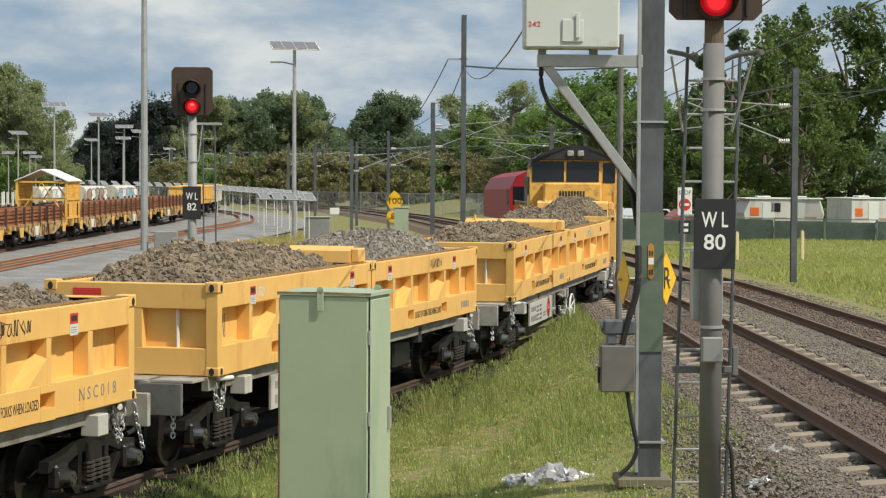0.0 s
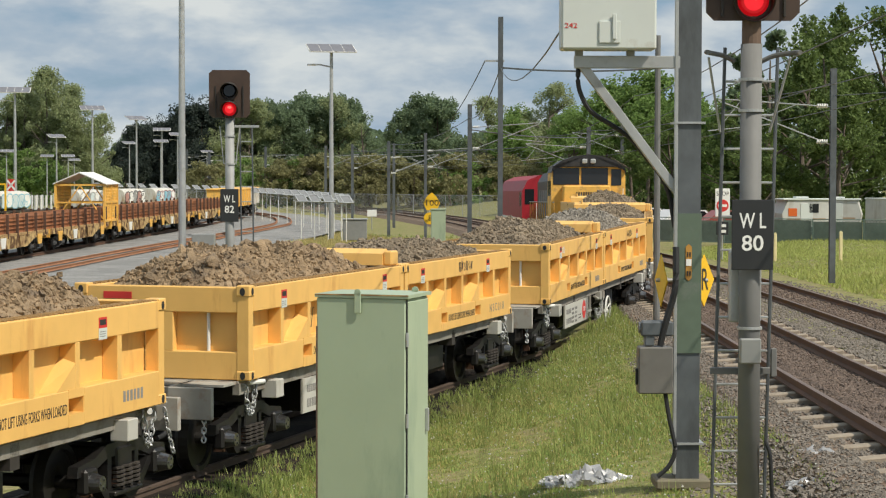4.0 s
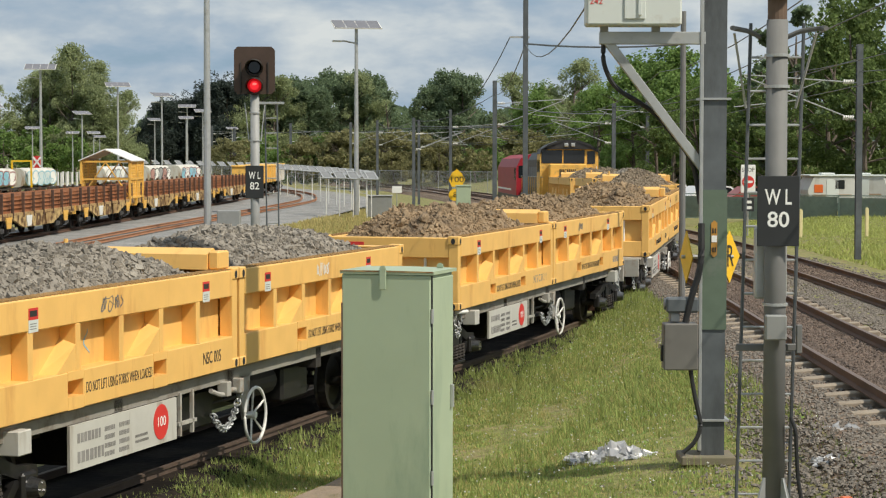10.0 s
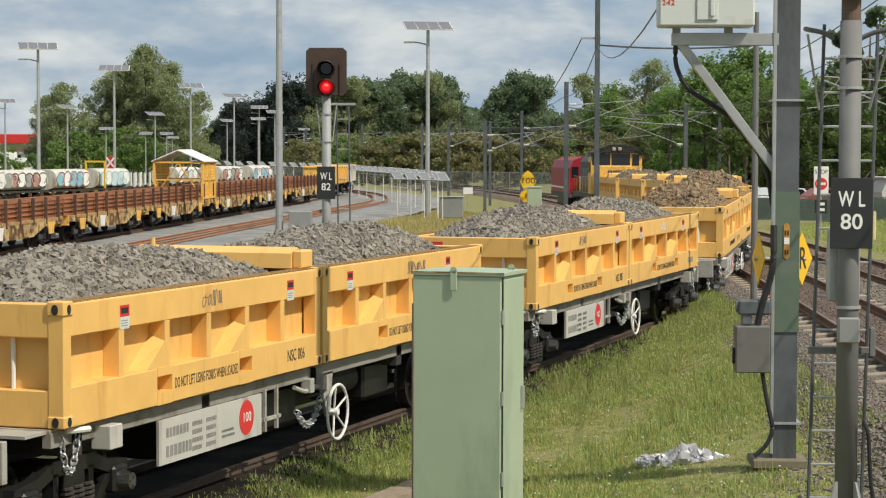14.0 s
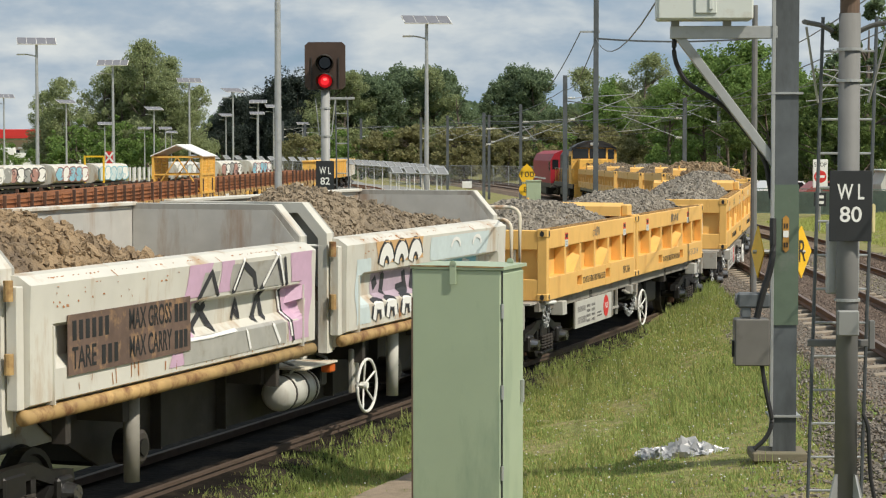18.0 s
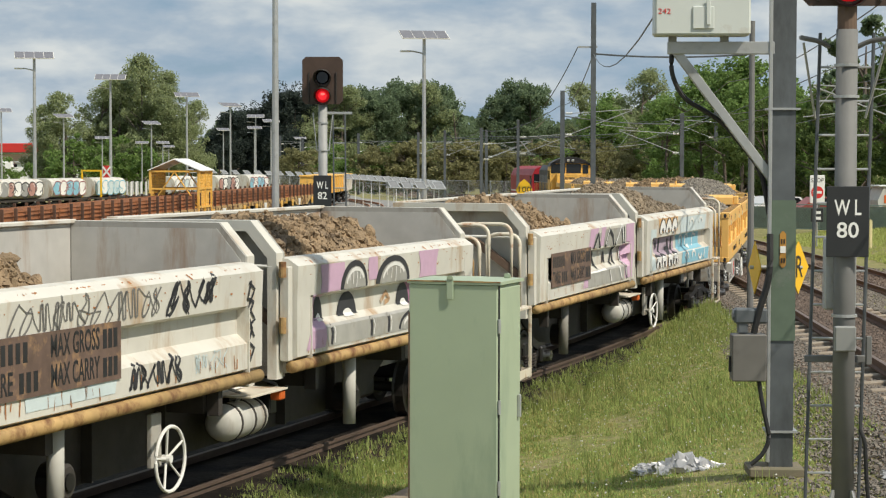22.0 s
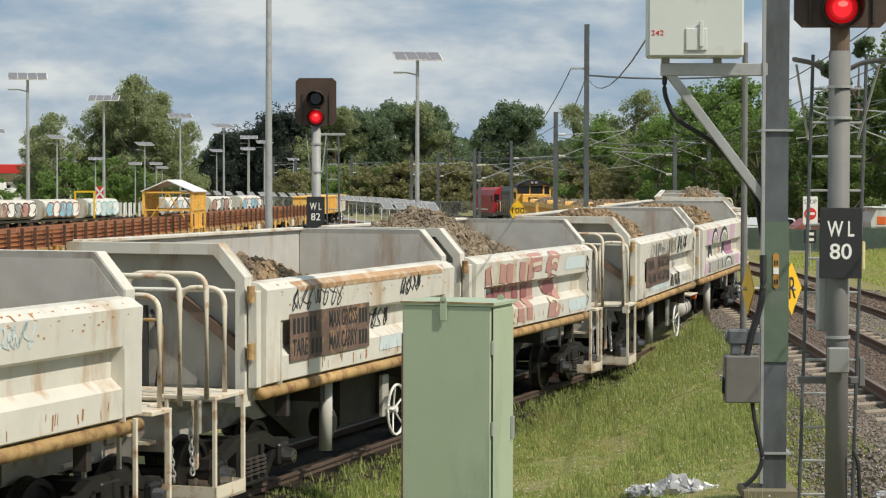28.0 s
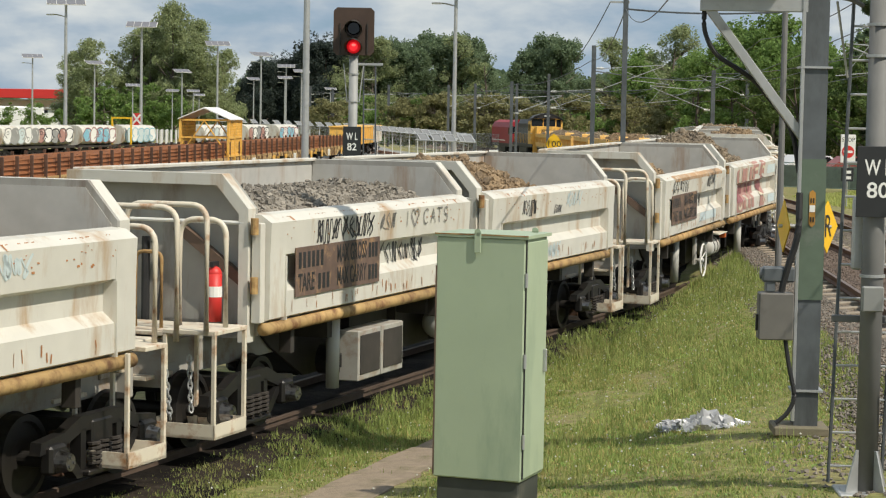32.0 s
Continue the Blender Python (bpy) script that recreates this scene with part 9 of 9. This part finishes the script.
# ---- trees, grass, stones, sleepers ----
def tree_proto(name, h, w, leaf, seed, label, leaf_size=0.5, clumps=70, per=42, trunk=0.3, low=0.25, spread=1.0):
    """Tapered trunk with limbs and a crown of many leaf sprays in uneven clumps."""
    rng = random.Random(seed)
    t = thing(name, pose(0, 0, -500), label, "tree" if h > 5 else "bush", "trees" if h > 5 else "bushes")
    bm = B()
    tops = []
    base = Vector((0, 0, 0))
    mid = Vector((rng.uniform(-0.3, 0.3), rng.uniform(-0.3, 0.3), h * 0.45))
    rod(bm, base, mid, trunk, trunk * 0.6, 7)
    top = Vector((rng.uniform(-0.6, 0.6), rng.uniform(-0.6, 0.6), h * 0.86))
    rod(bm, mid, top, trunk * 0.6, trunk * 0.15, 6)
    for k in range(11):
        s = base.lerp(top, rng.uniform(low + 0.05, 0.85))
        a = rng.uniform(0, 6.28)
        r = w * rng.uniform(0.5, 0.95) * (1.15 - 0.5 * s.z / h)
        e = s + Vector((r * math.cos(a), r * math.sin(a), h * rng.uniform(0.04, 0.22)))
        rod(bm, s, e, trunk * 0.35, trunk * 0.08, 5)
        tops.append(e)
    tk = part("trunk", bm, BARK, t)
    verts, faces = [], []
    lobes = []
    for k in range(max(6, clumps // 9)):
        z = rng.uniform(low, 0.98) if k else 0.97
        prof = math.sin(math.pi * min(1, (z - low) / (1 - low) * 0.84 + 0.16)) ** 0.55
        a, q = rng.uniform(0, 6.28), w * prof * rng.uniform(0.25, 1.0)
        lobes.append((Vector((q * math.cos(a), q * math.sin(a), h * z)), w * rng.uniform(0.20, 0.40)))
    for c in range(clumps):
        if c < len(tops):
            p = tops[c] + Vector((rng.gauss(0, w * 0.08), rng.gauss(0, w * 0.08), rng.gauss(0, h * 0.02)))
        else:
            o, lr = lobes[c % len(lobes)]
            d = Vector((rng.gauss(0, 1), rng.gauss(0, 1), rng.gauss(0, 0.8))).normalized()
            p = o + d * lr * rng.uniform(0.4, 1.0)
        cr = w * rng.uniform(0.07, 0.19) * spread
        for _ in range(per):
            d = Vector((rng.gauss(0, 1), rng.gauss(0, 1), rng.gauss(0, 0.75)))
            d = d.normalized() * cr * rng.uniform(0.3, 1.0) ** 0.5
            o = p + d
            u = Vector((rng.gauss(0, 1), rng.gauss(0, 1), rng.gauss(0, 0.7))).normalized()
            v = u.cross(Vector((rng.gauss(0, 1), rng.gauss(0, 1), rng.gauss(0, 1)))).normalized()
            sz = leaf_size * rng.uniform(0.5, 1.15)
            k = len(verts)
            verts += [o - u * sz * 0.5, o + v * sz * 0.28, o + u * sz * 0.5, o - v * sz * 0.28]
            faces.append((k, k + 1, k + 2, k + 3))
    raw("crown", verts, faces, leaf, t)
    return t


def plant():
    euc = tree_proto("tree", 15, 4.6, LEAF[0], 11, "tall grey-green eucalypt with an open crown", 0.36, 250, 90, low=0.14, spread=1.35)
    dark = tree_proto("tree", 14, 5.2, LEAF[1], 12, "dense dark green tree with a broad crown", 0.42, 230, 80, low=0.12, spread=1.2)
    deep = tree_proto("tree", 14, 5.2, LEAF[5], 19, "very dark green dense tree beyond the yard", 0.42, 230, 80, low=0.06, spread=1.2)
    bright = tree_proto("tree", 12, 5.0, LEAF[2], 13, "bright green leafy tree with a dense crown", 0.42, 190, 66, low=0.08)
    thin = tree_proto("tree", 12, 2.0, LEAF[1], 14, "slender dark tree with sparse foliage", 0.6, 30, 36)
    olive = tree_proto("bush", 4.6, 3.0, LEAF[3], 15, "low olive-brown bush along the fence", 0.34, 90, 50, 0.12, 0.05)
    green = tree_proto("bush", 4.2, 3.2, LEAF[2], 16, "low bright green bush beyond the yard", 0.34, 90, 50, 0.12, 0.05)
    near = tree_proto("tree", 12, 4.6, LEAF[4], 17, "tall dark green tree behind the caravans", 0.38, 150, 75, low=0.10)
    near2 = tree_proto("tree", 12, 4.4, LEAF[4], 18, "mid-green leafy tree behind the caravans", 0.38, 140, 75, low=0.08)
    rng = random.Random(77)
    used = set()

    def put(proto, x, y, k, kz=None):
        m = pose(x, y, -0.3, 0, 0, rng.uniform(0, 360)) @ Matrix.Diagonal((k, k, kz or k, 1))
        if proto.name not in used:
            used.add(proto.name)
            proto.matrix_basis = m
            return
        c = proto.copy()
        scene.collection.objects.link(c)
        for o in proto.children:
            n = o.copy()
            scene.collection.objects.link(n)
            n.parent = c
        c.matrix_basis = m
    # left group of eucalypts
    for x, y, k, kz in ((-45.6, 258, 0.86, 1.10), (-47.2, 263, 0.86, 1.04), (-43.6, 262, 0.84, 0.98), (-48.8, 260, 0.90, 0.92), (-51.6, 262, 0.90, 0.90), (-55.2, 259, 0.84, 0.80), (-58.2, 264, 0.78, 0.70), (-41.4, 257, 0.80, 0.86), (-40.4, 263, 0.72, 0.74), (-50.6, 268, 0.90, 0.86), (-46.5, 270, 0.9, 0.92), (-42.6, 255, 0.75, 0.76), (-59, 268, 0.55, 0.5)):
        put(euc, x, y, k, kz)
    for x, y, k in ((-51.5, 246, 1.35), (-47.5, 250, 1.45), (-43.5, 248, 1.2), (-55, 250, 1.1), (-45.5, 247, 1.0), (-49.5, 248, 1.2), (-60, 246, 0.9), (-64, 250, 0.8), (-68, 262, 0.7)):
        put(green, x, y, k)
    # long dark wood
    for i in range(30):
        u = i / 29
        x = -47.2 + 35.5 * u + rng.uniform(-0.8, 0.8)
        k = np.interp(u, (0, 0.1, 0.25, 0.42, 0.55, 0.68, 0.78, 0.9, 1), (0.55, 0.76, 0.90, 1.02, 1.10, 1.02, 0.96, 1.10, 1.0)) * rng.uniform(0.92, 1.05)
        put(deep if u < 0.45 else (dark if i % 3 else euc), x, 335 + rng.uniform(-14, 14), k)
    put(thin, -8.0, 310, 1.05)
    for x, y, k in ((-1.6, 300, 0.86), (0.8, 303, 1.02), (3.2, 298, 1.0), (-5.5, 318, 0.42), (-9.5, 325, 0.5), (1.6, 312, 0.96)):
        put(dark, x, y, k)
    for x, y, k in ((10, 292, 0.95), (14, 288, 1.0), (17.5, 280, 1.05), (21, 285, 0.95), (25, 276, 1.0), (29, 270, 1.0), (12, 262, 0.85), (19, 258, 0.9)):
        put(euc if rng.random() < 0.5 else bright, x, y, k)
    # bright trees right of the curve
    for x, y, k in ((15.5, 205, 0.78), (18.5, 196, 0.98), (21.5, 192, 1.05), (24.5, 186, 0.84), (20.0, 180, 0.82), (16.8, 182, 0.7), (27.0, 180, 0.76), (22.5, 172, 0.8), (26.0, 168, 0.82)):
        put(bright, x, y, k)
    # big trees behind the caravans
    for i, (x, y, k) in enumerate(((17.5, 142, 0.62), (20.5, 139, 0.62), (23.0, 147, 0.72), (26.0, 140, 0.84), (28.8, 146, 0.98), (31.5, 157, 1.2), (36, 158, 1.3), (40, 150, 1.2), (19.0, 150, 0.6), (24.8, 153, 0.85), (22, 134, 0.56), (27.5, 135, 0.76), (14.5, 140, 0.55), (44, 150, 1.3))):
        put(near if i % 3 != 1 else near2, x, y, k, k * 1.22 if k in (0.84, 0.98) else k)
    for x, y, k in ((21.6, 140, 1.0), (23.6, 138, 1.12)):
        put(thin, x, y, k)
    # bushes along the far fence
    for i in range(46):
        u = i / 45
        put(olive if rng.random() < 0.62 else green, -28.0 + 46.0 * u + rng.uniform(-0.8, 0.8), 262 + rng.uniform(-12, 10), rng.uniform(0.75, 1.25))
    for i in range(16):
        put(green if rng.random() < 0.5 else olive, 11 + i * 1.3, 205 - i * 1.5 + rng.uniform(-3, 3), rng.uniform(0.6, 0.95))
    chain_fence([(-30, 246, -0.4), (-14, 238, -0.9), (-2, 224, -0.9), (8, 205, -0.8), (13, 180, -0.4)], 2.3, 3.2, "pale wire fence beyond the curved main line", CHROME)
    # far wooded ridge
    verts, faces = [], []
    for _ in range(40000):
        x = rng.uniform(-210, 210)
        hh = 13 + 5 * noise.noise(Vector((x * 0.03, 2.2, 0))) + 4 * noise.noise(Vector((x * 0.11, 5.2, 0)))
        hh *= 0.3 + 0.7 * min(1.0, max(0.0, (x + 72) / 10))
        o = Vector((x, 470 + rng.uniform(-10, 10), hh * rng.uniform(0, 1) ** 0.8))
        u = Vector((rng.gauss(0, 1), rng.gauss(0, 0.5), rng.gauss(0, 1))).normalized() * rng.uniform(0.35, 0.8)
        v = u.cross(Vector((0, 1, 0))).normalized() * rng.uniform(0.3, 0.6)
        k = len(verts)
        verts += [o - u, o + v, o + u, o - v]
        faces.append((k, k + 1, k + 2, k + 3))
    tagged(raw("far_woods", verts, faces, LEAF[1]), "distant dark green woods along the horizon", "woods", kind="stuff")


def blades(name, n, spot, height, mat, label, seed, width=0.012, lean=0.5):
    """Grass: tufts of three bent blades."""
    rng = np.random.RandomState(seed)
    x, y, z, k = spot(rng, n)
    n = len(x)
    verts = np.zeros((n, 3, 3, 3))
    for b in range(3):
        a = rng.uniform(0, 6.28, n)
        h = height * k * rng.uniform(0.45, 1.15, n)
        w = width * rng.uniform(0.7, 1.5, n) * (0.6 + 0.4 * k)
        ox, oy = rng.normal(0, 0.03, n), rng.normal(0, 0.03, n)
        l = lean * h * rng.uniform(0.1, 1.0, n)
        verts[:, b, 0] = np.stack([x + ox - w * np.sin(a), y + oy + w * np.cos(a), z], 1)
        verts[:, b, 1] = np.stack([x + ox + w * np.sin(a), y + oy - w * np.cos(a), z], 1)
        verts[:, b, 2] = np.stack([x + ox + l * np.cos(a), y + oy + l * np.sin(a), z + h], 1)
    v = verts.reshape(-1, 3)
    me = bpy.data.meshes.new(name)
    m = n * 3
    me.vertices.add(m * 3)
    me.vertices.foreach_set("co", v.ravel())
    me.loops.add(m * 3)
    me.loops.foreach_set("vertex_index", np.arange(m * 3, dtype=np.int32))
    me.polygons.add(m)
    me.polygons.foreach_set("loop_start", np.arange(0, m * 3, 3, dtype=np.int32))
    me.update(calc_edges=True)
    me.materials.append(mat)
    ob = new(name, me)
    return tagged(ob, label, "grass", kind="stuff")


def main_x(y):
    return np.interp(y, MAIN_A[:, 1], MAIN_A[:, 0])


def bank_spot(y0, y1, lo=0.78, hi=None):
    def spot(rng, n):
        y = y0 + (y1 - y0) * rng.uniform(0, 1, n) ** 1.35
        a, b = siding_x(y) + lo, main_x(y) - np.interp(y, (18, 23, 26, 36), (1.5, 1.45, 1.6, 1.7))
        if hi:
            b = np.minimum(b, siding_x(y) + hi)
        u = rng.uniform(0, 1, n)
        x = a + (b - a) * u
        ok = b > a
        pat = np.sin(x * 0.9 + 1.3) * np.sin(y * 0.35 + 0.7) + 0.6 * np.sin(x * 2.3 - y * 0.8)
        fine = np.sin(x * 7.1 + 2.0 * np.sin(y * 3.3)) * np.sin(y * 4.7 + 1.5 * np.sin(x * 2.9))
        worn = (np.abs(x + 1.9 - (y - 21.1) * 0.255) < 0.36) & (y < 24.9) & (y > 19)
        bare = rng.uniform(0, 1, n) < np.where(worn, 0.84, 0.08 + 0.08 * (pat < -0.9) + 0.2 * (fine < -0.4))
        cab = (np.abs(x + 0.38) < 0.55) & (np.abs(y - 18.0) < 0.5)
        k = np.clip(0.75 + 0.35 * pat + 0.3 * fine, 0.25, 1.5) * np.interp(y, (16, 21, 28), (0.45, 0.6, 1.05))
        k *= np.where(x - siding_x(y) < 1.9, 1.15, 1.0)
        ok &= ~bare & ~cab
        line = np.interp(y, MAIN_A[:, 1], MAIN_A[:, 2]) - 0.225 - 0.5625 * np.maximum(0, main_x(y) - 1.5 - x)
        d = x - siding_x(y)
        bed = np.interp(y, SIDING[:, 1], SIDING[:, 2]) - 0.10 - 0.40 * np.maximum(0, d * 0.955 - 1.15)
        bed = np.where(d < 1.78, bed, -9)
        ok &= rng.uniform(0, 1, n) < np.clip((d - (0.75 if hi else 1.05)) / 0.8, 0.02, 1)
        return x[ok], y[ok], np.maximum(np.maximum(ground_z(x, y), line), bed)[ok] - 0.015, k[ok]
    return spot


def field_spot(x0, x1, y0, y1, kk=1.0):
    def spot(rng, n):
        x, y = rng.uniform(x0, x1, n), rng.uniform(y0, y1, n)
        d = x - siding_x(y)
        b = np.interp(y, MAIN_B[:, 1], MAIN_B[:, 0])
        ok = (d < -1.5) | (x > b + 2.8)
        ya = np.interp(y, YARD_B[:, 1], YARD_B[:, 0])
        ok &= ~((x < ya + 5.5) & (y > 20))
        a = main_x(y)
        ok &= ~((x > a - 2.6) & (x < b + 2.6))
        k = kk * np.clip(0.8 + 0.4 * np.sin(x * 0.5 + 0.4) * np.sin(y * 0.21), 0.35, 1.3)
        return x[ok], y[ok], ground_z(x, y)[ok] - 0.02, k[ok]
    return spot


def grass_and_stones():
    blades("grass", 105000, bank_spot(11, 60), 0.115, GRASS, "green grass tufts on the bank beside the train", 1, 0.010, 1.0)
    blades("weeds", 42000, bank_spot(11, 56), 0.065, WEED, "small leafy green weeds among the grass", 9, 0.022, 2.0)
    blades("dry_grass", 52000, bank_spot(11, 58), 0.10, DRY_GRASS, "straw-coloured dry grass among the green", 2, 0.008, 1.3)
    blades("edge_grass", 9000, bank_spot(20, 60, 0.85, 1.75), 0.16, GRASS, "grass growing up against the siding rail", 12, 0.010, 0.8)
    blades("tall_grass", 4200, bank_spot(20, 60), 0.30, GRASS, "taller seeding grass along the siding", 3, 0.008, 0.3)
    blades("field_grass", 46000, field_spot(11, 32, 40, 108, 1.0), 0.20, FIELD_GRASS, "bright green grass beyond the main lines", 4, 0.03, 1.2)
    blades("verge_grass", 38000, field_spot(-9, 6, 62, 140, 1.0), 0.40, DRY_GRASS, "dry yellowing grass between yard and siding", 5, 0.03)
    blades("verge_grass", 4000, field_spot(-9, 6, 62, 150, 1.0), 0.36, GRASS, "green grass between yard and siding", 6, 0.03)
    # white flower heads
    rng = np.random.RandomState(8)
    x, y, z, k = bank_spot(20, 50)(rng, 1500)
    verts, faces = [], []
    for a, b, c in zip(x, y, z):
        r, h = rng.uniform(0.006, 0.013), rng.uniform(0.06, 0.16)
        i = len(verts)
        for dx, dy, dz in ((r, 0, 0), (-r, 0, 0), (0, r, 0), (0, -r, 0), (0, 0, r), (0, 0, -r)):
            verts.append((a + dx, b + dy, c + h + dz))
        faces += [(i, i + 2, i + 4), (i + 2, i + 1, i + 4), (i + 1, i + 3, i + 4), (i + 3, i, i + 4), (i + 2, i, i + 5), (i + 1, i + 2, i + 5), (i + 3, i + 1, i + 5), (i, i + 3, i + 5)]
    tagged(raw("wildflowers", verts, faces, FLOWER), "small white wildflower heads in the grass", "flowers", kind="stuff")
    # loose stones
    oct_v = [Vector(v) for v in ((1, 0, 0), (-1, 0, 0), (0, 1, 0), (0, -1, 0), (0, 0, 1), (0, 0, -1))]
    oct_f = ((0, 2, 4), (2, 1, 4), (1, 3, 4), (3, 0, 4), (2, 0, 5), (1, 2, 5), (3, 1, 5), (0, 3, 5))
    rr = random.Random(21)

    def stones(name, n, place, mat, label, r0, r1):
        verts, faces = [], []
        for _ in range(n):
            p = place()
            if p is None:
                continue
            r = rr.uniform(r0, r1)
            q = Euler((rr.uniform(0, 6), rr.uniform(0, 6), rr.uniform(0, 6))).to_matrix()
            k = len(verts)
            sc = (rr.uniform(0.7, 1.3), rr.uniform(0.7, 1.3), rr.uniform(0.6, 1.0))
            for v in oct_v:
                e = q @ (v * rr.uniform(0.8, 1.15))
                verts.append((p[0] + e.x * r * sc[0], p[1] + e.y * r * sc[1], p[2] + e.z * r * sc[2]))
            faces += [(k + a, k + b, k + c) for a, b, c in oct_f]
        tagged(raw(name, verts, faces, mat), label, "stones", kind="stuff")

    def on_line(line, lo, hi, y0, y1, top, edge_lo, slope):
        def place():
            y = y0 + (y1 - y0) * rr.random() ** 1.6
            x0 = float(np.interp(y, line[:, 1], line[:, 0]))
            z0 = float(np.interp(y, line[:, 1], line[:, 2]))
            w = rr.uniform(lo, hi)
            drop = max(0, edge_lo - w) * slope if w < 0 else max(0, w + edge_lo) * slope
            z = z0 + top - drop
            g = float(ground_z(x0 + w, y))
            return (x0 + w, y, max(z, g) + 0.005)
        return place
    stones("ballast_stones", 19000, on_line(MAIN_A, -2.3, -0.66, 13, 60, -0.222, -1.5, 0.385), STONE, "grey crushed stone on the ballast shoulder", 0.016, 0.036)
    stones("ballast_stones", 15000, on_line(MAIN_A, -0.5, 0.5, 16, 66, -0.052, -1.5, 0.385), STONE_BROWN, "rust-brown crushed stone between the rails", 0.022, 0.042)
    stones("ballast_stones", 9000, on_line(MAIN_B, -2.3, 2.3, 24, 70, -0.165, -1.5, 0.36), STONE, "grey crushed stone of the far main line", 0.025, 0.045)
    stones("ballast_stones", 5000, on_line(MAIN_B, -0.5, 0.5, 24, 70, -0.077, -1.5, 0.36), STONE_BROWN, "rust-brown stone between the far rails", 0.025, 0.045)
    stones("ballast_stones", 9000, on_line(MAIN_A, 1.5, 2.8, 20, 66, -0.22, -1.5, 0.1), STONE, "grey crushed stone between the main lines", 0.025, 0.045)

    def at_mast():
        return ((p := (rr.gauss(3.6, 0.6), 15.0 + 7.5 * rr.random()))[0], p[1], float(ground_z(*p)) + 0.005)
    stones("ballast_stones", 1500, at_mast, STONE, "spilt grey stones round the signal base", 0.018, 0.042)


def sleepers():
    for line, y0, y1, mat, cant in ((MAIN_A, 12, 96, SLEEPER, 0.10), (MAIN_B, 20, 100, SLEEPER, 0.06), (SIDING, 48, 66, SLEEPER_RUSTY, 0.0)):
        bm = B()
        box(bm, -1.05, 1.05, -0.115, 0.115, -0.29, -0.15, 0.015)
        name = "sleeper"
        bed = thing("sleepers_bed", Matrix.Identity(4), "rust-stained concrete sleepers under the rails", "sleepers", kind="structure")
        first = part(name, bm, mat, bed)
        done = False
        dist = 0.0
        pr = None
        for i in range(len(line)):
            p = Vector(line[i])
            if not y0 < p.y < y1:
                continue
            if pr is not None:
                dist += (p - pr).length
            pr = p
            if dist < 0.62 and done:
                continue
            dist = 0.0
            q = Vector(line[min(i + 1, len(line) - 1)] - line[max(i - 1, 0)])
            m = Matrix.Translation(p + Vector((0, 0, cant / 2))) @ q.to_track_quat("Y", "Z").to_matrix().to_4x4() @ Matrix.Rotation(-math.atan(cant / 1.14), 4, "Y")
            if not done:
                first.matrix_basis = m
                done = True
            else:
                o = first.copy()
                scene.collection.objects.link(o)
                o.parent = bed
                o.matrix_basis = m


plant()
grass_and_stones()
sleepers()


motions()
